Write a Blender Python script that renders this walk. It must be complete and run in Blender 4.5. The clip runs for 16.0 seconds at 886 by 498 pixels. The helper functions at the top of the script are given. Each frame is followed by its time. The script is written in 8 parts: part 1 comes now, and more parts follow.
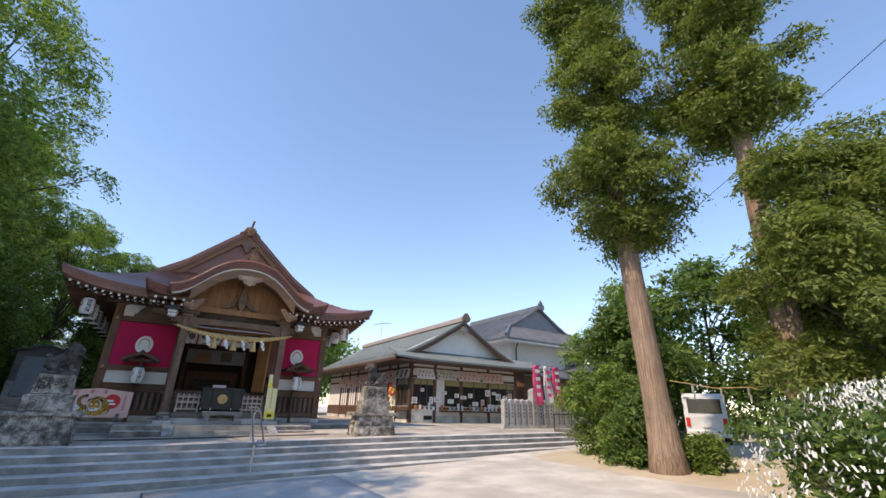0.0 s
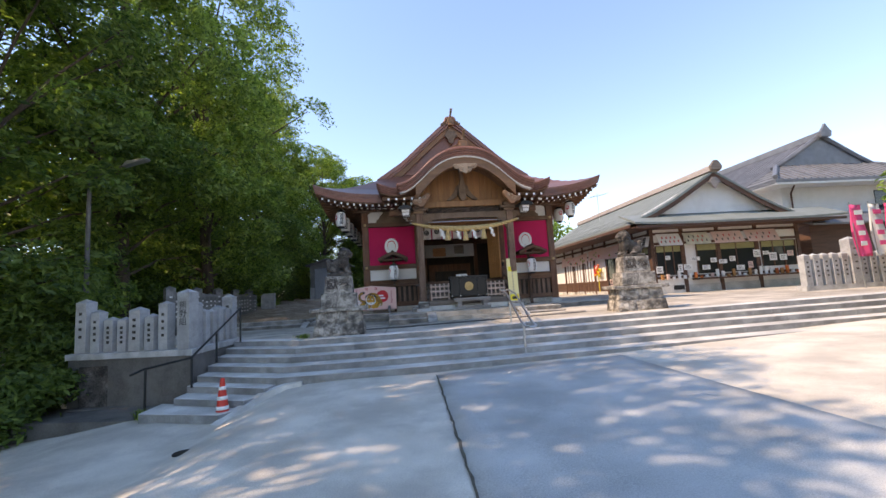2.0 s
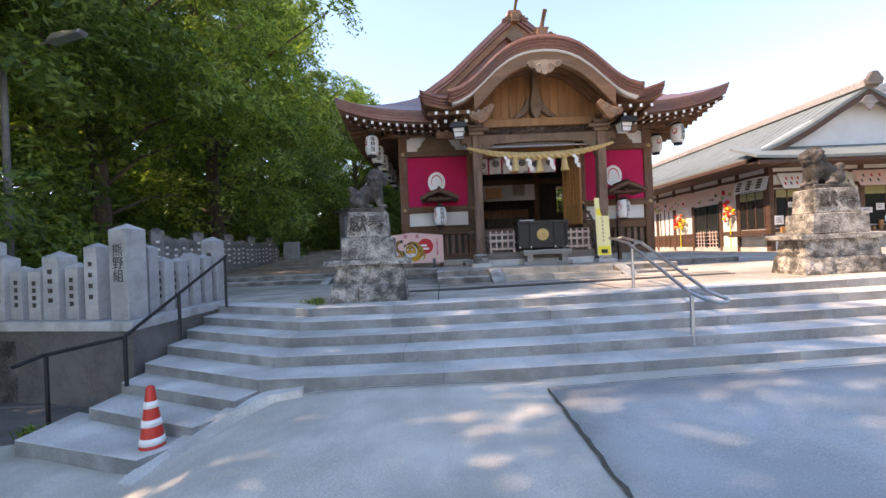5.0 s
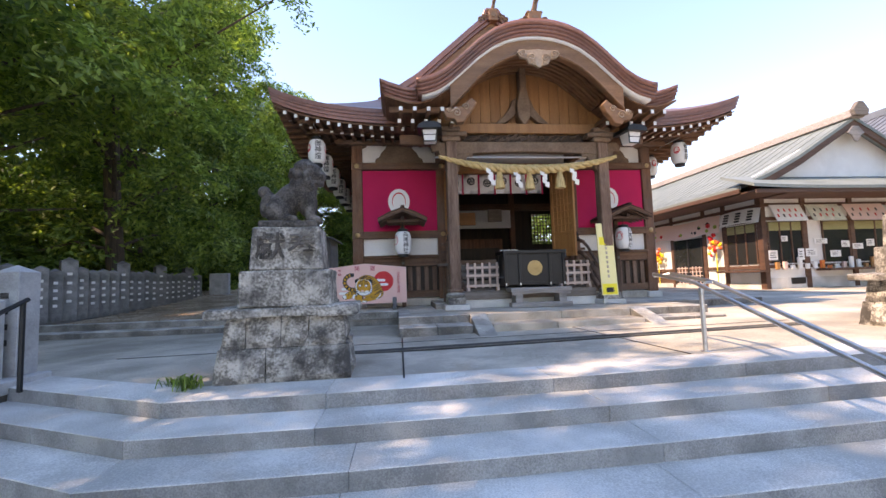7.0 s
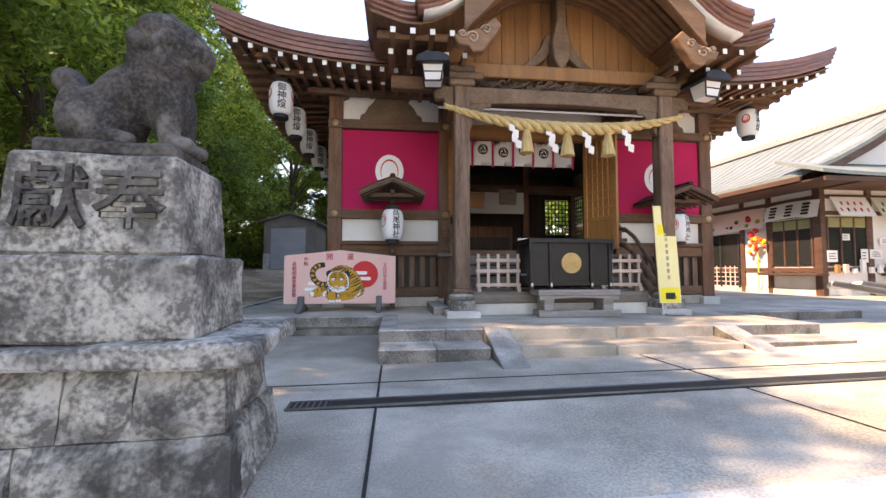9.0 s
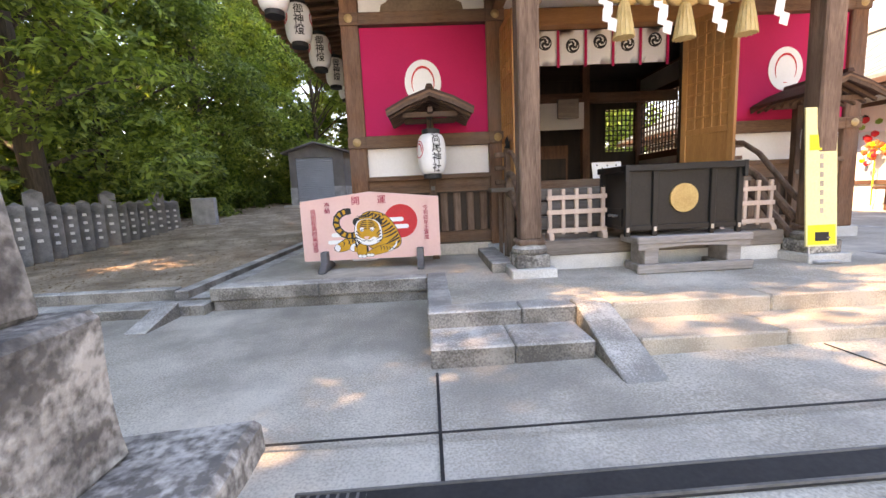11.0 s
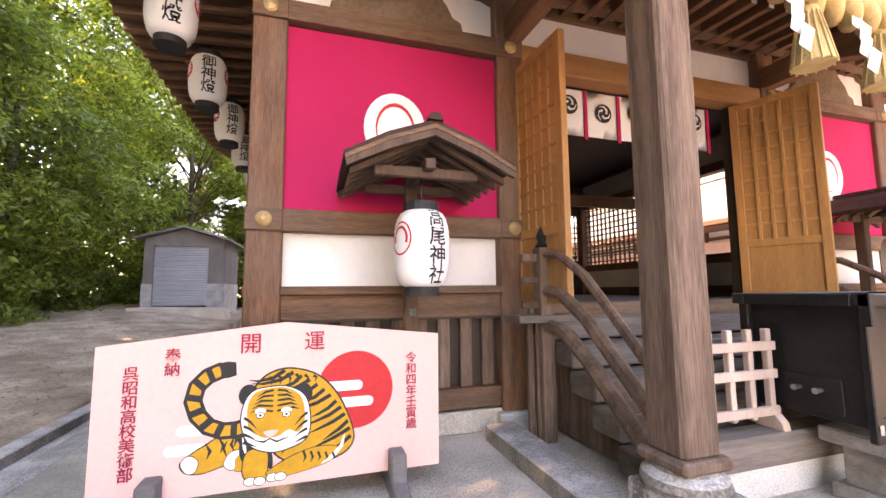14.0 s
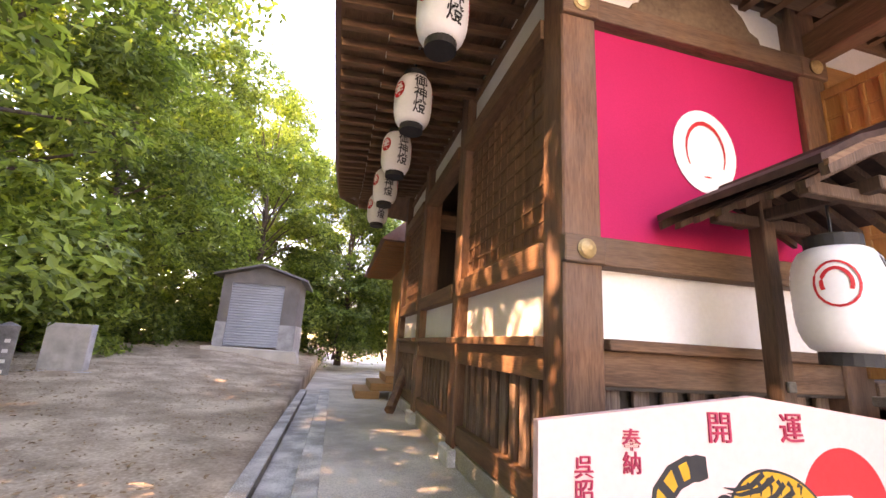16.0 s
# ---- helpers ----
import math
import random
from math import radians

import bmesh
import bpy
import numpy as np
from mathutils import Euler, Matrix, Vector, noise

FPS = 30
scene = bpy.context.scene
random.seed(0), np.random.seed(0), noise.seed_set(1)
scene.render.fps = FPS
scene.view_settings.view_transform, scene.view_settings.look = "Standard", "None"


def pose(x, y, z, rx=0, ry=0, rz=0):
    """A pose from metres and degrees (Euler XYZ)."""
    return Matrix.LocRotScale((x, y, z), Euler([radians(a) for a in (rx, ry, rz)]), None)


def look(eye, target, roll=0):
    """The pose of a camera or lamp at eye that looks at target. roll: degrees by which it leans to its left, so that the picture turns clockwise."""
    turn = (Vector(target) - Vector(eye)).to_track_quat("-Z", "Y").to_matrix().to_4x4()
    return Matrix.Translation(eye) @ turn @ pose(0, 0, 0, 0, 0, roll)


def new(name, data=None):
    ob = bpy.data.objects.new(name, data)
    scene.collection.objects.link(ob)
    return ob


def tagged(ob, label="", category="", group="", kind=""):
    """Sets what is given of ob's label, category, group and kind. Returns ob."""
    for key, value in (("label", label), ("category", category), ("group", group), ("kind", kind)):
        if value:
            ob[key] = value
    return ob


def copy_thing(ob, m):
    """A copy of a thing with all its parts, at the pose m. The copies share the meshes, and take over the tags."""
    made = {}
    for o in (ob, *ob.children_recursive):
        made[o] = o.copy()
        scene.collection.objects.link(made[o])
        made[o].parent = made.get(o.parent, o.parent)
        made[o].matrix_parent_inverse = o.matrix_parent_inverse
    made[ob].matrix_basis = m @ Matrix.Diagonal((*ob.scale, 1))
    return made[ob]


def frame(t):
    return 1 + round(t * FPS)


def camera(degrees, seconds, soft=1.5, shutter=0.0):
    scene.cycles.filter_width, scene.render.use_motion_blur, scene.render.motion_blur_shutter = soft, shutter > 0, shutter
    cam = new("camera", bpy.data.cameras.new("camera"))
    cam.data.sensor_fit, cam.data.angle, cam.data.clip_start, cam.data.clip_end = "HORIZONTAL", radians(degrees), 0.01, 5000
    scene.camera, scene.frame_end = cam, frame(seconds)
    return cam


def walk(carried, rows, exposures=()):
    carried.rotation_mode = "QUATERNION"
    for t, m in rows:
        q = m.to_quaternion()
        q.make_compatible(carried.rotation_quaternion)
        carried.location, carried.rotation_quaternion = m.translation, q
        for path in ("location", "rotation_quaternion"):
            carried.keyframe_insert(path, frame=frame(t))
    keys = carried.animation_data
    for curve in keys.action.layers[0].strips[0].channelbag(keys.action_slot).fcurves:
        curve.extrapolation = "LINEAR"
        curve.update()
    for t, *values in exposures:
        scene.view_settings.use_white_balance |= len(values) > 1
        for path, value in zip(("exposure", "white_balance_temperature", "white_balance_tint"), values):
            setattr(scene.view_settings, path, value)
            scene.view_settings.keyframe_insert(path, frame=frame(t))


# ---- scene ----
cam = camera(94.0, 16.0)
EXPOSURES = [(0, 1.05, 7400, 19), (2, 1.5, 8000, 22), (4, 1.85, 8400, 25), (6.5, 2.0, 8300, 26), (9, 2.4, 9500, 28), (11.5, 3.25, 11400, 33), (12.5, 3.5, 11700, 37), (14, 3.75, 12100, 42), (16, 3.95, 12300, 44)]
PATH = [
    (0, (0.517, -0.514, 1.578), (1.502, 1.069, 2.3), 1.6),
    (0.5, (0.546, 0.076, 1.57), (1.369, 1.822, 2.091), -0.1),
    (1, (0.457, 0.634, 1.569), (1.1, 2.486, 1.965), -1.7),
    (1.5, (0.324, 1.246, 1.554), (0.712, 3.185, 1.85), -2.7),
    (2, (0.13, 1.842, 1.511), (0.301, 3.824, 1.722), -3.4),
    (2.5, (0.016, 2.43, 1.464), (0.036, 4.426, 1.596), -3.3),
    (3, (-0.123, 3.065, 1.442), (-0.201, 5.062, 1.499), -2.7),
    (3.5, (-0.248, 3.68, 1.449), (-0.338, 5.678, 1.486), -1.8),
    (4, (-0.331, 4.334, 1.437), (-0.4, 6.332, 1.47), -1.7),
    (4.2, (-0.352, 4.595, 1.42), (-0.412, 6.594, 1.445), -1.9),
    (6.3, (-0.511, 7.3, 1.481), (-0.399, 9.297, 1.471), -1.8),
    (6.5, (-0.511, 7.572, 1.503), (-0.39, 9.569, 1.522), -1.7),
    (7, (-0.542, 8.213, 1.514), (-0.329, 10.196, 1.662), -1.8),
    (7.5, (-0.525, 8.781, 1.517), (-0.258, 10.741, 1.811), -1.7),
    (8, (-0.498, 9.405, 1.499), (-0.217, 11.361, 1.807), -1.6),
    (8.5, (-0.464, 9.977, 1.514), (-0.186, 11.945, 1.737), -1.2),
    (9, (-0.392, 10.542, 1.593), (-0.162, 12.526, 1.695), -0.0),
    (9.2, (-0.401, 10.731, 1.641), (-0.194, 12.72, 1.689), 0.6),
    (11.3, (-0.548, 12.351, 1.925), (-0.525, 14.33, 1.641), -3.5),
    (11.5, (-0.564, 12.535, 1.968), (-0.576, 14.514, 1.682), -3.4),
    (12, (-0.642, 13.082, 2.021), (-0.667, 15.073, 1.84), -1.7),
    (12.5, (-0.743, 13.651, 2.052), (-0.724, 15.646, 2.191), -0.6),
    (13, (-0.883, 14.181, 2.073), (-0.488, 16.131, 2.286), -0.9),
    (13.5, (-1.022, 14.603, 2.078), (-0.407, 16.501, 2.217), 0.4),
    (14, (-1.149, 15.068, 2.109), (-0.56, 16.969, 2.306), -0.5),
    (14.5, (-1.441, 15.479, 2.057), (-0.753, 17.35, 2.223), 1.1),
    (15, (-1.839, 15.807, 2.078), (-1.204, 17.678, 2.388), 2.0),
    (15.5, (-2.319, 16.123, 2.108), (-1.861, 18.011, 2.582), 4.4),
    (16, (-2.902, 16.321, 2.055), (-2.446, 18.215, 2.508), 3.4),
]
walk(cam, [(t, look(eye, target, roll)) for t, eye, target, roll in PATH], EXPOSURES)

# ---- light ----
SUN = Vector((-0.66, -0.10, 0.75)).normalized()
world = bpy.data.worlds.new("world")
scene.world = world
world.use_nodes = True
wn = world.node_tree
sky = wn.nodes.new("ShaderNodeTexSky")
sky.sky_type, sky.sun_disc = "NISHITA", False
sky.sun_elevation, sky.sun_rotation = math.asin(SUN.z), math.atan2(SUN.x, SUN.y)
sky.air_density, sky.dust_density, sky.ozone_density = 1.0, 0.0, 4.0
wn.nodes["Background"].inputs[1].default_value = 0.15
soften = wn.nodes.new("ShaderNodeGamma")
soften.inputs[1].default_value = 0.84
lift = wn.nodes.new("ShaderNodeHueSaturation")
lift.inputs["Saturation"].default_value, lift.inputs["Value"].default_value = 1.12, 1.2
wn.links.new(sky.outputs[0], soften.inputs[0])
wn.links.new(soften.outputs[0], lift.inputs["Color"])
wn.links.new(lift.outputs[0], wn.nodes["Background"].inputs[0])
sun_lamp = bpy.data.lights.new("sun", "SUN")
sun_lamp.energy, sun_lamp.angle, sun_lamp.color = 2.0, radians(0.6), (1.0, 0.88, 0.70)
sun_ob = new("sun", sun_lamp)
sun_ob.matrix_world = look(SUN * 60, (0, 0, 0))


# ---- materials ----
def ramp_node(nt, stops):
    r = nt.nodes.new("ShaderNodeValToRGB")
    while len(r.color_ramp.elements) < len(stops):
        r.color_ramp.elements.new(0.5)
    for e, (p, c) in zip(r.color_ramp.elements, stops):
        e.position, e.color = p, (*c, 1)
    return r


def surface(name, c0, c1, scale=3.0, rough=0.8, metal=0.0, bump=0.3, grain=40.0, stretch=(1, 1, 1), vary=0.0, stain=None, stain_scale=0.7,
            stain_amount=0.5, spec=0.5, trans=0.0, stain_lo=0.46, span=0.16):
    """A procedural surface: two tones at a coarse scale, fine grain, stains with a shape of their own, relief, and a tone per object."""
    m = bpy.data.materials.new(name)
    m.use_nodes = True
    nt = m.node_tree
    bs = nt.nodes["Principled BSDF"]
    tc = nt.nodes.new("ShaderNodeTexCoord")
    mp = nt.nodes.new("ShaderNodeMapping")
    mp.inputs["Scale"].default_value = stretch
    nt.links.new(tc.outputs["Object"], mp.inputs[0])
    n1 = nt.nodes.new("ShaderNodeTexNoise")
    n1.inputs["Scale"].default_value, n1.inputs["Detail"].default_value = scale, 6
    n2 = nt.nodes.new("ShaderNodeTexNoise")
    n2.inputs["Scale"].default_value, n2.inputs["Detail"].default_value = grain, 4
    for n in (n1, n2):
        nt.links.new(mp.outputs[0], n.inputs["Vector"])
    mix = nt.nodes.new("ShaderNodeMix")
    mix.data_type = "FLOAT"
    mix.inputs[0].default_value = 0.45
    nt.links.new(n1.outputs[0], mix.inputs[2])
    nt.links.new(n2.outputs[0], mix.inputs[3])
    r = ramp_node(nt, [(0.5 - span, c0), (0.5 + span, c1)])
    nt.links.new(mix.outputs[0], r.inputs[0])
    col = r.outputs[0]
    if stain:
        n3 = nt.nodes.new("ShaderNodeTexNoise")
        n3.inputs["Scale"].default_value, n3.inputs["Detail"].default_value, n3.inputs["Roughness"].default_value = stain_scale, 9, 0.65
        nt.links.new(tc.outputs["Object"], n3.inputs["Vector"])
        r3 = ramp_node(nt, [(stain_lo, (0, 0, 0)), (stain_lo + 0.17, (stain_amount,) * 3)])
        nt.links.new(n3.outputs[0], r3.inputs[0])
        ms = nt.nodes.new("ShaderNodeMix")
        ms.data_type = "RGBA"
        nt.links.new(r3.outputs[0], ms.inputs[0])
        nt.links.new(col, ms.inputs[6])
        ms.inputs[7].default_value = (*stain, 1)
        col = ms.outputs[2]
    if vary:
        oi = nt.nodes.new("ShaderNodeObjectInfo")
        mr = nt.nodes.new("ShaderNodeMapRange")
        mr.inputs[3].default_value, mr.inputs[4].default_value = 1 - vary, 1 + vary
        nt.links.new(oi.outputs["Random"], mr.inputs[0])
        hv = nt.nodes.new("ShaderNodeHueSaturation")
        nt.links.new(mr.outputs[0], hv.inputs["Value"])
        nt.links.new(col, hv.inputs["Color"])
        col = hv.outputs[0]
    nt.links.new(col, bs.inputs["Base Color"])
    bs.inputs["Roughness"].default_value, bs.inputs["Metallic"].default_value = rough, metal
    bs.inputs["Specular IOR Level"].default_value = spec
    if trans:
        bs.inputs["Transmission Weight"].default_value = trans
    if bump:
        b = nt.nodes.new("ShaderNodeBump")
        b.inputs["Strength"].default_value, b.inputs["Distance"].default_value = bump, 0.02
        nt.links.new(mix.outputs[0], b.inputs["Height"])
        nt.links.new(b.outputs[0], bs.inputs["Normal"])
    return m


def leafy(name, dark, light, trans=0.35):
    """Leaves: a tone per leaf, and light let through."""
    m = bpy.data.materials.new(name)
    m.use_nodes = True
    nt = m.node_tree
    bs = nt.nodes["Principled BSDF"]
    g = nt.nodes.new("ShaderNodeNewGeometry")
    r = ramp_node(nt, [(0.0, dark), (1.0, light)])
    nt.links.new(g.outputs["Random Per Island"], r.inputs[0])
    nt.links.new(r.outputs[0], bs.inputs["Base Color"])
    bs.inputs["Roughness"].default_value = 0.5
    bs.inputs["Specular IOR Level"].default_value = 0.35
    tr = nt.nodes.new("ShaderNodeBsdfTranslucent")
    hv = nt.nodes.new("ShaderNodeHueSaturation")
    hv.inputs["Saturation"].default_value, hv.inputs["Value"].default_value = 1.15, 1.5
    nt.links.new(r.outputs[0], hv.inputs["Color"])
    nt.links.new(hv.outputs[0], tr.inputs["Color"])
    mx = nt.nodes.new("ShaderNodeMixShader")
    mx.inputs[0].default_value = trans
    nt.links.new(bs.outputs[0], mx.inputs[1])
    nt.links.new(tr.outputs[0], mx.inputs[2])
    nt.links.new(mx.outputs[0], nt.nodes["Material Output"].inputs[0])
    return m


WOOD = surface("weathered_wood", (0.105, 0.042, 0.022), (0.24, 0.112, 0.06), 2.0, 0.75, bump=0.4, grain=18, stretch=(6, 6, 0.6), vary=0.12, stain=(0.17, 0.12, 0.095), stain_amount=0.5, span=0.12)
WOODX = surface("weathered_beam_wood", (0.10, 0.045, 0.024), (0.22, 0.115, 0.064), 2.0, 0.75, bump=0.4, grain=18, stretch=(0.6, 6, 6), vary=0.12, stain=(0.16, 0.13, 0.11), stain_amount=0.4, span=0.12)
WOODY = surface("weathered_rafter_wood", (0.12, 0.055, 0.028), (0.26, 0.13, 0.07), 2.0, 0.75, bump=0.4, grain=18, stretch=(6, 0.6, 6), vary=0.12)
GREYWOOD = surface("grey_worn_wood", (0.11, 0.062, 0.042), (0.29, 0.185, 0.135), 2.0, 0.8, bump=0.6, grain=18, stretch=(7, 7, 0.4), vary=0.1, stain=(0.09, 0.05, 0.033), stain_amount=0.6, span=0.11)
GREYWOODX = surface("grey_worn_step_wood", (0.12, 0.095, 0.08), (0.25, 0.21, 0.18), 2.0, 0.8, bump=0.6, grain=18, stretch=(0.5, 6, 9), vary=0.1)
HONEY = surface("honey_wood", (0.38, 0.165, 0.055), (0.55, 0.27, 0.10), 2.0, 0.6, bump=0.2, grain=20, stretch=(5, 5, 0.5), vary=0.08)
HONEYX = surface("honey_beam_wood", (0.30, 0.13, 0.045), (0.46, 0.22, 0.085), 2.0, 0.6, bump=0.2, grain=20, stretch=(0.5, 5, 5), vary=0.08)
CARVED = surface("carved_brown_wood", (0.12, 0.072, 0.045), (0.25, 0.165, 0.11), 3.0, 0.75, bump=0.5, grain=25, vary=0.1)
TIMBER = surface("brown_gable_timber", (0.17, 0.082, 0.042), (0.31, 0.165, 0.088), 2.0, 0.65, bump=0.25, grain=20, stretch=(0.6, 5, 5), vary=0.08)
BOARDS = surface("amber_gable_boards", (0.26, 0.115, 0.042), (0.42, 0.205, 0.078), 2.0, 0.6, bump=0.2, grain=20, stretch=(5, 5, 0.5), vary=0.08)
DARKCARVE = surface("dark_carved_wood", (0.06, 0.036, 0.024), (0.15, 0.095, 0.065), 3.0, 0.8, bump=0.5, grain=25, vary=0.15)
PALECARVE = surface("pale_carved_wood", (0.26, 0.18, 0.125), (0.42, 0.31, 0.225), 3.0, 0.75, bump=0.4, grain=25, vary=0.1)
PLASTER = surface("white_plaster", (0.76, 0.75, 0.73), (0.84, 0.83, 0.81), 1.5, 0.85, bump=0.08, stain=(0.62, 0.60, 0.57), stain_amount=0.4, stain_scale=0.9)
RED = surface("crimson_cloth", (0.50, 0.008, 0.075), (0.60, 0.014, 0.10), 1.2, 0.85, bump=0.15, grain=120)
WHITECLOTH = surface("white_cloth", (0.74, 0.73, 0.72), (0.84, 0.83, 0.82), 2.0, 0.85, bump=0.1, grain=120)
COPPER = surface("brown_copper_roofing", (0.20, 0.085, 0.06), (0.33, 0.15, 0.11), 1.4, 0.42, metal=0.25, bump=0.15, grain=12, stain=(0.16, 0.10, 0.09), stain_amount=0.7, vary=0.12)
GREEN_COPPER = surface("pale_verdigris_roofing", (0.15, 0.18, 0.172), (0.225, 0.258, 0.25), 1.2, 0.65, metal=0.0, bump=0.1, grain=10, vary=0.06)
TILE = surface("grey_roof_tile", (0.10, 0.11, 0.125), (0.20, 0.21, 0.23), 2.0, 0.45, bump=0.2, vary=0.12)
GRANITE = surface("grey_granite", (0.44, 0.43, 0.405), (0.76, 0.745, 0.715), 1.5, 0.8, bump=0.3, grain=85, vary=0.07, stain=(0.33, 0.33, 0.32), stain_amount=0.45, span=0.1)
# riser granite: rougher dressing, with the risers' shade also darkened into the colour
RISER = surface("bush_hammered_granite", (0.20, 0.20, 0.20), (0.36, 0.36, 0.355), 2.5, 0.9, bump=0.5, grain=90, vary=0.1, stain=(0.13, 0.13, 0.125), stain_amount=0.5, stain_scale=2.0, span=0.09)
LICHEN = surface("lichened_granite", (0.15, 0.135, 0.12), (0.50, 0.465, 0.42), 8.0, 0.9, bump=0.8, grain=42, vary=0.08, stain=(0.05, 0.045, 0.042), stain_amount=0.95, stain_scale=2.4, stain_lo=0.46, span=0.075)
DARKSTONE = surface("dark_weathered_stone", (0.028, 0.024, 0.021), (0.11, 0.095, 0.085), 5.0, 0.9, bump=0.8, grain=45, stain=(0.33, 0.31, 0.29), stain_amount=0.5, stain_scale=4.0, stain_lo=0.52, span=0.09)
OLDFENCE = surface("weathered_fence_granite", (0.15, 0.145, 0.14), (0.33, 0.32, 0.31), 3.0, 0.9, bump=0.4, grain=70, vary=0.15, stain=(0.08, 0.08, 0.075), stain_amount=0.7, stain_scale=2.5)
FENCESTONE = surface("fence_granite", (0.33, 0.335, 0.34), (0.50, 0.505, 0.51), 3.0, 0.85, bump=0.25, grain=120, vary=0.14, stain=(0.17, 0.17, 0.165), stain_amount=0.5, stain_scale=2.5, span=0.1)
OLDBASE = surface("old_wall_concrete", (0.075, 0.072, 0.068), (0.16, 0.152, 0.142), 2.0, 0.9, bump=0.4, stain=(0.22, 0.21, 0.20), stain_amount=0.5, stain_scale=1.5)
CONCRETE = surface("worn_concrete", (0.50, 0.455, 0.39), (0.74, 0.69, 0.61), 1.1, 0.9, bump=0.35, grain=80, stain=(0.40, 0.37, 0.33), stain_amount=0.6, stain_scale=0.9, span=0.1)
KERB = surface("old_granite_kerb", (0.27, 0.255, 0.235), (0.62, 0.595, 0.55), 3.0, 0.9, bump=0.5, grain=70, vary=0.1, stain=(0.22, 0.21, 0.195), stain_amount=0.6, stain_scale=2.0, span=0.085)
# kerb sides: rougher stone with shade worked into a darker colour
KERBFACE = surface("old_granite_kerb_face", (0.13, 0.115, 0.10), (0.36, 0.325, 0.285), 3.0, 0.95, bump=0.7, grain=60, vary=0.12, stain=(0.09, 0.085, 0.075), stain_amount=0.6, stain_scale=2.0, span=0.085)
# granite of the middle steps, the sun's warmth mixed into its colour
SUNTONE = surface("warm_granite_step", (0.34, 0.285, 0.225), (0.58, 0.50, 0.41), 3.0, 0.85, bump=0.4, grain=80, vary=0.07, stain=(0.30, 0.255, 0.21), stain_amount=0.45, span=0.09)
BARK = surface("tree_bark", (0.045, 0.032, 0.024), (0.13, 0.098, 0.072), 4.0, 0.95, bump=1.0, grain=12, stretch=(5, 5, 0.5))
CEDARBARK = surface("cedar_bark", (0.13, 0.08, 0.055), (0.50, 0.37, 0.28), 3.5, 0.95, bump=1.0, grain=9, stretch=(9, 9, 0.3), stain=(0.20, 0.15, 0.12), stain_amount=0.6, stain_scale=1.5)
LEAF = leafy("broad_leaf", (0.06, 0.11, 0.03), (0.30, 0.41, 0.10), 0.45)
LEAFDARK = leafy("dark_broad_leaf", (0.04, 0.08, 0.025), (0.18, 0.27, 0.065), 0.42)
CEDARLEAF = leafy("cedar_needles", (0.08, 0.12, 0.028), (0.25, 0.30, 0.08), 0.4)
IRON = surface("black_iron", (0.02, 0.021, 0.023), (0.04, 0.042, 0.045), 5, 0.45, metal=0.6, bump=0.05)
STEEL = surface("dull_steel", (0.42, 0.43, 0.44), (0.55, 0.56, 0.57), 5, 0.35, metal=0.9, bump=0.05)
BRASS = surface("dull_brass", (0.34, 0.22, 0.10), (0.56, 0.40, 0.21), 8, 0.5, metal=0.5, bump=0.15, grain=60)
BLACK = surface("black_lacquer", (0.008, 0.008, 0.009), (0.022, 0.022, 0.022), 2, 0.38, bump=0.05, spec=0.3)
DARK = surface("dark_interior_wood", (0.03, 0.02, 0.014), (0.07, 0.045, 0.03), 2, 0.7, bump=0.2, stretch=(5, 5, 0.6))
INK = surface("black_ink", (0.012, 0.012, 0.013), (0.025, 0.025, 0.026), 4, 0.7, bump=0)
PAPER = surface("lantern_paper", (0.78, 0.78, 0.77), (0.86, 0.86, 0.85), 3, 0.7, bump=0.05)
PINK = surface("pink_painted_board", (0.78, 0.47, 0.42), (0.84, 0.53, 0.48), 1.2, 0.6, bump=0.05)
SCARLET = surface("scarlet_paint", (0.62, 0.015, 0.02), (0.72, 0.025, 0.03), 3, 0.6, bump=0.03)
YELLOW = surface("yellow_paint", (0.85, 0.70, 0.03), (0.92, 0.78, 0.06), 3, 0.6, bump=0.03)
AMBER = surface("amber_board_paint", (0.56, 0.25, 0.012), (0.70, 0.34, 0.02), 9, 0.6, bump=0.03)
WHITE = surface("white_paint", (0.80, 0.80, 0.79), (0.86, 0.86, 0.85), 3, 0.6, bump=0.03)
LANDSTONE = surface("worn_warm_paving", (0.32, 0.285, 0.235), (0.66, 0.60, 0.515), 0.9, 0.9, bump=0.5, grain=70, stain=(0.25, 0.225, 0.195), stain_amount=0.6, stain_scale=0.8, span=0.1)
PADGREY = surface("blue_grey_asphalt", (0.34, 0.343, 0.333), (0.57, 0.573, 0.56), 1.0, 0.9, bump=0.3, grain=90, stain=(0.42, 0.44, 0.45), stain_amount=0.4, span=0.1)
EARTH = surface("dry_earth", (0.31, 0.22, 0.155), (0.58, 0.45, 0.335), 1.6, 0.95, bump=0.9, grain=30, stain=(0.16, 0.11, 0.072), stain_amount=0.65, stain_scale=1.2, span=0.1)
SAND = surface("pale_sandy_earth", (0.50, 0.41, 0.28), (0.64, 0.54, 0.40), 1.5, 0.95, bump=0.5, grain=50)
GLASSDARK = surface("dark_window_glass", (0.015, 0.017, 0.018), (0.035, 0.038, 0.04), 1, 0.08, bump=0)
CONE = surface("red_cone_plastic", (0.62, 0.03, 0.02), (0.70, 0.05, 0.03), 4, 0.45, bump=0.05)
SHUTTER = surface("grey_roller_shutter", (0.34, 0.37, 0.41), (0.44, 0.47, 0.51), 2, 0.5, metal=0.3, bump=0.05)
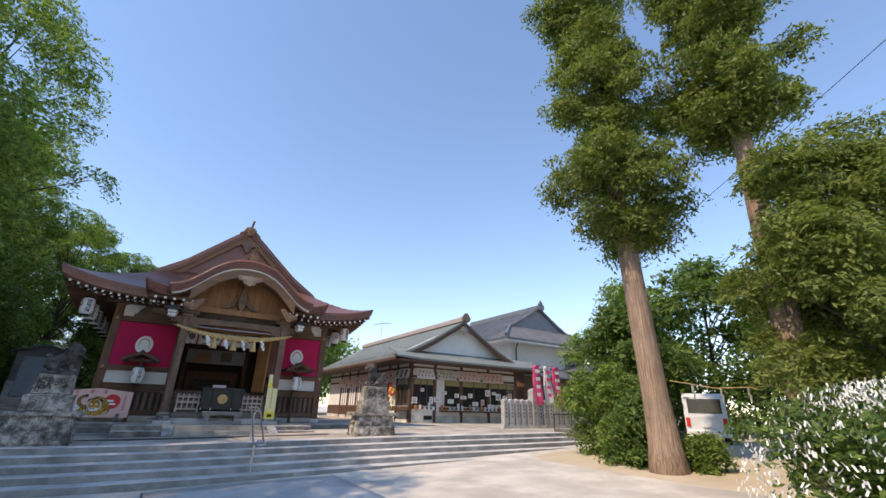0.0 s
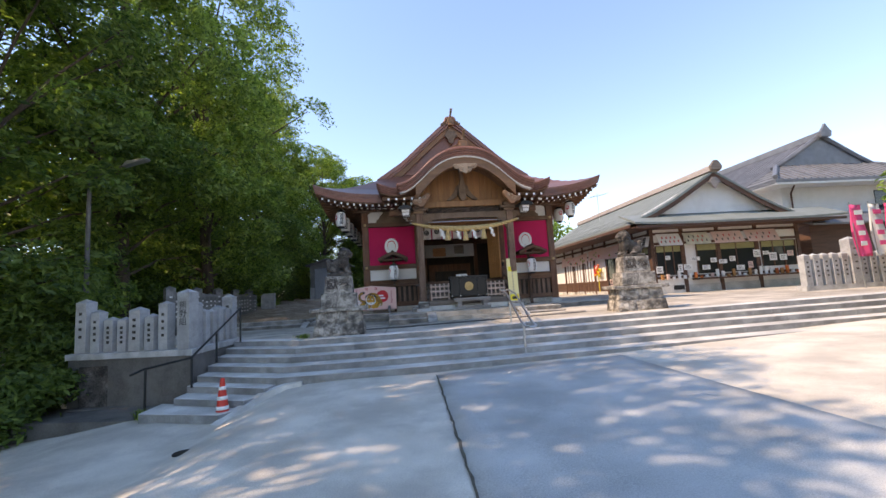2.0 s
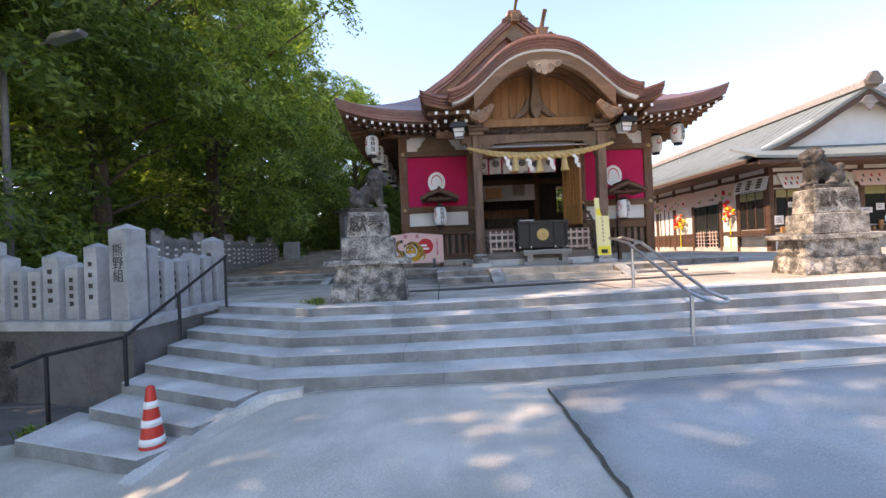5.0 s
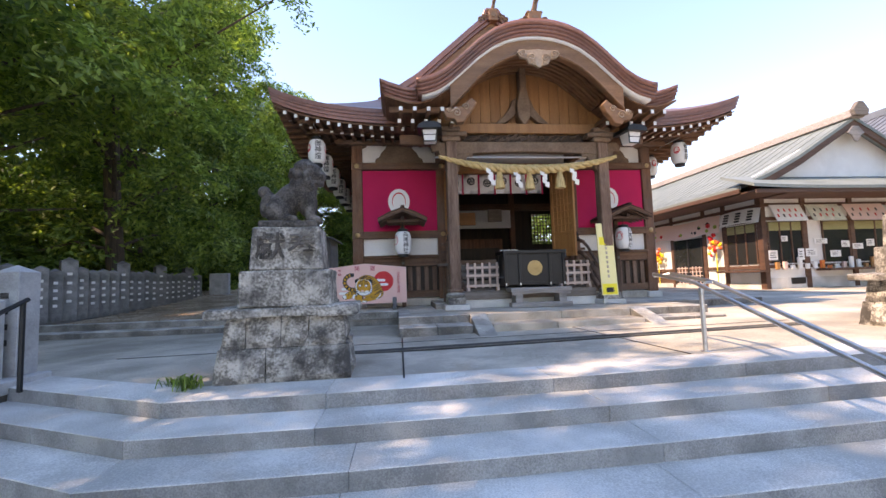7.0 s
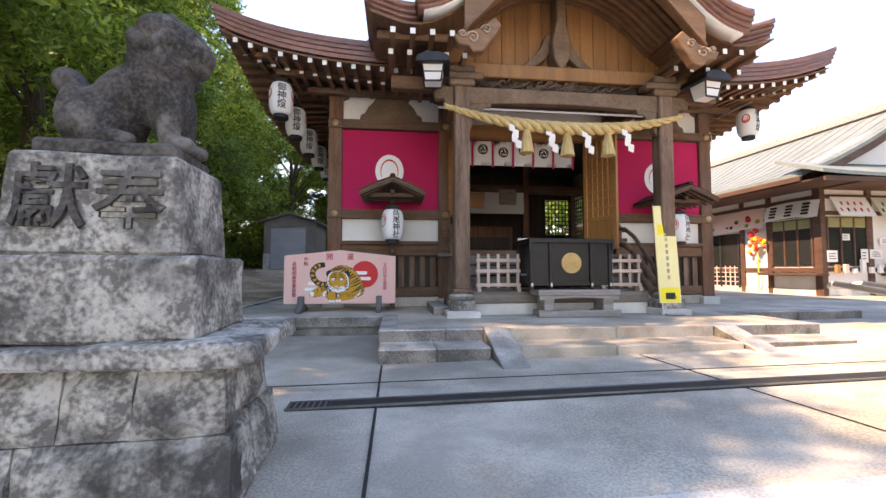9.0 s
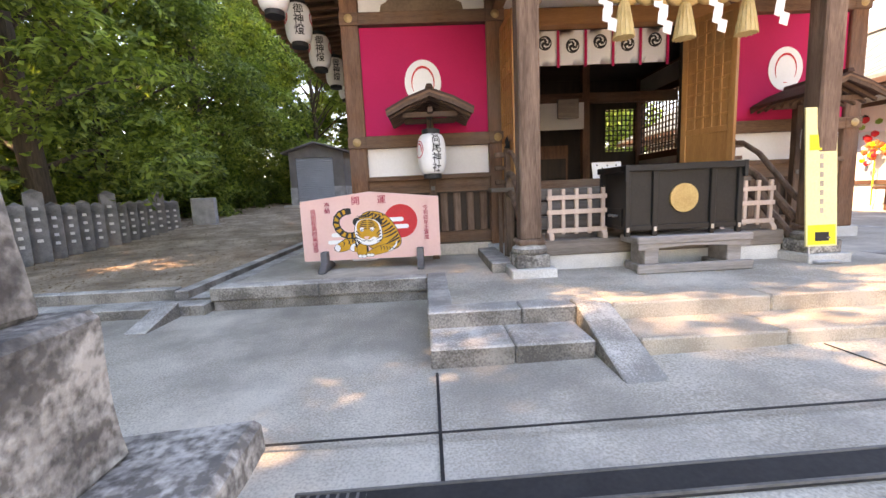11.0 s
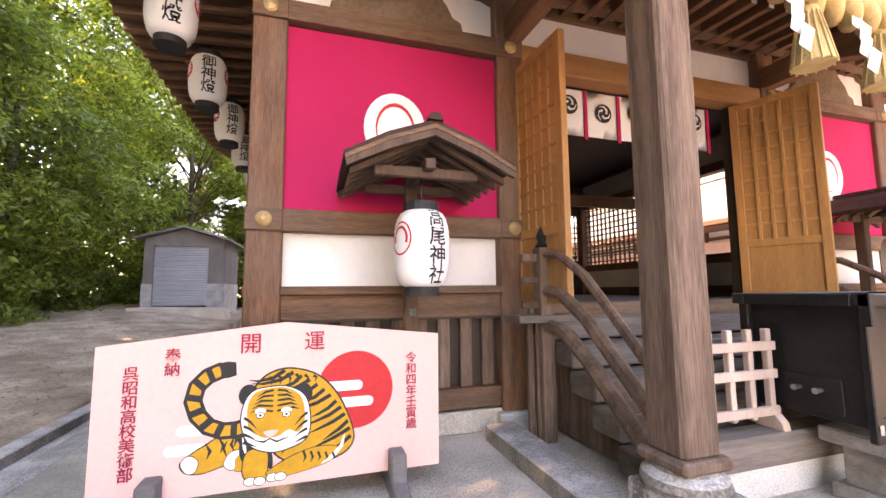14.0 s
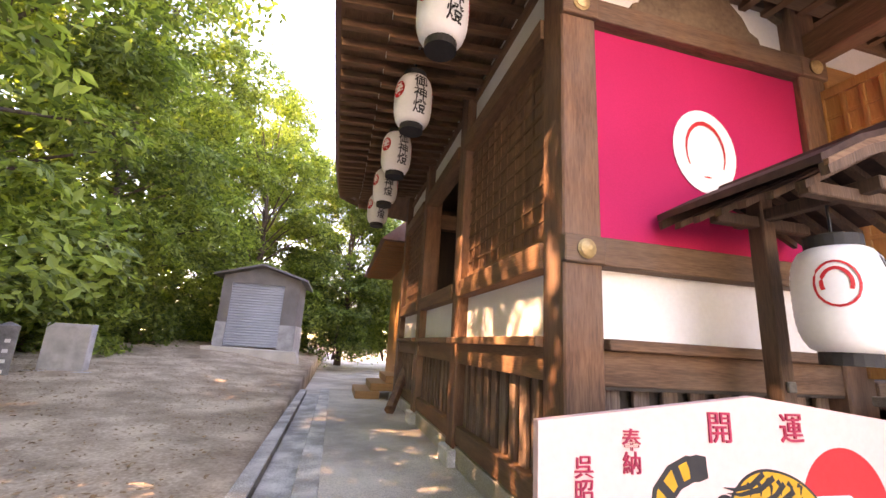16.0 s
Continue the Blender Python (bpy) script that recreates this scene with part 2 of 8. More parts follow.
SHEDWALL = surface("shed_mortar", (0.15, 0.14, 0.135), (0.25, 0.24, 0.23), 2, 0.9, bump=0.3, stain=(0.12, 0.10, 0.09), stain_amount=0.5)
BROWNTRIM = surface("dark_brown_timber", (0.07, 0.034, 0.022), (0.15, 0.075, 0.048), 2, 0.65, bump=0.2, stretch=(0.6, 0.6, 5), vary=0.1)
BANNERPINK = surface("hot_pink_cloth", (0.80, 0.07, 0.22), (0.88, 0.12, 0.30), 2, 0.85, bump=0.15)
PALEPINK = surface("pale_pink_cloth", (0.78, 0.55, 0.48), (0.84, 0.63, 0.56), 2, 0.85, bump=0.15)
RUST = surface("faded_red_flower", (0.60, 0.05, 0.03), (0.80, 0.30, 0.06), 9, 0.8, bump=0.3, vary=0.25)
RUBBER = surface("black_rubber", (0.015, 0.015, 0.016), (0.03, 0.03, 0.03), 5, 0.8, bump=0.1)
CARWHITE = surface("white_car_paint", (0.72, 0.75, 0.78), (0.76, 0.79, 0.82), 2, 0.25, bump=0.0)
STRAW = surface("rice_straw", (0.48, 0.33, 0.13), (0.70, 0.52, 0.26), 6, 0.8, bump=0.6, grain=60, stretch=(4, 1, 1))


# ---- geometry helpers ----
def thing(name, label, category, m=None, group="", kind=""):
    ob = new(name)
    ob.empty_display_size = 0.1
    if m is not None:
        ob.matrix_basis = m
    return tagged(ob, label, category, group, kind)


def mesh_of(name, bm, material, smooth=False):
    me = bpy.data.meshes.new(name)
    bm.to_mesh(me)
    bm.free()
    for mt in (material if isinstance(material, (list, tuple)) else [material]):
        me.materials.append(mt)
    if smooth:
        me.polygons.foreach_set("use_smooth", [True] * len(me.polygons))
    return me


def part(name, bm, material, parent=None, label="", smooth=False, m=None):
    ob = new(name, mesh_of(name, bm, material, smooth))
    if parent is not None:
        ob.parent = parent
        ob.matrix_parent_inverse = parent.matrix_basis.inverted()
    if m is not None:
        ob.matrix_basis = m
    return tagged(ob, label)


def again(ob, m, parent=None):
    """Another piece on the same mesh."""
    o = new(ob.name.split(".")[0], ob.data)
    o.parent = parent or ob.parent
    if o.parent:
        o.matrix_parent_inverse = o.parent.matrix_basis.inverted()
    o.matrix_basis = m
    return o


def box(x0, x1, y0, y1, z0, z1, bevel=0.0, bm=None, taper=1.0):
    own = bm is None
    b = bmesh.new()
    vs = [b.verts.new((x, y, z)) for z in (z0, z1) for x, y in ((x0, y0), (x1, y0), (x1, y1), (x0, y1))]
    if taper != 1.0:
        cx, cy = (x0 + x1) / 2, (y0 + y1) / 2
        for v in vs[4:]:
            v.co.x, v.co.y = cx + (v.co.x - cx) * taper, cy + (v.co.y - cy) * taper
    for f in ((3, 2, 1, 0), (4, 5, 6, 7), (0, 1, 5, 4), (1, 2, 6, 5), (2, 3, 7, 6), (3, 0, 4, 7)):
        b.faces.new([vs[i] for i in f])
    if bevel:
        bmesh.ops.bevel(b, geom=b.edges[:], offset=bevel, segments=1, affect="EDGES")
    if own:
        return b
    me = bpy.data.meshes.new("tmp")
    b.to_mesh(me)
    b.free()
    bm.from_mesh(me)
    bpy.data.meshes.remove(me)
    return bm


def prism(pts, y0, y1, axis="y", bevel=0.0):
    """The outline pts, drawn out along an axis. axis y: pts are (x, z); x: (y, z); z: (x, y)."""
    bm = bmesh.new()
    place = {"y": lambda p, h: (p[0], h, p[1]), "x": lambda p, h: (h, p[0], p[1]), "z": lambda p, h: (p[0], p[1], h)}[axis]
    a = [bm.verts.new(place(p, y0)) for p in pts]
    b = [bm.verts.new(place(p, y1)) for p in pts]
    bm.faces.new(a)
    bm.faces.new(b[::-1])
    for i in range(len(pts)):
        j = (i + 1) % len(pts)
        bm.faces.new((a[j], a[i], b[i], b[j]))
    bmesh.ops.recalc_face_normals(bm, faces=bm.faces[:])
    if bevel:
        bmesh.ops.bevel(bm, geom=bm.edges[:], offset=bevel, segments=1, affect="EDGES")
    return bm


def lathe(profile, n=16, x=0, y=0, bm=None):
    """Rings (radius, z), turned about the upright through (x, y)."""
    bm = bm or bmesh.new()
    rings = [[bm.verts.new((x + r * math.cos(2 * math.pi * i / n), y + r * math.sin(2 * math.pi * i / n), z)) for i in range(n)] for r, z in profile]
    for a, b in zip(rings, rings[1:]):
        for i in range(n):
            j = (i + 1) % n
            bm.faces.new((a[i], a[j], b[j], b[i]))
    bm.faces.new(rings[0][::-1])
    bm.faces.new(rings[-1])
    return bm


def tube(pts, r, n=8, bm=None):
    """A round bar through pts; r: one radius, or one for each point."""
    bm = bm or bmesh.new()
    pts = [Vector(p) for p in pts]
    rs = r if isinstance(r, (list, tuple)) else [r] * len(pts)
    rings = []
    for i, p in enumerate(pts):
        d = (pts[min(i + 1, len(pts) - 1)] - pts[max(i - 1, 0)]).normalized()
        a = d.orthogonal().normalized() if abs(d.z) > 0.95 else d.cross(Vector((0, 0, 1))).normalized()
        b = d.cross(a)
        rings.append([bm.verts.new(p + rs[i] * (math.cos(2 * math.pi * k / n) * a + math.sin(2 * math.pi * k / n) * b)) for k in range(n)])
    for a, b in zip(rings, rings[1:]):
        for k in range(n):
            j = (k + 1) % n
            bm.faces.new((a[k], b[k], b[j], a[j]))
    bm.faces.new(rings[0])
    bm.faces.new(rings[-1][::-1])
    bmesh.ops.recalc_face_normals(bm, faces=bm.faces[:])
    return bm


def sheet(fn, us, vs, thick=0.0):
    """A surface fn(u, v) -> point over a grid; with thick, a solid slab hanging below it."""
    bm = bmesh.new()
    top = [[bm.verts.new(fn(u, v)) for v in vs] for u in us]
    for i in range(len(us) - 1):
        for j in range(len(vs) - 1):
            bm.faces.new((top[i][j], top[i + 1][j], top[i + 1][j + 1], top[i][j + 1]))
    if thick:
        low = [[bm.verts.new(Vector(fn(u, v)) - Vector((0, 0, thick))) for v in vs] for u in us]
        for i in range(len(us) - 1):
            for j in range(len(vs) - 1):
                bm.faces.new((low[i][j], low[i][j + 1], low[i + 1][j + 1], low[i + 1][j]))
        for i in range(len(us) - 1):
            bm.faces.new((top[i][0], low[i][0], low[i + 1][0], top[i + 1][0]))
            bm.faces.new((top[i][-1], top[i + 1][-1], low[i + 1][-1], low[i][-1]))
        for j in range(len(vs) - 1):
            bm.faces.new((top[0][j], top[0][j + 1], low[0][j + 1], low[0][j]))
            bm.faces.new((top[-1][j], low[-1][j], low[-1][j + 1], top[-1][j + 1]))
    bmesh.ops.recalc_face_normals(bm, faces=bm.faces[:])
    return bm


def text_bm(body, size, upright=False, thick=0.003, bold=0.0):
    """Lettering in the built-in font, in the x-z plane, centred; upright: one sign under another."""
    cu = bpy.data.curves.new("lettering", "FONT")
    cu.body, cu.size = ("\n".join(body) if upright else body), size
    cu.offset = bold
    cu.align_x, cu.align_y, cu.space_line, cu.extrude, cu.resolution_u = "CENTER", "CENTER", 0.95 if upright else 1.0, thick, 2
    ob = bpy.data.objects.new("lettering", cu)
    scene.collection.objects.link(ob)
    me = bpy.data.meshes.new_from_object(ob.evaluated_get(bpy.context.evaluated_depsgraph_get()))
    bm = bmesh.new()
    bm.from_mesh(me)
    bpy.data.objects.remove(ob)
    bpy.data.meshes.remove(me)
    bmesh.ops.rotate(bm, verts=bm.verts[:], matrix=Matrix.Rotation(radians(90), 3, "X"))
    return bm


def shift(bm, x=0, y=0, z=0):
    bmesh.ops.translate(bm, verts=bm.verts[:], vec=(x, y, z))
    return bm


def disc(cx, cz, rx, rz, y, n=28, thick=0.003):
    """A flat round plate that faces -y."""
    return prism([(cx + rx * math.cos(2 * math.pi * i / n), cz + rz * math.sin(2 * math.pi * i / n)) for i in range(n)], y, y + thick)


def place(ob, m):
    ob.matrix_basis = m
    return ob


def table(pts):
    xs, ys = [p[0] for p in pts], [p[1] for p in pts]
    return lambda x: float(np.interp(x, xs, ys))


def steps_of(a, b, n):
    return [a + (b - a) * i / n for i in range(n + 1)]


def leaves(name, clumps, count, size, material, parent, seed, droop=0.0, label=""):
    """A crown: many small folded leaves in uneven clumps (x, y, z, rx, ry, rz)."""
    rng = np.random.default_rng(seed)
    c = np.array(clumps)
    w = (c[:, 3] * c[:, 4] * c[:, 5]) ** 0.67
    # flat sprays on the shells of the clumps, then leaves on each spray
    n = max(1, count // 24)
    pick = rng.choice(len(c), n, p=w / w.sum())
    d = rng.normal(size=(n, 3))
    d /= np.linalg.norm(d, axis=1)[:, None]
    rad = rng.uniform(0.40, 1.0, n) ** 0.6 * (1 + 0.25 * rng.normal(size=n) * rng.uniform(0, 1, n))
    spray = c[pick, :3] + d * c[pick, 3:6] * rad[:, None]
    facing = d * 0.55 + rng.normal(size=(n, 3)) * 0.30 + np.array((0, 0, 0.75))
    facing /= np.linalg.norm(facing, axis=1)[:, None]
    of = rng.integers(0, n, count)
    off = rng.normal(size=(count, 3)) * size * 2.3
    off -= facing[of] * (0.8 * (off * facing[of]).sum(axis=1))[:, None]
    pos = spray[of] + off
    pos[:, 2] -= (0.22 + droop) * np.linalg.norm(off, axis=1)
    nrm = facing[of] + rng.normal(size=(count, 3)) * 0.38
    nrm /= np.linalg.norm(nrm, axis=1)[:, None]
    a = np.cross(nrm, rng.normal(size=(count, 3)))
    a[:, 2] -= droop
    a /= np.linalg.norm(a, axis=1)[:, None]
    b = np.cross(nrm, a)
    s = size * rng.uniform(0.6, 1.4, count)[:, None]
    v = np.stack([pos - a * s, pos + b * s * 0.42, pos + a * s - nrm * s * 0.25, pos - b * s * 0.42], axis=1).reshape(-1, 3)
    me = bpy.data.meshes.new(name)
    f = np.arange(count * 4).reshape(-1, 4)
    me.from_pydata(v.tolist(), [], f.tolist())
    me.materials.append(material)
    ob = new(name, me)
    ob.parent = parent
    return tagged(ob, label)


# ---- ground, steps and platforms ----
XC = 2.28          # axis of the hall
LAND = 0.62        # level of the landing at the axis of the walk
PLAT = 0.90        # level of the hall's platform
ground_rise = table([(-60, -3.0), (-12, -1.3), (-7.6, -0.82), (-6.2, -0.64), (-5.0, -0.43), (-4.2, -0.39), (-3.1, -0.41), (-2.1, -0.04), (-1.2, 0.0), (0.5, 0.0), (6, 0.18), (10.7, 0.36), (14, 0.5), (25, 0.62), (60, 0.8)])
land_rise = table([(-60, LAND), (0, LAND), (7, 0.76), (14, 0.84), (40, 0.9)])


def ground_z(x, y):
    k = min(1.0, max(0.0, (y - 3.0) / 5.0))
    gentle = 0.07 * (x + 1.2) if x < -1.2 else ground_rise(x)
    return ground_rise(x) * k + gentle * (1 - k) + 0.012 * noise.noise((x * 0.4, y * 0.4, 0))


xs = sorted(set([-300, -120, -60, -40] + [round(v, 2) for v in np.arange(-25, 30, 0.4)] + [40, 60, 120, 300]))
ys = sorted(set([-300, -120, -60, -30] + [round(v, 2) for v in np.arange(-12, 16, 0.8)] + [30, 60, 120, 400]))
tagged(part("ground", sheet(lambda x, y: (x, y, ground_z(x, y)), xs, ys), CONCRETE, smooth=True), "pale worn concrete forecourt with fine stains", "ground", kind="structure")
tagged(part("pavement", sheet(lambda x, y: (x, y, ground_z(x, y) + 0.014), steps_of(0.56, 4.12, 12), steps_of(-9, 9.66, 30), 0.02), PADGREY, smooth=True),
       "blue-grey asphalt strip laid into the concrete forecourt", "pavement", kind="structure")
tagged(part("sandy_ground", sheet(lambda x, y: (x, y, ground_z(x, y) + 0.012 - 0.05 * max(0, abs(x - 14.2) / 5.8) ** 6 - 0.05 * max(0, abs(y - 4.5) / 7) ** 6), steps_of(8.3, 20, 20), steps_of(-2.5, 11.5, 20)), SAND, smooth=True),
       "pale sandy earth round the cedars", "ground", kind="structure")


# dirt in the seam beside the asphalt, and the cracks of the old concrete
def crack(x0, y0, x1, y1, wide, seed):
    bm = bmesh.new()
    n = max(6, int(math.hypot(x1 - x0, y1 - y0) / 0.12))
    rows = []
    for i in range(n + 1):
        q = i / n
        x, y = x0 + (x1 - x0) * q, y0 + (y1 - y0) * q
        sway = 0.5 * wide * noise.noise((seed, i * 0.6, 0)) + 0.06 * noise.noise((seed, i * 0.09, 4)) * (0 if abs(x1 - x0) < 0.1 else 1)
        half = wide * (0.35 + 0.65 * abs(noise.noise((seed, i * 0.45, 9)))) * 0.5
        dx, dy = (y1 - y0), -(x1 - x0)
        l = math.hypot(dx, dy)
        pair = []
        for e in (-1, 1):
            px, py = x + (sway + e * half) * dx / l, y + (sway + e * half) * dy / l
            pair.append(bm.verts.new((px, py, ground_z(px, py) + 0.017)))
        rows.append(pair)
    for a, b in zip(rows, rows[1:]):
        bm.faces.new((a[0], a[1], b[1], b[0]))
    bmesh.ops.recalc_face_normals(bm, faces=bm.faces[:])
    return bm


SEAMDIRT = surface("seam_dirt", (0.05, 0.045, 0.035), (0.15, 0.13, 0.10), 6, 0.95, bump=0.5)
seams = tagged(new("forecourt_seam"), "dark dirt in the seam and cracks of the forecourt", "joint", kind="structure")
part("seam", crack(0.55, -9, 0.55, 9.66, 0.055, 1.0), SEAMDIRT, seams)
part("seam", crack(0.56, 9.68, 4.12, 9.70, 0.03, 2.0), SEAMDIRT, seams)
part("crack", crack(-1.9, 9.88, 0.5, 9.93, 0.035, 5.0), SEAMDIRT, seams)


# landing above the steps
def edge_y(x):
    return 11.75 if x > -2.43 else 11.75 + (-2.43 - x) * 0.49


def landing_top(x, q):
    y0 = edge_y(max(x, -4.3)) + 0.12
    return (x, y0 + (60 - y0) * q, land_rise(x) - 0.004)


tagged(part("landing", sheet(landing_top, [-16, -10, -7, -4.5, -4.3, -3.4, -2.43] + steps_of(-2.2, 14, 16) + [20, 30, 45], [0, 0.03, 0.06, 0.1, 0.2, 0.5, 1.0], 2.5), LANDSTONE, smooth=False),
       "grey concrete landing in front of the hall", "ground", kind="structure")
joints = tagged(new("landing_joint"), "dark expansion joints in the concrete landing", "joint", kind="structure")
part("joint", box(-0.53, -0.512, 12.1, 14.85, LAND + 0.002, LAND + 0.006), INK, joints)
part("joint", prism([(2.275, 14.86), (2.285, 14.86), (2.44, 12.26), (2.43, 12.26)], LAND + 0.0, LAND + 0.005, "z"), INK, joints)
part("joint", box(-4.2, 5.4, 14.05, 14.065, LAND + 0.0, LAND + 0.005), INK, joints)
grate = thing("drain_grating", "dark steel drain grating across the landing", "grating", pose(2, 13.65, LAND), kind="structure")
part("channel", box(-1.15, 5.2, 13.56, 13.72, LAND - 0.05, LAND + 0.006), RUBBER, grate)
bm = bmesh.new()
for i in range(150):
    box(-1.14 + i * 0.042, -1.128 + i * 0.042, 13.57, 13.71, LAND + 0.0, LAND + 0.011, 0, bm)
part("bar", bm, OLDBASE, grate)["kind"] = "stuff"
bm = bmesh.new()
box(-1.15, 5.2, 13.553, 13.567, LAND, LAND + 0.013, 0, bm)
box(-1.15, 5.2, 13.713, 13.727, LAND, LAND + 0.013, 0, bm)
part("rim", bm, OLDBASE, grate)
for o in (*grate.children, *joints.children):
    for v in o.data.vertices:
        v.co.z += land_rise(v.co.x) - LAND

# the broad stone steps: five across, three more at the low end
stairway = thing("stone_steps", "broad grey granite steps with joints up to the landing", "steps", pose(0, 10.5, 0), kind="structure")


def slab(front, back, drop, rng, name="step_stone", mat=GRANITE):
    """One stone between a front line and a back line, two (x, y, z) ends each."""
    bm = bmesh.new()
    top = [bm.verts.new(p) for p in (front[0], front[1], back[1], back[0])]
    low = [bm.verts.new((p[0], p[1], p[2] - drop)) for p in (front[0], front[1], back[1], back[0])]
    bm.faces.new(top)
    bm.faces.new(low[::-1])
    for i in range(4):
        j = (i + 1) % 4
        bm.faces.new((top[j], top[i], low[i], low[j]))
    bmesh.ops.recalc_face_normals(bm, faces=bm.faces[:])
    bmesh.ops.bevel(bm, geom=[e for e in bm.edges], offset=0.005, segments=1, affect="EDGES")
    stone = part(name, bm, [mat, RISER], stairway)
    # upright faces take the darker riser tone, which carries their shade
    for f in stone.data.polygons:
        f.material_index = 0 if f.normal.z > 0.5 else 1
    return stone


rng = random.Random(3)
RISE, TREAD = 0.125, 0.44
for k in range(5):
    y, yb = 11.75 - TREAD * k, 11.75 - TREAD * (k - 1) + 0.05
    cuts = [-2.43, rng.uniform(-1.4, -0.4)]
    while cuts[-1] < 13.0:
        cuts.append(cuts[-1] + rng.uniform(1.6, 2.2))
    cuts[-1] = 14.1 - 0.05 * k
    for a, b in zip(cuts, cuts[1:]):
        a, b = a + 0.001, b - 0.001
        za, zb = land_rise(a) - RISE * k, land_rise(b) - RISE * k
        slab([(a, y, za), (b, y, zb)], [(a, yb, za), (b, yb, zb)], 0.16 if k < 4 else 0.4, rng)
    z = LAND - RISE * k
    for f0, f1 in ((0.001, 0.5), (0.501, 1.0)):
        p = lambda f, kk: (-2.43 - 1.85 * f, 11.75 - TREAD * kk + 0.9 * f, z)
        bk = k - 1.12
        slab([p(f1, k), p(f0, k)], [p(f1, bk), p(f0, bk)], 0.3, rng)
for z, f, b in ((0.0, [(-4.28, 10.50), (-2.55, 9.72)], [(-4.28, 11.1), (-2.40, 10.10)]),
                (-0.125, [(-4.28, 10.05), (-2.80, 9.42)], [(-4.28, 10.6), (-2.5, 9.85)]),
                (-0.25, [(-4.62, 9.60), (-3.08, 9.10)], [(-4.62, 10.3), (-2.75, 9.55)])):
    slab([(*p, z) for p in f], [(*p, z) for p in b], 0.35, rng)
# curved granite kerb that closes the low steps
bm = bmesh.new()
curve = [(-1.95, 9.97, 0.03), (-2.3, 9.93, 0.0), (-2.6, 9.72, -0.08), (-2.82, 9.44, -0.2), (-2.98, 9.16, -0.3), (-3.06, 8.95, -0.36)]
rows = []
for i, (x, y, z) in enumerate(curve):
    d = (Vector(curve[min(i + 1, 5)]) - Vector(curve[max(i - 1, 0)]))
    nx, ny = Vector((-d.y, d.x)).normalized() * 0.09
    rows.append([bm.verts.new(v) for v in ((x - nx, y - ny, z), (x + nx, y + ny, z), (x + nx, y + ny, z - 0.5), (x - nx, y - ny, z - 0.5))])
for a, b in zip(rows, rows[1:]):
    for i in range(4):
        bm.faces.new((a[i], a[(i + 1) % 4], b[(i + 1) % 4], b[i]))
bm.faces.new(rows[0])
bm.faces.new(rows[-1][::-1])
bmesh.ops.recalc_face_normals(bm, faces=bm.faces[:])
part("curved_kerb", bm, GRANITE, stairway)

# platform of the hall, with its kerbs and the low steps in front of it
platform = thing("hall_platform", "low concrete platform edged with old granite kerbs", "platform", pose(XC, 17, LAND), kind="structure")
part("platform_floor", box(-2.9, 7.46, 17.06, 27, 0, PLAT - 0.004), LANDSTONE, platform)
part("forestep_floor", box(-0.40, 4.96, 15.58, 17.3, 0, PLAT - 0.006), LANDSTONE, platform)
for sx in (1, -1):
    mx = lambda a, b: tuple(sorted((XC + sx * (a - XC), XC + sx * (b - XC))))
    for a, b in ((-3.1, -1.85), (-1.846, -0.58)):
        x0, x1 = mx(a, b)
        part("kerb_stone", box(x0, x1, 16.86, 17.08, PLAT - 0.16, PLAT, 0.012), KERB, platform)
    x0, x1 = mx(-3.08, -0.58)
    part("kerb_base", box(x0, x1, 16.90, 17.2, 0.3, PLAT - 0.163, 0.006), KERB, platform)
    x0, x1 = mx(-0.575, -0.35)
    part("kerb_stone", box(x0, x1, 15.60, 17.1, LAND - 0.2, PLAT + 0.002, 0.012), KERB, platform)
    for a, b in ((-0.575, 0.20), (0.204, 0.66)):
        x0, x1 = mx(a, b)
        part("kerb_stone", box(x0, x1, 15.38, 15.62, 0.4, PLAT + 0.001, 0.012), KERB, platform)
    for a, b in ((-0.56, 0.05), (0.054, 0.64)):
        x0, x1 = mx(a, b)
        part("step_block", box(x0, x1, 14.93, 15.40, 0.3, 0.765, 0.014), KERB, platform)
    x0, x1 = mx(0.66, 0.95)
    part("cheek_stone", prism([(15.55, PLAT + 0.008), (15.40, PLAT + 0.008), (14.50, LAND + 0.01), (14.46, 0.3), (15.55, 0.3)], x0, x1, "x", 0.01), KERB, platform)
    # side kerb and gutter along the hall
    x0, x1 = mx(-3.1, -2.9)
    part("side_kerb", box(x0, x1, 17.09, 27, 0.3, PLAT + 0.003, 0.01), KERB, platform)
# middle steps, tinted warm as if sunlit
part("step_block", box(0.96, 2.30, 15.36, 15.62, 0.4, PLAT + 0.002, 0.012), SUNTONE, platform)
part("step_block", box(2.304, 3.60, 15.36, 15.62, 0.4, PLAT + 0.002, 0.012), SUNTONE, platform)
part("step_block", box(0.96, 2.05, 14.90, 15.38, 0.3, 0.765, 0.014), SUNTONE, platform)
part("step_block", box(2.054, 3.60, 14.90, 15.38, 0.3, 0.765, 0.014), SUNTONE, platform)
gutter = thing("gutter", "shallow concrete gutter beside the hall platform", "gutter", pose(-3.3, 20, 0.7), kind="structure")
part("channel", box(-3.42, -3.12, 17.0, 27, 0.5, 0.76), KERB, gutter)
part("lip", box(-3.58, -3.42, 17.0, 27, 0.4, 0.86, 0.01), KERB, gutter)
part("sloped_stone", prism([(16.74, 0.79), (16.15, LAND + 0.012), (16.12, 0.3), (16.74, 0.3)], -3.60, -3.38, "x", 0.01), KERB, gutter)
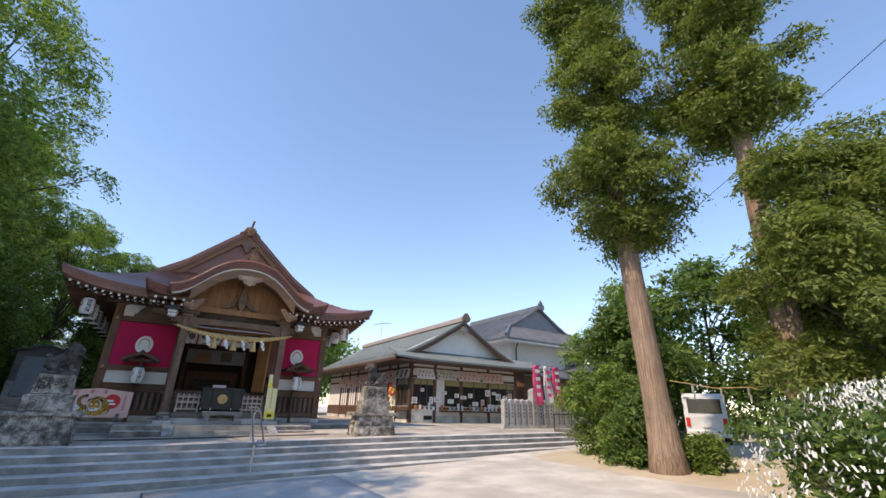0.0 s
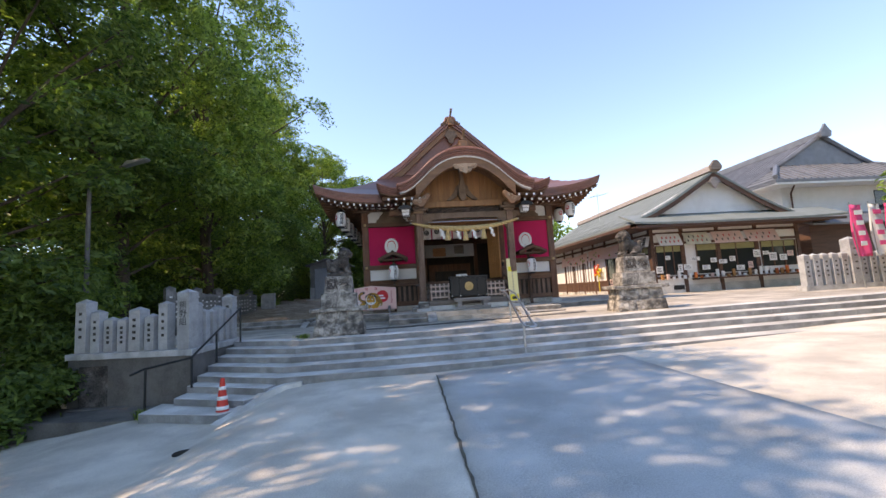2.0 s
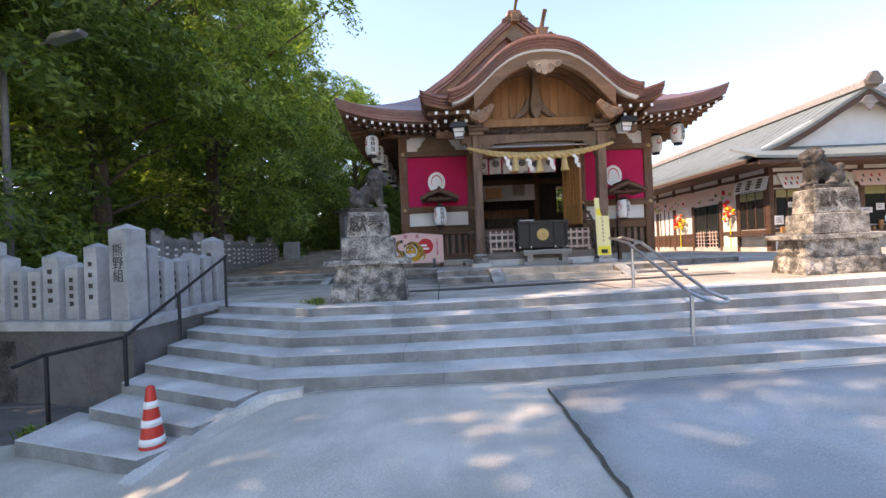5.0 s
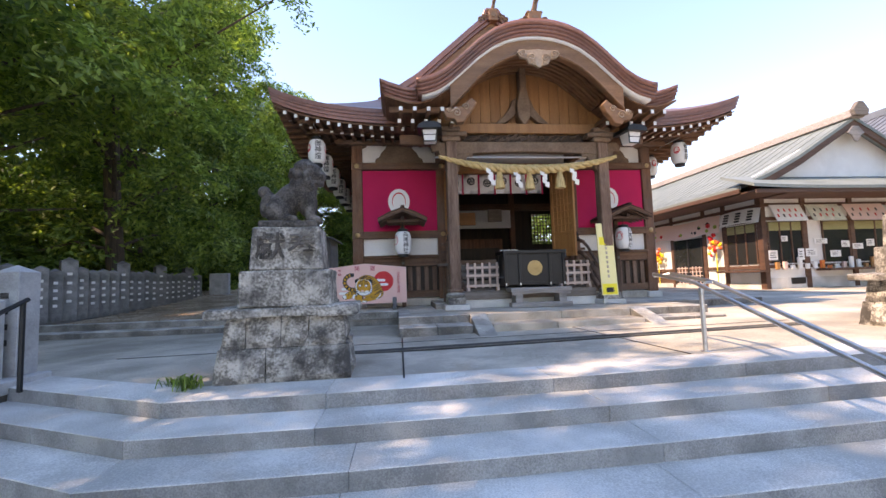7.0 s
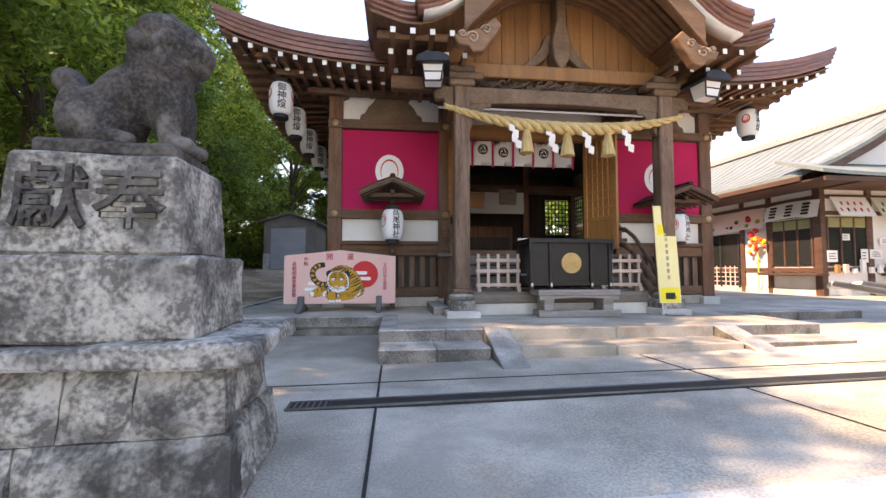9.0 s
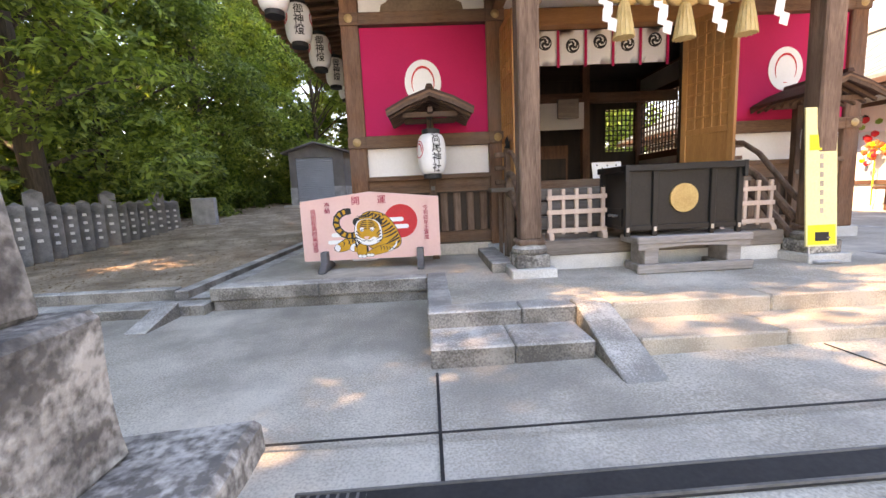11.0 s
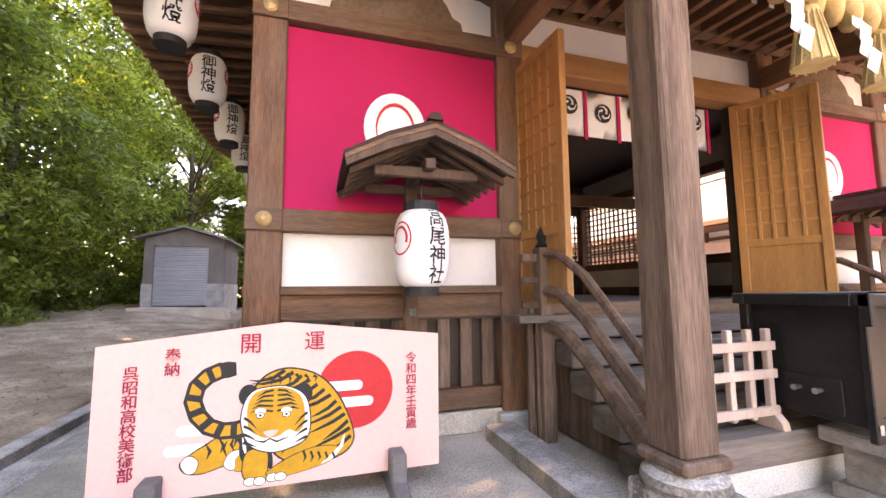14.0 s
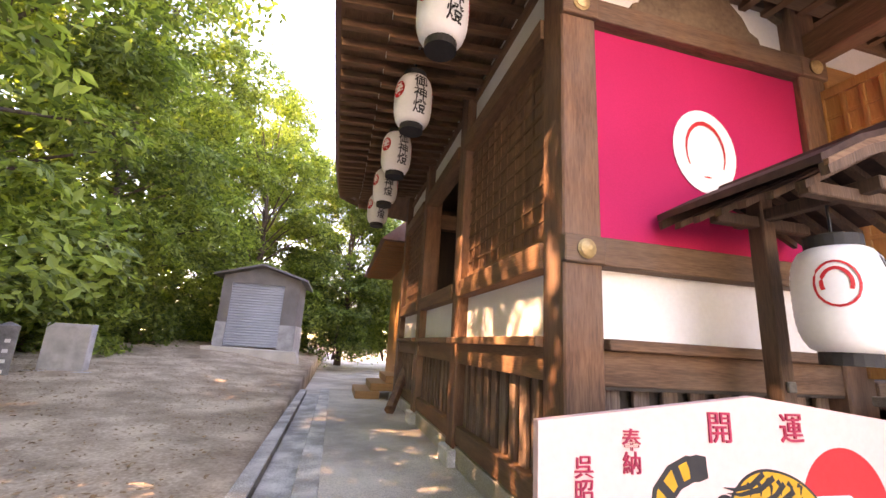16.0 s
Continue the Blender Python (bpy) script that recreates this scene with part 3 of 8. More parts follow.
# earth path at the side of the hall, behind its own kerb


def earth_z(x, y):
    d = max(0, min(y, 34) - 17.2)
    return 0.80 + 0.026 * d + 0.0014 * d * d * min(1, max(0, (-3.7 - x) / 2)) + max(0, -4.6 - max(x, -9)) * 0.012 * max(0, min(y, 31) - 21) / 3 + 0.05 * noise.noise((x * 0.5, y * 0.5, 3)) + 0.02 * noise.noise((x * 2, y * 2, 5))


EARTH_EDGE = 17.26
tagged(part("earth_path", sheet(lambda x, q: (x, EARTH_EDGE + q, earth_z(x, EARTH_EDGE + q)), steps_of(-26, -3.57, 60), steps_of(0, 16, 44) + [22, 30, 44], 0.6), EARTH, smooth=True),
       "dry brown earth path strewn with leaf litter", "ground", kind="structure")
part("end_kerb", box(-3.62, -3.115, 16.744, 17.0, 0.3, 0.74, 0.012), KERB, gutter)
terrace = thing("path_kerb", "worn concrete kerb in front of the earth path", "kerb", pose(-6, 17.2, LAND), kind="structure")
for a, b in ((-8.0, -6.5), (-6.496, -5.0), (-4.996, -3.63)):
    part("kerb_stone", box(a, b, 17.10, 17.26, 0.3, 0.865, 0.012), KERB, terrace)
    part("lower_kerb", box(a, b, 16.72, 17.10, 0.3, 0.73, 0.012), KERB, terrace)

# ---- the worship hall ----
FW = 18.58         # face of the front wall
hall = thing("shrine_hall", "timber worship hall with crimson panels and curved brown copper roof", "shrine hall", pose(XC, FW, PLAT))


def both(x):
    return (x, 2 * XC - x)


def post(x, y, z0=1.05, z1=5.3, r=0.13):
    part("post", box(x - r, x + r, y - r, y + r, z0, z1, 0.012), WOOD, hall)
    part("post_stone", box(x - r - 0.06, x + r + 0.06, y - r - 0.06, y + r + 0.06, PLAT - 0.02, z0 + 0.002, 0.015), GRANITE, hall)


BACK = 25.0
for x, middle in ((-1.53, (20.75, 22.9)), (6.09, (20.41, 21.66))):
    for y in (FW, *middle, BACK):
        post(x, y)
post(0.57, FW)
post(3.99, FW)


def wall_run(axis, at, a, b, out, face=True):
    """The layers of one bay's outer wall between two posts. axis x: the front; y: a side; out: which way is outside."""
    def run(name, d0, d1, z0, z1, mat, bevel=0.006, label=""):
        lo, hi = sorted((at + out * d0, at + out * d1))
        bm = box(a, b, lo, hi, z0, z1, bevel) if axis == "x" else box(lo, hi, a, b, z0, z1, bevel)
        return part(name, bm, mat, hall, label)
    wx = WOODX if axis == "x" else WOODY
    run("footing", -0.1, 0.10, PLAT, 1.08, LANDSTONE)
    run("foot_rail", -0.06, 0.10, 1.10, 1.27, wx)
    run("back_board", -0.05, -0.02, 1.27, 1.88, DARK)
    n = max(3, int((b - a) / 0.185))
    for i in range(n):
        c = a + (i + 0.5) * (b - a) / n
        bm = box(c - 0.055, c + 0.055, at + out * 0.0 if out > 0 else at + out * 0.035, at + out * 0.035 if out > 0 else at, 1.27, 1.88, 0.005) if axis == "x" else \
            box(*sorted((at, at + out * 0.035)), c - 0.055, c + 0.055, 1.27, 1.88, 0.005)
        part("slat", bm, GREYWOOD, hall)
    run("lower_beam", -0.08, 0.11, 1.88, 2.08, wx)
    run("ledge", -0.08, 0.18, 2.08, 2.145, wx)
    run("plaster_panel", -0.04, 0.02, 2.145, 2.57, PLASTER, 0)
    run("waist_beam", -0.06, 0.155, 2.57, 2.745, wx)
    run("head_beam", -0.06, 0.155, 4.30, 4.47, wx)
    run("plaster_panel", -0.04, 0.02, 4.47, 4.95, PLASTER, 0)
    run("tie_beam", -0.06, 0.06, 4.95, 5.04, wx)
    run("plaster_panel", -0.04, 0.02, 5.04, 5.16, PLASTER, 0)
    run("wall_plate", -0.1, 0.12, 5.16, 5.36, wx)


def band(pts, widths, y):
    """A flat brush stroke of changing width that faces -y."""
    bm = bmesh.new()
    rows = []
    for i, (p, w) in enumerate(zip(pts, widths)):
        a, b = Vector(pts[max(0, i - 1)]), Vector(pts[min(len(pts) - 1, i + 1)])
        n = Vector((-(b - a).y, (b - a).x)).normalized() * w / 2
        rows.append([bm.verts.new((p[0] + e * n.x, y, p[1] + e * n.y)) for e in (-1, 1)])
    for a, b in zip(rows, rows[1:]):
        bm.faces.new((a[0], b[0], b[1], a[1]))
    return bm


# front bays, with the crimson hangings
for a, b in ((-1.40, 0.44), (4.12, 5.96)):
    wall_run("x", FW, a, b, -1)
    bm = sheet(lambda x, z: (x, FW - 0.075 - 0.003 * math.sin(x * 9 + z * 2) - 0.004 * noise.noise((x * 2, z * 2, a)), z), steps_of(a + 0.0, b, 30), steps_of(2.73, 4.285, 22), 0)
    cloth = part("hanging", bm, RED, hall, "crimson cloth hanging", smooth=True)
    c = (a + b) / 2 - 0.03
    part("disc", disc(c, 3.50, 0.27, 0.32, FW - 0.0850), WHITE, cloth, "white roundel")
    arch = [(c + 0.165 * math.sin(i * 0.30), 3.49 + 0.225 * math.cos(i * 0.30)) for i in range(-7, 8)]
    part("arch_mark", band([(x, z) for x, z in arch], [0.006 + 0.030 * (1 - abs(i - 7) / 7.5) for i in range(15)], FW - 0.0895), SCARLET, cloth)
    part("arch_mark", band([(c + dx, 3.30) for dx in (-0.035, 0, 0.035)], [0.004, 0.014, 0.004], FW - 0.0895), SCARLET, cloth)
    # frog-leg strut between the head beam and the tie beam
    m = (a + b) / 2
    leg = [(0, 4.95), (0.30, 4.95), (0.34, 4.84), (0.44, 4.74), (0.50, 4.62), (0.58, 4.58), (0.60, 4.50), (0.54, 4.47)]
    outline = [(m + x, z) for x, z in leg] + [(m - x, z) for x, z in leg[::-1]]
    part("frog_leg_strut", prism(outline, FW - 0.10, FW - 0.02), CARVED, hall)
    for s, e in ((a, 1), (b, -1)):
        wing = [(s, 4.95), (s + e * 0.12, 4.95), (s + e * 0.10, 4.9), (s, 4.86)]
        part("bracket_wing", prism(wing, FW - 0.07, FW - 0.021), CARVED, hall)
for x in (-1.53, 0.57, 3.99, 6.09):
    for z in (2.657, 4.385):
        boss = lathe([(0.058, 0), (0.062, 0.008), (0.048, 0.018), (0.05, 0.024), (0.026, 0.034), (0.014, 0.04)], 16)
        bmesh.ops.rotate(boss, verts=boss.verts[:], matrix=Matrix.Rotation(radians(90), 3, "X"))
        part("boss", shift(boss, x, FW - 0.165, z), BRASS, hall, "brass rosette")
        part("beam_end", box(x - 0.135, x + 0.135, FW - 0.162, FW - 0.10, z - 0.085, z + 0.085, 0.008), WOODX, hall)
# sides
for x, out in ((-1.53, -1), (6.09, 1)):
    bays = ((FW + 0.13, 20.62), (20.88, 22.77), (23.03, BACK - 0.13)) if out < 0 else ((FW + 0.13, 20.28), (20.54, 21.53), (21.79, BACK - 0.13))
    for a, b in bays:
        wall_run("y", x, a, b, out)
        open_bay = (out > 0 and a < 21) or (out < 0 and 20.8 < a < 22)
        if open_bay:
            continue
        lo, hi = sorted((x, x + out * 0.04))
        if out < 0:
            part("shutter_board", box(x - 0.03, x - 0.0, a, b, 2.75, 4.30), WOOD, hall)
        n = int((b - a) / 0.16)
        for i in range(n + 1):
            c = a + i * (b - a) / n
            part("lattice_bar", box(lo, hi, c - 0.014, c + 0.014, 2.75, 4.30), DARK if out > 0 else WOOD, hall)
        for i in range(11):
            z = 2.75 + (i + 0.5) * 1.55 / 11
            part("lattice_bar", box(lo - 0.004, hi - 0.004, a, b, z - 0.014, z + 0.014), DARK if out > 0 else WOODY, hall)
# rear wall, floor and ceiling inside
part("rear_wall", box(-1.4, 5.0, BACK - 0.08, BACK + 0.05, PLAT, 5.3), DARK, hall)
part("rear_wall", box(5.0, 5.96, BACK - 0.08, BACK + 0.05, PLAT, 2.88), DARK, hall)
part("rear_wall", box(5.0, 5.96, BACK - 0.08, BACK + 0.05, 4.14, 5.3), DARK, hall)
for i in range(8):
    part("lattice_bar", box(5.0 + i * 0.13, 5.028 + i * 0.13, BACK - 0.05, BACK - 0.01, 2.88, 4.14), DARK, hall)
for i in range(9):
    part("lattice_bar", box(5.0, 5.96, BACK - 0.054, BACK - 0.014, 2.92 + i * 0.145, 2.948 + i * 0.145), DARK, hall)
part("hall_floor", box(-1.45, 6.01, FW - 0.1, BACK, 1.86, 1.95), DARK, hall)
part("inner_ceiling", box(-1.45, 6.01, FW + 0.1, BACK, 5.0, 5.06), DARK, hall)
for x in (1.0, 3.6):
    part("inner_post", box(x - 0.09, x + 0.09, 22.8, 22.98, 1.95, 5.0), WOOD, hall)
part("inner_beam", box(-1.4, 5.96, 22.82, 22.96, 3.95, 4.2), WOODX, hall)
part("altar_screen", box(1.2, 3.4, 23.6, 23.7, 1.95, 3.0), WOOD, hall, "dim altar screen")
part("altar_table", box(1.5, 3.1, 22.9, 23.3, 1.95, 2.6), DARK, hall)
part("hanging_curtain", box(1.0, 3.5, 22.7, 22.72, 3.3, 3.95), WHITECLOTH, hall)
part("tablet", box(1.3, 1.9, 21.0, 21.05, 3.2, 3.6, 0.01), HONEYX, hall)
part("tablet", box(2.3, 2.75, 21.0, 21.05, 3.3, 3.7, 0.01), GREYWOODX, hall)
# door bay
part("sill_beam", box(0.70, 3.86, FW - 0.14, FW + 0.1, 1.80, 1.98, 0.008), WOODX, hall)
part("door_head", box(0.70, 3.86, FW - 0.14, FW + 0.06, 4.22, 4.46, 0.01), HONEYX, hall)
part("plaster_panel", box(0.70, 3.86, FW - 0.02, FW + 0.04, 4.46, 5.16), PLASTER, hall)
part("tie_beam", box(0.70, 3.86, FW - 0.06, FW + 0.06, 4.86, 4.98, 0.006), WOODX, hall)
part("wall_plate", box(0.70, 3.86, FW - 0.12, FW + 0.1, 5.16, 5.36, 0.006), WOODX, hall)
part("jamb", box(3.44, 3.54, FW - 0.1, FW + 0.06, 1.98, 4.22, 0.008), DARK, hall)
part("side_panel", box(3.54, 3.86, FW - 0.03, FW + 0.02, 1.98, 4.22), WOOD, hall)


def door_leaf(x0, y0, x1, y1):
    """A lattice leaf between its hinge and its free end."""
    d = Vector((x1 - x0, y1 - y0, 0))
    w = d.length
    m = pose(x0, y0, 0, 0, 0, math.degrees(math.atan2(d.y, d.x)))
    leaf = part("door_leaf", box(0, w, -0.008, 0.008, 2.0, 4.2), HONEY, hall, "open honey-coloured lattice door leaf", m=m)
    def bar(x0, x1, z0, z1, t=0.028, mat=HONEY):
        o = new("door_bar", mesh_of("door_bar", box(x0, x1, -t, t, z0, z1, 0.004), mat))
        o.parent = leaf
    for a, b in ((0, 0.08), (w - 0.08, w)):
        bar(a, b, 2.0, 4.2, 0.03)
    for z in (2.0, 2.55, 4.12):
        bar(0.08, w - 0.08, z, z + 0.08, 0.03)
    for i in range(1, 5):
        c = 0.08 + (w - 0.16) * i / 5
        bar(c - 0.017, c + 0.017, 2.63, 4.12, 0.024)
    for i in range(1, 9):
        z = 2.63 + 1.49 * i / 9
        bar(0.08, w - 0.08, z - 0.017, z + 0.017, 0.022)


door_leaf(0.66, FW - 0.06, 0.70, FW - 0.80)
door_leaf(3.44, FW - 0.06, 3.74, FW - 0.78)
# short white curtain with crests over the door
for i in range(6):
    x = 0.74 + i * 0.425
    cur = part("door_curtain", sheet(lambda u, z: (u, FW + 0.10 + 0.012 * math.sin(u * 14) * (4.25 - z), z), steps_of(x, x + 0.39, 8), steps_of(3.72, 4.22, 4), 0.004), WHITECLOTH, hall, "white curtain panel with a black crest", smooth=True)
    cz = 3.99 + 0.05 * (i % 2)
    part("crest", disc(x + 0.20, cz, 0.105, 0.105, FW + 0.078), INK, cur)
    for k in range(3):
        a0 = k * 2.094
        part("crest_comma", tube([(x + 0.20 + r * math.cos(a0 + q), FW + 0.077, cz + r * math.sin(a0 + q)) for r, q in ((0.035, 0), (0.055, 0.7), (0.075, 1.5), (0.088, 2.2))], [0.016, 0.013, 0.008, 0.003], 5), WHITE, cur)
    part("ribbon", box(x + 0.385, x + 0.425, FW + 0.082, FW + 0.088, 3.68, 4.22), RED, hall)

# wooden stair up to the hall floor
stair = part("stair_stringer", prism([(18.3, 1.9), (18.3, 0.92), (17.0, 0.92), (17.0, 1.05)], 0.86, 0.92, "x"), GREYWOOD, hall)
for i in range(5):
    y = 17.10 + i * 0.25
    part("stair_tread", box(0.74, 3.82, y, y + 0.30, 0.93 + 0.19 * i, 1.10 + 0.19 * i, 0.014), GREYWOODX, hall)
for x in both(0.66):
    newel = part("newel_post", box(x - 0.06, x + 0.06, 18.05, 18.17, PLAT, 2.45, 0.008), GREYWOOD, hall)
    part("finial", lathe([(0.05, 2.45), (0.062, 2.47), (0.035, 2.50), (0.05, 2.55), (0.03, 2.60), (0.012, 2.63)], 12, x, 18.11), IRON, newel)
    for z0, z1, r in ((2.40, 1.60, 0.034), (2.10, 1.35, 0.05), (1.82, 1.10, 0.055)):
        pts = [(x, 18.10, z0), (x, 17.85, z0 - 0.03), (x, 17.55, z0 - 0.20), (x, 16.92, z1)]
        part("stair_rail", tube(pts, r, 8), GREYWOOD, hall)
    part("veranda_rail", box(*sorted((x, x + (-0.2 if x < XC else 0.2))), 18.09, 18.15, 2.33, 2.40, 0.01), GREYWOOD, hall)
    for z in (1.95, 2.15):
        part("veranda_rail", box(*sorted((x, x + (-0.2 if x < XC else 0.2))), 18.09, 18.14, z, z + 0.06, 0.01), GREYWOOD, hall)
    part("veranda_edge", box(x - 0.28, x + 0.28, 18.0, 18.3, 1.84, 1.90, 0.006), GREYWOODX, hall)
    for i in range(3):
        part("riser_slat", box(x - 0.16 + i * 0.075, x - 0.11 + i * 0.075, 18.10, 18.13, PLAT, 1.84), GREYWOOD, hall)
part("kerb_sill", box(0.2, 0.46, 16.9, 18.3, PLAT - 0.05, PLAT + 0.12, 0.012), KERB, hall)
part("kerb_sill", box(4.10, 4.36, 16.9, 18.3, PLAT - 0.05, PLAT + 0.12, 0.012), KERB, hall)
part("plank_sill", box(0.82, 3.74, 16.90, 17.08, 1.07, 1.25, 0.01), GREYWOODX, hall)
part("sill_stone", box(0.82, 3.74, 16.93, 17.2, PLAT - 0.02, 1.07, 0.008), GRANITE, hall)

# porch: pillars, beams, carving
for x in both(0.61):
    y = 16.76
    s = 1 if x < XC else -1
    part("porch_pillar", box(x - 0.118, x + 0.118, y - 0.118, y + 0.118, 1.30, 4.42, 0.02), GREYWOOD, hall)
    base = part("pillar_base", box(x - 0.25, x + 0.25, y - 0.25, y + 0.25, PLAT - 0.02, 0.995, 0.012), GRANITE, hall)
    part("base_block", box(x - 0.19, x + 0.19, y - 0.19, y + 0.19, 0.99, 1.14, 0.015), LICHEN, base)
    part("base_cushion", lathe([(0.185, 1.135), (0.205, 1.17), (0.195, 1.205), (0.155, 1.235), (0.15, 1.25)], 20, x, y), KERB, base)
    part("base_collar", box(x - 0.155, x + 0.155, y - 0.155, y + 0.155, 1.245, 1.31, 0.02), GREYWOOD, base)
    nose = [(0.12, 4.42), (0.50, 4.42), (0.62, 4.34), (0.60, 4.22), (0.48, 4.20), (0.46, 4.10), (0.34, 4.10), (0.30, 3.98), (0.20, 3.96), (0.17, 3.82), (0.12, 3.76)]
    part("carved_bracket", prism([(x + s * u, z) for u, z in nose], y - 0.06, y + 0.06, bevel=0.012), CARVED, hall)
    part("beam_nose", prism([(x - s * u, z) for u, z in ((0.12, 4.42), (0.34, 4.42), (0.44, 4.32), (0.40, 4.20), (0.28, 4.22), (0.24, 4.10), (0.12, 4.10))], y - 0.07, y + 0.07, bevel=0.015), CARVED, hall)
    for k, (w, z) in enumerate(((0.20, 4.42), (0.34, 4.53), (0.20, 4.64))):
        part("bracket_block", box(x - w, x + w, y - 0.13, y + 0.13, z, z + 0.10, 0.02), CARVED, hall)
    part("tie_beam", prism([(FW - 0.1, 4.70), (FW - 0.1, 4.45), (17.7, 4.42), (17.0, 4.15), (17.0, 4.4), (17.7, 4.70)], x - 0.08, x + 0.08, "x", 0.01), WOODY, hall)
bow = [(u, 4.14 + 0.07 * (1 - ((u - XC) / 1.6) ** 2)) for u in steps_of(0.70, 3.86, 14)]
part("rainbow_beam", prism(bow + [(3.86, 4.42), (0.70, 4.42)], 16.69, 16.86, bevel=0.01), CARVED, hall)
r = random.Random(9)
for i in range(84):
    x, z = XC + r.gauss(0, 0.6), 4.53 + r.uniform(-0.09, 0.11)
    x = min(max(x, 1.1), 3.46)
    w = r.uniform(0.06, 0.17)
    q = r.uniform(-0.6, 0.6)
    bm = bmesh.new()
    tube([(x + w * math.cos(t) * 0.9, 16.88 + r.uniform(-0.02, 0.02), z + 0.05 * math.sin(2 * t + q)) for t in (3.1, 2.2, 1.4, 0.6, 0.0)], [0.008, 0.017, 0.021, 0.016, 0.006], 6, bm)
    part("frieze_scroll", bm, DARKCARVE, hall, smooth=True)
part("frieze_back", box(0.9, 3.66, 16.95, 16.99, 4.42, 4.66), DARK, hall)
part("collar_beam", box(0.05, 4.51, 16.82, 17.08, 4.66, 4.88, 0.012), BOARDS, hall)

# ---- roofs ----
KARA = table([(0, 6.58), (0.3, 6.56), (0.6, 6.49), (0.9, 6.35), (1.2, 6.13), (1.5, 5.85), (1.8, 5.58), (2.05, 5.42), (2.3, 5.34), (2.42, 5.325), (2.6, 5.34), (2.9, 5.43), (3.12, 5.51)])
PORCHY = 15.72
us = steps_of(-2.42, 2.42, 44)
uw = sorted(set([-3.12, 3.12] + steps_of(-3.0, 3.0, 48)))
SETBACK = PORCHY + 0.36


def kara(u):
    return KARA(abs(u))


# porch roof in overlapping copper courses, thick layered edge and bargeboard
part("porch_roof", sheet(lambda u, y: (XC + u, y, kara(u) - 0.02 * (y > 18)), us, steps_of(PORCHY, 19.6, 14), 0.10), COPPER, hall, smooth=True)
part("porch_roof", sheet(lambda u, y: (XC + u, y, kara(u) - 0.035 - 0.02 * (y > 18)), uw, steps_of(SETBACK, 19.6, 14), 0.08), COPPER, hall, smooth=True)
for k, (d0, d1, inset) in enumerate(((0.10, 0.17, 0.02), (0.17, 0.24, 0.04), (0.24, 0.31, 0.06))):
    part("roof_edge", sheet(lambda u, y: (XC + u * (1 - 0.006 * k), y, kara(u) - d0), us, [PORCHY + inset, SETBACK - 0.02], d1 - d0 - 0.004), COPPER, hall, smooth=True)
    part("roof_edge", sheet(lambda u, y: (XC + u * (1 - 0.006 * k), y, kara(u) - d0 - 0.02), uw, [SETBACK + inset, 17.3], d1 - d0 - 0.004), COPPER, hall, smooth=True)
ub = [u for u in us if abs(u) <= 2.38]
part("white_fillet", sheet(lambda u, y: (XC + u, y, kara(u) - 0.312), ub, [PORCHY + 0.09, PORCHY + 0.3], 0.045), PLASTER, hall, smooth=True)
bm = bmesh.new()
lo = [bm.verts.new((XC + u, PORCHY + 0.14, kara(u) - 0.66 - 0.16 * (u / 1.7) ** 2)) for u in ub if abs(u) < 1.78]
hi = [bm.verts.new((XC + u, PORCHY + 0.14, kara(u) - 0.36)) for u in ub if abs(u) < 1.78]
for i in range(len(lo) - 1):
    bm.faces.new((lo[i], lo[i + 1], hi[i + 1], hi[i]))
ext = bmesh.ops.extrude_face_region(bm, geom=bm.faces[:])
bmesh.ops.translate(bm, verts=[v for v in ext["geom"] if isinstance(v, bmesh.types.BMVert)], vec=(0, 0.1, 0))
bmesh.ops.recalc_face_normals(bm, faces=bm.faces[:])
part("bargeboard", bm, TIMBER, hall)
part("edge_moulding", sheet(lambda u, y: (XC + u, y, kara(u) - 0.60 - 0.16 * (u / 1.7) ** 2), [u for u in ub if abs(u) < 1.78], [PORCHY + 0.115, PORCHY + 0.145], 0.05), TIMBER, hall, smooth=True)
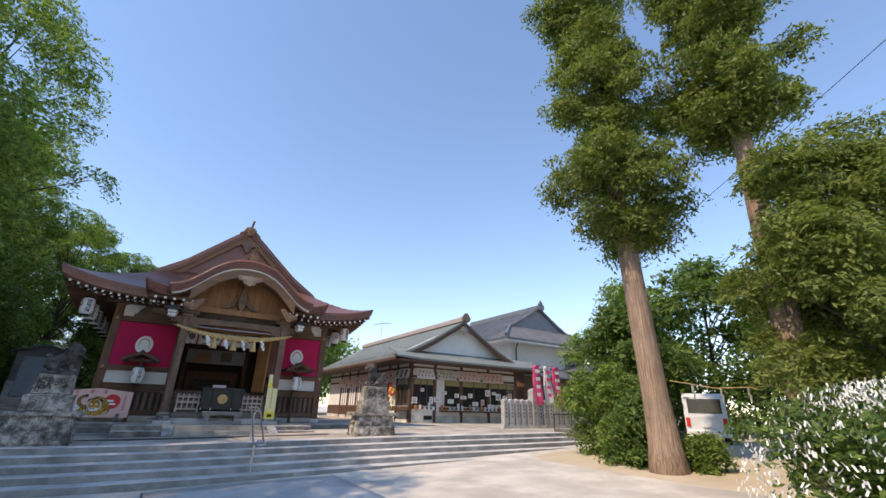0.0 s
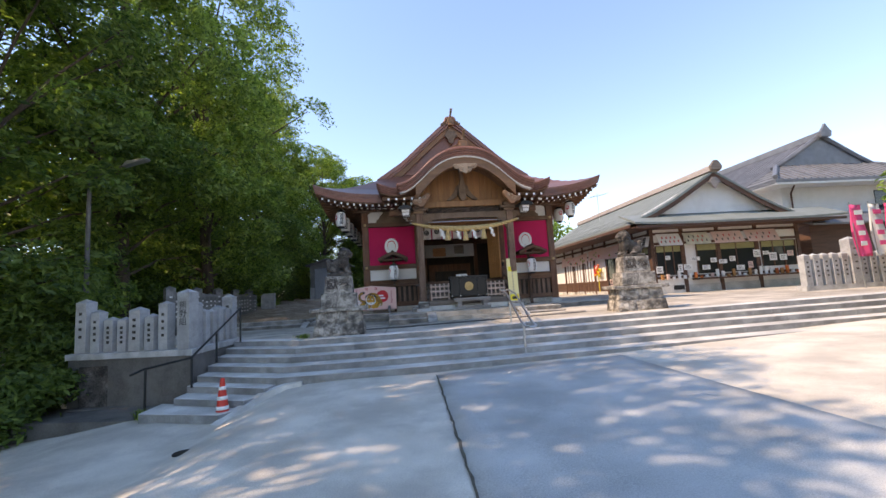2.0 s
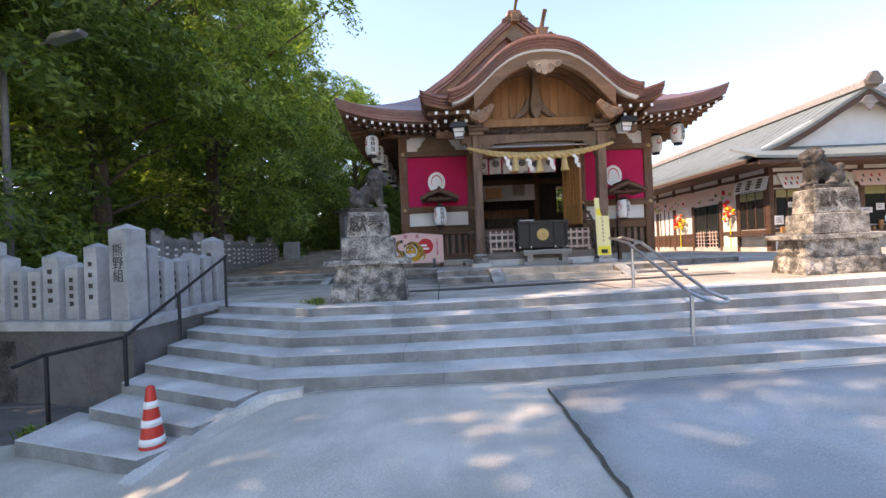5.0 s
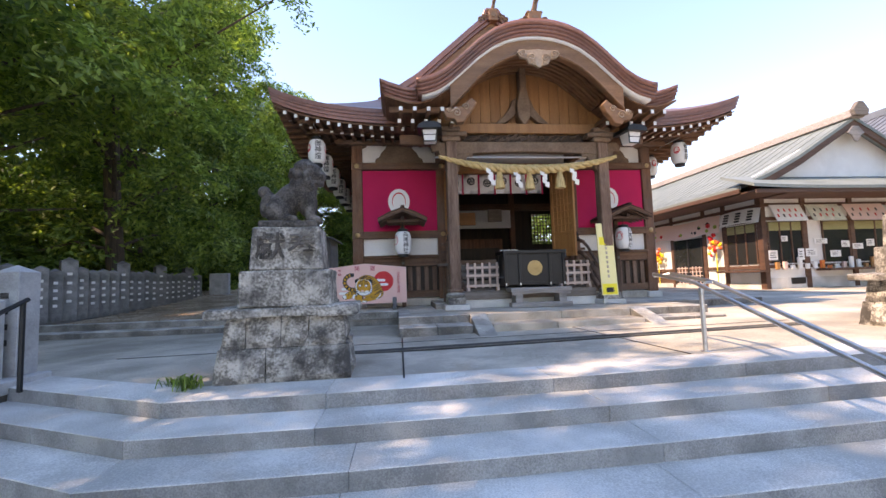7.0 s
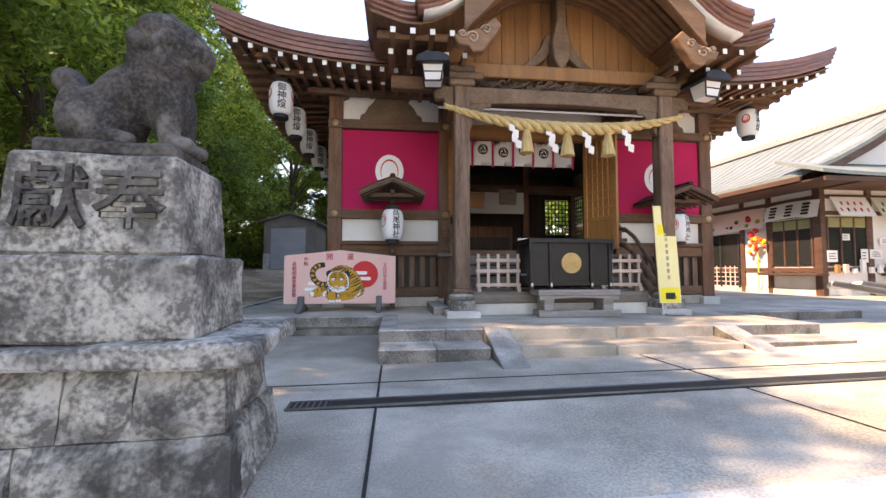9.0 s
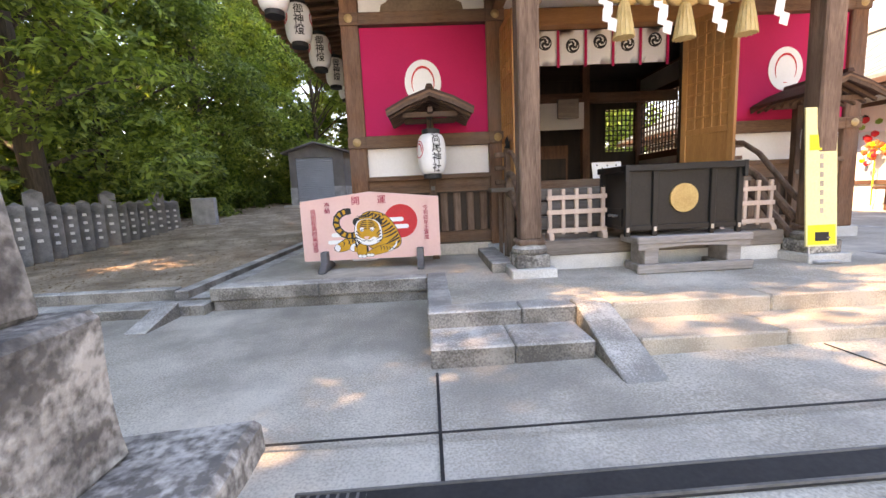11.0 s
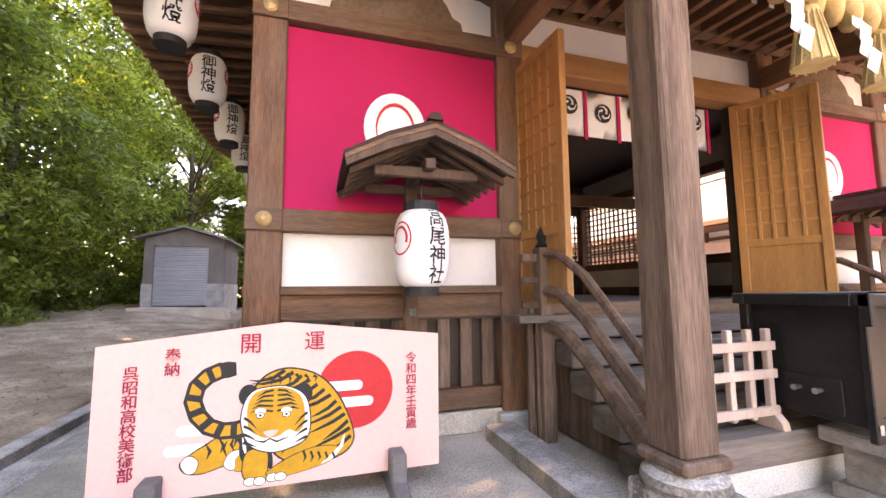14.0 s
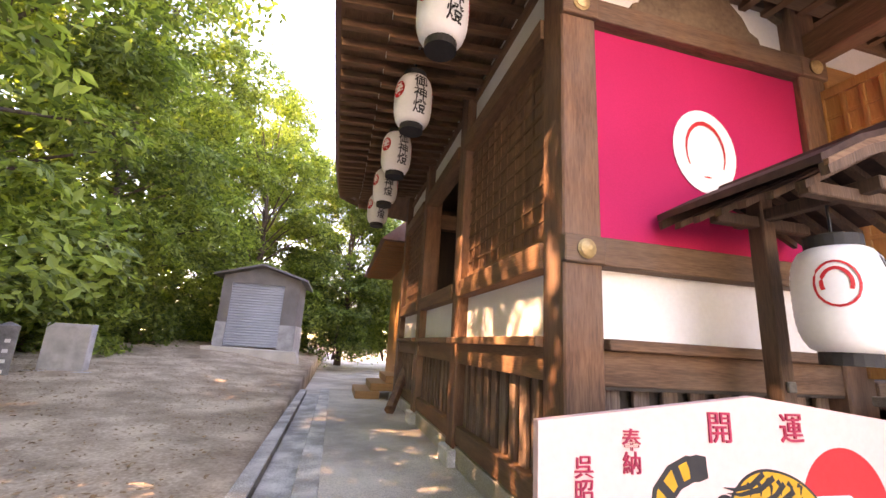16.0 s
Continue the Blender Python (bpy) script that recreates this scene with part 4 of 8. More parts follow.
for s in (-1, 1):
    curl = [(2.05, 5.10), (2.25, 5.03), (2.42, 4.98), (2.36, 4.86), (2.22, 4.84), (2.16, 4.76), (2.02, 4.78), (1.94, 4.90), (1.84, 5.02), (1.76, 5.16), (1.86, 5.26)]
    part("carved_end", prism([(XC + s * (u - 0.50), z - 0.27) for u, z in curl], PORCHY + 0.08, PORCHY + 0.24, bevel=0.015), TIMBER, hall)
    for cu, cz, cr in ((1.66, 4.68, 0.09), (1.48, 4.80, 0.07), (1.80, 4.72, 0.055)):
        spiral = [(XC + s * (cu + cr * (1 - k / 16) * math.cos(k * 0.7)), PORCHY + 0.075, cz + cr * (1 - k / 16) * math.sin(k * 0.7)) for k in range(14)]
        part("scroll", tube(spiral, 0.014, 5), PALECARVE, hall, smooth=True)
    # short eave beside the curved gable, with white-tipped rafters
    part("side_soffit", sheet(lambda u, y: (XC + s * u, y, kara(u) - 0.36), steps_of(1.7, 3.02, 6), [PORCHY + 0.30, 17.2], 0.03), WOODY, hall)
    for row in range(2):
        for k in range(5):
            u = 1.64 + 0.27 * k + 0.03 * row
            tip = part("porch_rafter", box(XC + s * u - 0.035, XC + s * u + 0.035, PORCHY + 0.28 + 0.38 * row, 17.0, 4.80 - 0.10 * row, 4.88 - 0.10 * row), [WOODY, WHITE], hall)
            for f in tip.data.polygons:
                f.material_index = 1 if f.normal.y < -0.5 else 0
    part("side_purlin", box(*sorted((XC + s * 1.58, XC + s * 2.95)), PORCHY + 0.58, PORCHY + 0.70, 4.88, 5.0, 0.008), WOODX, hall)
    part("side_beam", box(*sorted((XC + s * 1.5, XC + s * 2.75)), 16.86, 17.04, 4.42, 4.62, 0.01), WOODX, hall)
pend = [(0, 5.60), (0.10, 5.66), (0.20, 5.68), (0.24, 5.78), (0.36, 5.80), (0.44, 5.90), (0.40, 5.97), (0.20, 5.96), (0, 5.98)]
pendant = part("pendant", prism([(XC + u, z) for u, z in pend] + [(XC - u, z) for u, z in pend[::-1][1:-1]], PORCHY + 0.05, PORCHY + 0.12, bevel=0.012), PALECARVE, hall, "carved pale gable pendant")
for s in (-1, 1):
    for cu, cz, cr in ((0.32, 5.88, 0.075), (0.14, 5.80, 0.085), (0.10, 5.68, 0.05)):
        spiral = [(XC + s * (cu + cr * (1 - k / 16) * math.cos(k * 0.7)), PORCHY + 0.045, cz + cr * (1 - k / 16) * math.sin(k * 0.7)) for k in range(14)]
        part("scroll", tube(spiral, 0.012, 5), PALECARVE, pendant, smooth=True)
# boarded tympanum, its strut, and the curved ribs of the porch ceiling
for i in range(20):
    u0, u1 = -2.3 + i * 0.23, -2.3 + (i + 1) * 0.23 - 0.006
    z0, z1 = min(kara(u0), kara(u1)) - 0.12, 4.88
    if z0 > z1:
        part("tympanum_board", box(XC + u0, XC + u1, 17.12, 17.17, z1, z0, 0.004), BOARDS, hall)
part("king_strut", prism([(XC + u, z) for u, z in ((-0.08, 6.5), (0.08, 6.5), (0.07, 5.7), (0.16, 5.3), (0.13, 5.02), (0, 4.82), (-0.13, 5.02), (-0.16, 5.3), (-0.07, 5.7))], 16.82, 17.10, bevel=0.02), CARVED, hall)
for s in (-1, 1):
    leaf = [(0.1, 5.55), (0.22, 5.48), (0.28, 5.3), (0.42, 5.12), (0.6, 4.96), (0.55, 4.90), (0.35, 4.98), (0.2, 5.1), (0.1, 5.25)]
    part("strut_leaf", prism([(XC + s * u, z) for u, z in leaf], 16.98, 17.11, bevel=0.012), CARVED, hall)
for i in range(10):
    y = PORCHY + 0.28 + i * 0.13
    bm = bmesh.new()
    rows = []
    for u in [v for v in us if abs(v) < 1.75]:
        z = kara(u) - 0.36
        rows.append([bm.verts.new(p) for p in ((XC + u, y, z), (XC + u, y + 0.07, z), (XC + u, y + 0.07, z - 0.07), (XC + u, y, z - 0.07))])
    for a, b in zip(rows, rows[1:]):
        for q in range(4):
            bm.faces.new((a[q], a[(q + 1) % 4], b[(q + 1) % 4], b[q]))
    bmesh.ops.recalc_face_normals(bm, faces=bm.faces[:])
    part("curved_rafter", bm, TIMBER, hall)

# main roof: hipped below, gabled above, eaves swept up to the corners
SIDE = table([(0, 9.05), (0.5, 8.66), (1.1, 8.12), (2.2, 7.12), (3.3, 6.38), (4.4, 5.83), (5.55, 5.36)])
FRONT = table([(0, 5.30), (0.9, 5.72), (1.8, 6.3), (2.5, 6.9), (3.0, 7.4)])
EAVE_F, EAVE_B, HALF = 17.2, 26.3, 5.55
GABLE_F, GABLE_B = 19.5, 24.0


def sweep(u, y):
    return 0.50 * (abs(u) / HALF) ** 5 * max(0, 1 - min(y - EAVE_F, EAVE_B - y) / 3.0) ** 1.5


def roof_z(u, y):
    z = SIDE(abs(u))
    if y < GABLE_F:
        z = min(z, FRONT(y - EAVE_F))
    if y > GABLE_B:
        z = min(z, FRONT(EAVE_B - y))
    return z + sweep(u, y)


uu = sorted(set([round(v, 3) for v in steps_of(-HALF, HALF, 44)]))
yy = steps_of(EAVE_F, GABLE_F - 0.001, 12) + steps_of(GABLE_F, GABLE_B, 8) + steps_of(GABLE_B + 0.001, EAVE_B, 12)
part("main_roof", sheet(lambda u, y: (XC + u, y, roof_z(u, y)), uu, yy, 0.09), COPPER, hall, smooth=False)
# thick eave edge, in three layers, and the boards under it
for k in range(3):
    d = 0.09 + 0.075 * k
    i = 0.015 + 0.02 * k
    for y0, y1 in ((EAVE_F + i, EAVE_F + 0.5), (EAVE_B - 0.5, EAVE_B - i)):
        part("roof_edge", sheet(lambda u, y: (XC + u * (1 - i / HALF), y, roof_z(u, EAVE_F if y < 20 else EAVE_B) - d), uu, [y0, y1], 0.07), COPPER, hall)
    for s in (-1, 1):
        part("roof_edge", sheet(lambda q, y: (XC + s * (HALF - i - q), y, roof_z(HALF, y) - d), [0, 0.5], [EAVE_F + 0.51] + steps_of(EAVE_F + 1, EAVE_B - 1, 20) + [EAVE_B - 0.51], 0.07), COPPER, hall)


def under(u, y):
    """The underside of the eaves, a little flatter than the roof."""
    d = min(y - EAVE_F, EAVE_B - y, HALF - abs(u))
    e = roof_z(math.copysign(HALF, u), y) if HALF - abs(u) <= min(y - EAVE_F, EAVE_B - y) else roof_z(u, EAVE_F)
    return e - 0.34 + 0.10 * max(0, d)


part("soffit", sheet(lambda u, y: (XC + u, y, under(u, y)), [v * 0.985 for v in uu], steps_of(EAVE_F + 0.08, EAVE_B - 0.08, 30), 0.03), WOODY, hall)
rafter = None
for row, (inset, drop) in enumerate(((0.10, 0.07), (0.55, 0.13))):
    n = 46
    for i in range(n):
        u = -HALF + 0.32 + (2 * HALF - 0.64) * i / (n - 1)
        z = under(u, EAVE_F + inset) - drop
        m = pose(XC + u, EAVE_F + inset, z, 4, 0, 0)
        if rafter is None:
            bm = box(-0.035, 0.035, 0, 1.25, -0.04, 0.04)
            rafter = part("rafter", bm, [WOODY, WHITE], hall, m=m)
            for f in rafter.data.polygons:
                f.material_index = 1 if f.normal.y < -0.5 else 0
        else:
            again(rafter, m)
    for s in (-1, 1):
        for i in range(34):
            y = EAVE_F + 0.35 + (EAVE_B - EAVE_F - 0.7) * i / 33
            z = under(s * (HALF - inset), y) - drop
            again(rafter, pose(XC + s * (HALF - inset), y, z, 4, 0, 90 * s))
    for s in (-1, 1):
        e = [(s * (HALF - inset - 0.02), EAVE_F + inset + 0.02), (s * (HALF - inset - 1.3), EAVE_F + inset + 1.3)]
        part("hip_rafter", tube([(XC + u, y, under(u, y) - drop - 0.03) for u, y in e], [0.075, 0.075], 4), WOODX, hall)
    part("eave_purlin", box(XC - HALF + inset + 0.7, XC + HALF - inset - 0.7, EAVE_F + inset + 0.55, EAVE_F + inset + 0.67, 5.0 - 0.1 * row, 5.10 - 0.1 * row), WOODX, hall)
# gable face with its bargeboards, pendant and ridge
pts = [(u, SIDE(abs(u)) - 0.10) for u in steps_of(-2.6, 2.6, 20)]
part("gable_wall", prism([(XC + u, z) for u, z in pts] + [(XC + 2.6, 6.7), (XC - 2.6, 6.7)], GABLE_F + 0.45, GABLE_F + 0.5), WOOD, hall)
for i in range(9):
    z = 6.95 + i * 0.2
    half = max(0.05, (9.0 - z) * 1.06 - 0.25)
    part("gable_lattice", box(XC - half, XC + half, GABLE_F + 0.40, GABLE_F + 0.44, z, z + 0.05), WOODX, hall)
for s in (-1, 1):
    for k, (top, low, y0, y1, mat) in enumerate(((0.10, -0.09, GABLE_F - 0.28, GABLE_F + 0.6, COPPER), (-0.095, -0.20, GABLE_F - 0.22, GABLE_F + 0.1, COPPER), (-0.205, -0.46, GABLE_F - 0.14, GABLE_F - 0.04, TIMBER))):
        q = steps_of(0, 3.3 - 0.2 * k, 16)
        outline = [(XC + s * u, SIDE(u) + top) for u in q] + [(XC + s * u, SIDE(u) + low) for u in q[::-1]]
        part("bargeboard", prism(outline, y0, y1), mat, hall)
part("pendant", prism([(XC + u, z) for u, z in ((-0.1, 8.66), (0.1, 8.66), (0.3, 8.36), (0.16, 8.26), (0.12, 8.1), (0, 7.98), (-0.12, 8.1), (-0.16, 8.26), (-0.3, 8.36))], GABLE_F - 0.20, GABLE_F - 0.10, bevel=0.015), CARVED, hall)
part("main_ridge", prism([(XC - 0.30, 8.95), (XC - 0.24, 9.18), (XC - 0.16, 9.26), (XC + 0.16, 9.26), (XC + 0.24, 9.18), (XC + 0.30, 8.95)], GABLE_F - 0.2, GABLE_B + 0.2, bevel=0.02), COPPER, hall)


def ridge_end(x, y, z, s):
    """A carved ridge end: a stepped block with a boss, cloud scrolls at its foot, and a tilted horn."""
    tile = part("ridge_end", prism([(x + u * s, z + w * s) for u, w in ((-0.24, -0.1), (-0.24, 0.42), (-0.29, 0.44), (-0.29, 0.52), (0.29, 0.52), (0.29, 0.44), (0.24, 0.42), (0.24, -0.1))], y - 0.08, y + 0.16, bevel=0.02), TIMBER, hall)
    part("shield_boss", disc(x, z + 0.20 * s, 0.13 * s, 0.13 * s, y - 0.10, 14, 0.03), CARVED, tile)
    for e in (-1, 1):
        for k, (u, w, r) in enumerate(((0.34, 0.20, 0.11), (0.48, 0.10, 0.13), (0.66, -0.02, 0.12), (0.40, 0.02, 0.10))):
            part("cloud_scroll", disc(x + e * u * s, z + w * s, r * s, r * s, y - 0.06, 12, 0.10), CARVED, tile)
            part("cloud_scroll", tube([(x + e * (u + r * (1 - j / 9) * math.cos(j * 0.9)) * s, y - 0.07, z + (w + r * (1 - j / 9) * math.sin(j * 0.9)) * s) for j in range(8)], 0.02 * s, 5), TIMBER, tile)
    part("horn", tube([(x, y + 0.02, z + 0.50 * s), (x + 0.02, y - 0.06, z + 0.78 * s), (x + 0.05, y - 0.22, z + 1.12 * s)], [0.11 * s, 0.085 * s, 0.10 * s], 10), CARVED, tile)


ridge_end(XC, GABLE_F - 0.25, 8.86, 0.56)
ridge_end(XC, PORCHY + 0.22, 6.54, 0.58)
# lower rear hall and its side stair
rear = thing("rear_hall", "honey-coloured timber inner hall behind the worship hall", "shrine hall", pose(XC, 30, PLAT))
part("wall", box(-0.9, 5.5, 27.6, 33, 0.8, 5.0), HONEY, rear)
part("wall", box(0.2, 4.4, 25.0, 27.6, 0.8, 4.6), HONEY, rear)
part("roof", prism([(XC - 4.3, 4.7), (XC + 4.3, 4.7), (XC + 0.25, 8.4), (XC - 0.25, 8.4)], 27.0, 34.0), COPPER, rear)
for i in range(22):
    part("rafter", box(XC - 4.2, XC - 3.0, 27.1 + i * 0.3, 27.19 + i * 0.3, 4.58, 4.68), HONEYX, rear)
part("stair_rail", tube([(-1.9, 23.6, 0.95), (-1.0, 26.0, 2.3)], 0.09, 6), WOOD, rear)
for i in range(5):
    part("stair_tread", box(-2.4 + i * 0.3, -1.9 + i * 0.3, 25.3, 26.6, 0.9 + i * 0.16, 1.05 + i * 0.16, 0.01), HONEYX, rear)

# ---- things on and before the hall ----
# sacred rope with tassels and folded paper, hung from a steel bar
rope = thing("sacred_rope", "thick twisted rice-straw rope with tassels and paper streamers", "rope", pose(XC, 16.6, 4.3))
RY = 16.62


def rope_mid(x):
    q = (x - XC) / 1.95
    return 3.80 + 0.28 * abs(q) ** 2.2


def rope_thick(x):
    return 0.03 + 0.055 * max(0, 1 - ((x - XC) / 1.95) ** 2)


for k in range(3):
    pts, rs = [], []
    for i in range(121):
        x = XC - 1.95 + 3.9 * i / 120
        a = i * 0.42 + k * 2.094
        r = rope_thick(x)
        pts.append((x, RY + 0.62 * r * math.cos(a), rope_mid(x) + 0.62 * r * math.sin(a)))
        rs.append(r * 0.66)
    part("strand", tube(pts, rs, 8), STRAW, rope, smooth=True)
for i, x in enumerate((1.61, 2.26, 2.93)):
    z = rope_mid(x) - 0.05
    tas = part("tassel", lathe([(0.035, z), (0.05, z - 0.04), (0.048, z - 0.10), (0.075, z - 0.22), (0.105, z - 0.38), (0.10, z - 0.385)], 28, x, RY), STRAW, rope, "bell-shaped straw tassel")
    for j in range(14):
        a = j * 2 * math.pi / 14
        o = new("straw", mesh_of("straw", tube([(x + r * math.cos(a), RY + r * math.sin(a), q) for r, q in ((0.05, z - 0.06), (0.08, z - 0.22), (0.108, z - 0.39))], 0.006, 4), STRAW))
        o.parent = tas
        o.matrix_parent_inverse = tas.matrix_basis.inverted()
for x in (1.38, 1.96, 2.54, 3.20):
    z = rope_mid(x) - 0.02
    tilt = 0.02
    bm = bmesh.new()
    for j in range(4):
        x0 = x + (0.018 if j % 2 else -0.018) + tilt * j
        vs = [bm.verts.new(p) for p in ((x0 - 0.045, RY - 0.06 - 0.008 * j, z - 0.085 * j), (x0 + 0.045, RY - 0.06 - 0.008 * j, z - 0.085 * j - 0.03), (x0 + 0.05, RY - 0.05, z - 0.085 * j - 0.14), (x0 - 0.04, RY - 0.05, z - 0.085 * j - 0.11))]
        bm.faces.new(vs)
    ext = bmesh.ops.extrude_face_region(bm, geom=bm.faces[:])
    bmesh.ops.translate(bm, verts=[v for v in ext["geom"] if isinstance(v, bmesh.types.BMVert)], vec=(0, 0.002, 0))
    part("paper_streamer", bm, WHITE, rope, "zigzag white paper streamer")
part("hanging_bar", tube([(0.25, RY + 0.13, 4.10), (4.31, RY + 0.13, 4.10)], 0.022, 8), STEEL, rope)


def lantern(r, h, words, size, band=None, mark=True):
    """A paper lantern at the origin, its top at z = 0, with ribs, black caps and brushed words."""
    ob = thing("paper_lantern", "white ribbed paper lantern with black brush lettering", "lantern")
    prof = []
    n = 26
    for i in range(n + 1):
        q = i / n
        z = -0.06 - (h - 0.12) * q
        e = abs(q - 0.5) * 2
        rr = r * (0.60 + 0.40 * (1 - e ** 3.0) ** 0.6)
        prof.append((rr * (1.0 + (0.012 if i % 2 else -0.006)), z))
    rad = table([(-p[1], p[0]) for p in prof])
    part("paper_body", lathe(prof, 28), PAPER, ob, smooth=True)
    part("top_cap", lathe([(r * 0.62, -0.065), (r * 0.62, 0.0), (r * 0.5, 0.0), (r * 0.3, 0.02)], 20), INK, ob)
    part("bottom_cap", lathe([(r * 0.62, -h + 0.0), (r * 0.62, -h + 0.065), (r * 0.3, -h + 0.07)], 20), INK, ob)
    part("hook", tube([(0, 0, 0), (0, 0, 0.19)], 0.008, 6), IRON, ob)

    def wrap(bm, turn):
        for v in bm.verts:
            zz = v.co.z - h / 2
            q = rad(-zz) + 0.004
            a = v.co.x / r + turn
            v.co = (q * math.sin(a), -q * math.cos(a), zz)
        return bm
    part("lettering", wrap(text_bm(words, size, True, 0.003, size * 0.012), 0.35 if mark else 0.1), INK, ob)
    if mark:
        ring = bmesh.new()
        tube([(0.085 * math.cos(t), 0, 0.06 + 0.11 * math.sin(t)) for t in steps_of(0, 6.2832, 20)], 0.006, 5, ring)
        tube([(0.055 * math.sin(t), 0, 0.06 + 0.075 * math.cos(t)) for t in steps_of(-2.0, 2.0, 14)], 0.009, 5, ring)
        part("round_mark", wrap(ring, -1.05), SCARLET, ob)
    else:
        for turn, tone in ((1.35, SCARLET), (-1.15, SCARLET)):
            blob = disc(0, 0.06, 0.075, 0.095, 0)
            part("round_mark", wrap(blob, turn), tone, ob)
            comma = bmesh.new()
            tube([(0.045 * math.cos(t), 0, 0.06 + 0.055 * math.sin(t)) for t in steps_of(0, 4.2, 12)], 0.007, 5, comma)
            for v in comma.verts:
                v.co.y = 0
            part("mark_comma", shift(wrap(comma, turn), 0.004 * math.sin(turn), -0.004 * math.cos(turn), 0), PAPER, ob)
    return ob


big = lantern(0.195, 0.65, "高尾神社", 0.135)
tagged(big, group="roofed lanterns by the hall")
place(big, pose(-0.44, 17.86, 2.72))
copy_thing(big, pose(2 * XC + 0.44, 17.86, 2.72))
eave_lantern = lantern(0.20, 0.68, "御神燈", 0.155, mark=False)
tagged(eave_lantern, group="lanterns under the eaves")
place(eave_lantern, pose(-2.38, 17.88, 4.90, 0, 0, 12))
for i, (x, y) in enumerate([(-2.38, 18.96 + 1.28 * j) for j in range(5)] + [(2 * XC + 2.38, 18.27 + 1.3 * j) for j in range(4)]):
    copy_thing(eave_lantern, pose(x, y, 4.88 if x < 0 else 5.0, 0, 0, (12, 8, 15, 5, 10, 14, 70, 10, 20)[i]))
for x in both(-2.38):
    wire = thing("lantern_bar", "thin steel bar under the eaves that carries lanterns", "bar", pose(x, 20, 5.0))
    part("bar", tube([(x, 17.5, 5.08), (x, 24.3, 5.08)], 0.012, 6), STEEL, wire)
    for y in (17.55, 19.0, 21.0, 23.0):
        part("hanger", tube([(x, y, 5.08), (x, y, 5.25)], 0.008, 6), STEEL, wire)


POSTWOOD = surface("dark_post_timber", (0.055, 0.03, 0.02), (0.14, 0.078, 0.05), 2.0, 0.75, bump=0.4, grain=18, stretch=(6, 6, 0.6), vary=0.1)
DARKROOF = surface("dark_roofing_sheet", (0.04, 0.022, 0.018), (0.095, 0.052, 0.042), 3.0, 0.75, bump=0.2, grain=15, spec=0.2)


def lantern_stand():
    """A post with a small gabled roof that shelters a lantern; base at the origin, front towards -y."""
    ob = thing("lantern_post", "dark timber post with a small gabled roof over a lantern", "lantern post", group="roofed lantern posts")
    part("post", box(-0.05, 0.05, -0.05, 0.05, 0, 2.24, 0.008), POSTWOOD, ob)
    part("arm", box(-0.035, 0.035, -0.62, 0.16, 2.02, 2.09, 0.006), POSTWOOD, ob)
    for z in (1.98, ):
        part("cross_arm", box(-0.36, 0.36, -0.03, 0.03, z, z + 0.07, 0.006), POSTWOOD, ob)
        part("cross_arm", box(-0.36, 0.36, -0.53, -0.47, z, z + 0.07, 0.006), POSTWOOD, ob)
    for s in (-1, 1):
        slope = [(0, 2.31), (s * 0.30, 2.20), (s * 0.56, 2.06), (s * 0.56, 2.02), (s * 0.30, 2.155), (0, 2.265)]
        part("roof_board", prism(slope, -0.72, 0.22), DARKROOF, ob)
        barge = [(0, 2.262), (s * 0.30, 2.152), (s * 0.555, 2.018), (s * 0.545, 1.965), (s * 0.29, 2.09), (0, 2.20)]
        part("bargeboard", prism(barge, -0.735, -0.70), POSTWOOD, ob)
        part("edge_strip", prism([(u, z + 0.012) for u, z in barge[:3]] + [(u, z - 0.016) for u, z in barge[2::-1]], -0.742, -0.722), WOODX, ob)
        part("bargeboard", prism(barge, 0.19, 0.22), POSTWOOD, ob)
        for i in range(6):
            y = -0.62 + i * 0.14
            part("rafter", prism([(0, 2.25), (s * 0.52, 1.985), (s * 0.52, 1.945), (0, 2.21)], y, y + 0.045), POSTWOOD, ob)
    part("ridge_cap", prism([(-0.05, 2.30), (0.05, 2.30), (0.03, 2.345), (-0.03, 2.345)], -0.745, 0.23), DARKROOF, ob)
    part("switch_box", box(-0.03, 0.03, -0.07, -0.05, 1.03, 1.09, 0.006), OLDBASE, ob)
    return ob


stand = place(lantern_stand(), pose(-0.44, 18.22, PLAT - 0.02))
copy_thing(stand, pose(2 * XC + 0.44, 18.22, PLAT - 0.02))

GILT = surface("worn_gilt", (0.40, 0.25, 0.09), (0.58, 0.40, 0.17), 9, 0.55, metal=0.3, bump=0.2, grain=60)
BENCHWOOD = surface("pale_grey_bench_wood", (0.20, 0.175, 0.16), (0.40, 0.36, 0.335), 2.0, 0.8, bump=0.4, grain=18, stretch=(0.5, 6, 9), vary=0.1)
# offertory box on its bench
saisen = thing("offertory_box", "black lacquered offertory box with a gilt round crest", "offertory box", pose(XC, 16.85, 1.3))
X0, X1, Y0, Y1 = 1.60, 2.90, 16.50, 17.18
part("body", box(X0 + 0.04, X1 - 0.04, Y0 + 0.03, Y1 - 0.03, 1.36, 2.02, 0.006), BLACK, saisen)
for x in (X0, X0 + 0.30, X1 - 0.36, X1 - 0.06):
    part("batten", box(x, x + 0.06, Y0, Y0 + 0.04, 1.30, 2.03, 0.006), BLACK, saisen)
    part("nail_cap", box(x + 0.014, x + 0.046, Y0 - 0.006, Y0, 1.35, 1.40, 0.004), STEEL, saisen)
for x in (X0, X1 - 0.06):
    part("batten", box(x, x + 0.06, Y1 - 0.06, Y1, 1.30, 2.03, 0.006), BLACK, saisen)
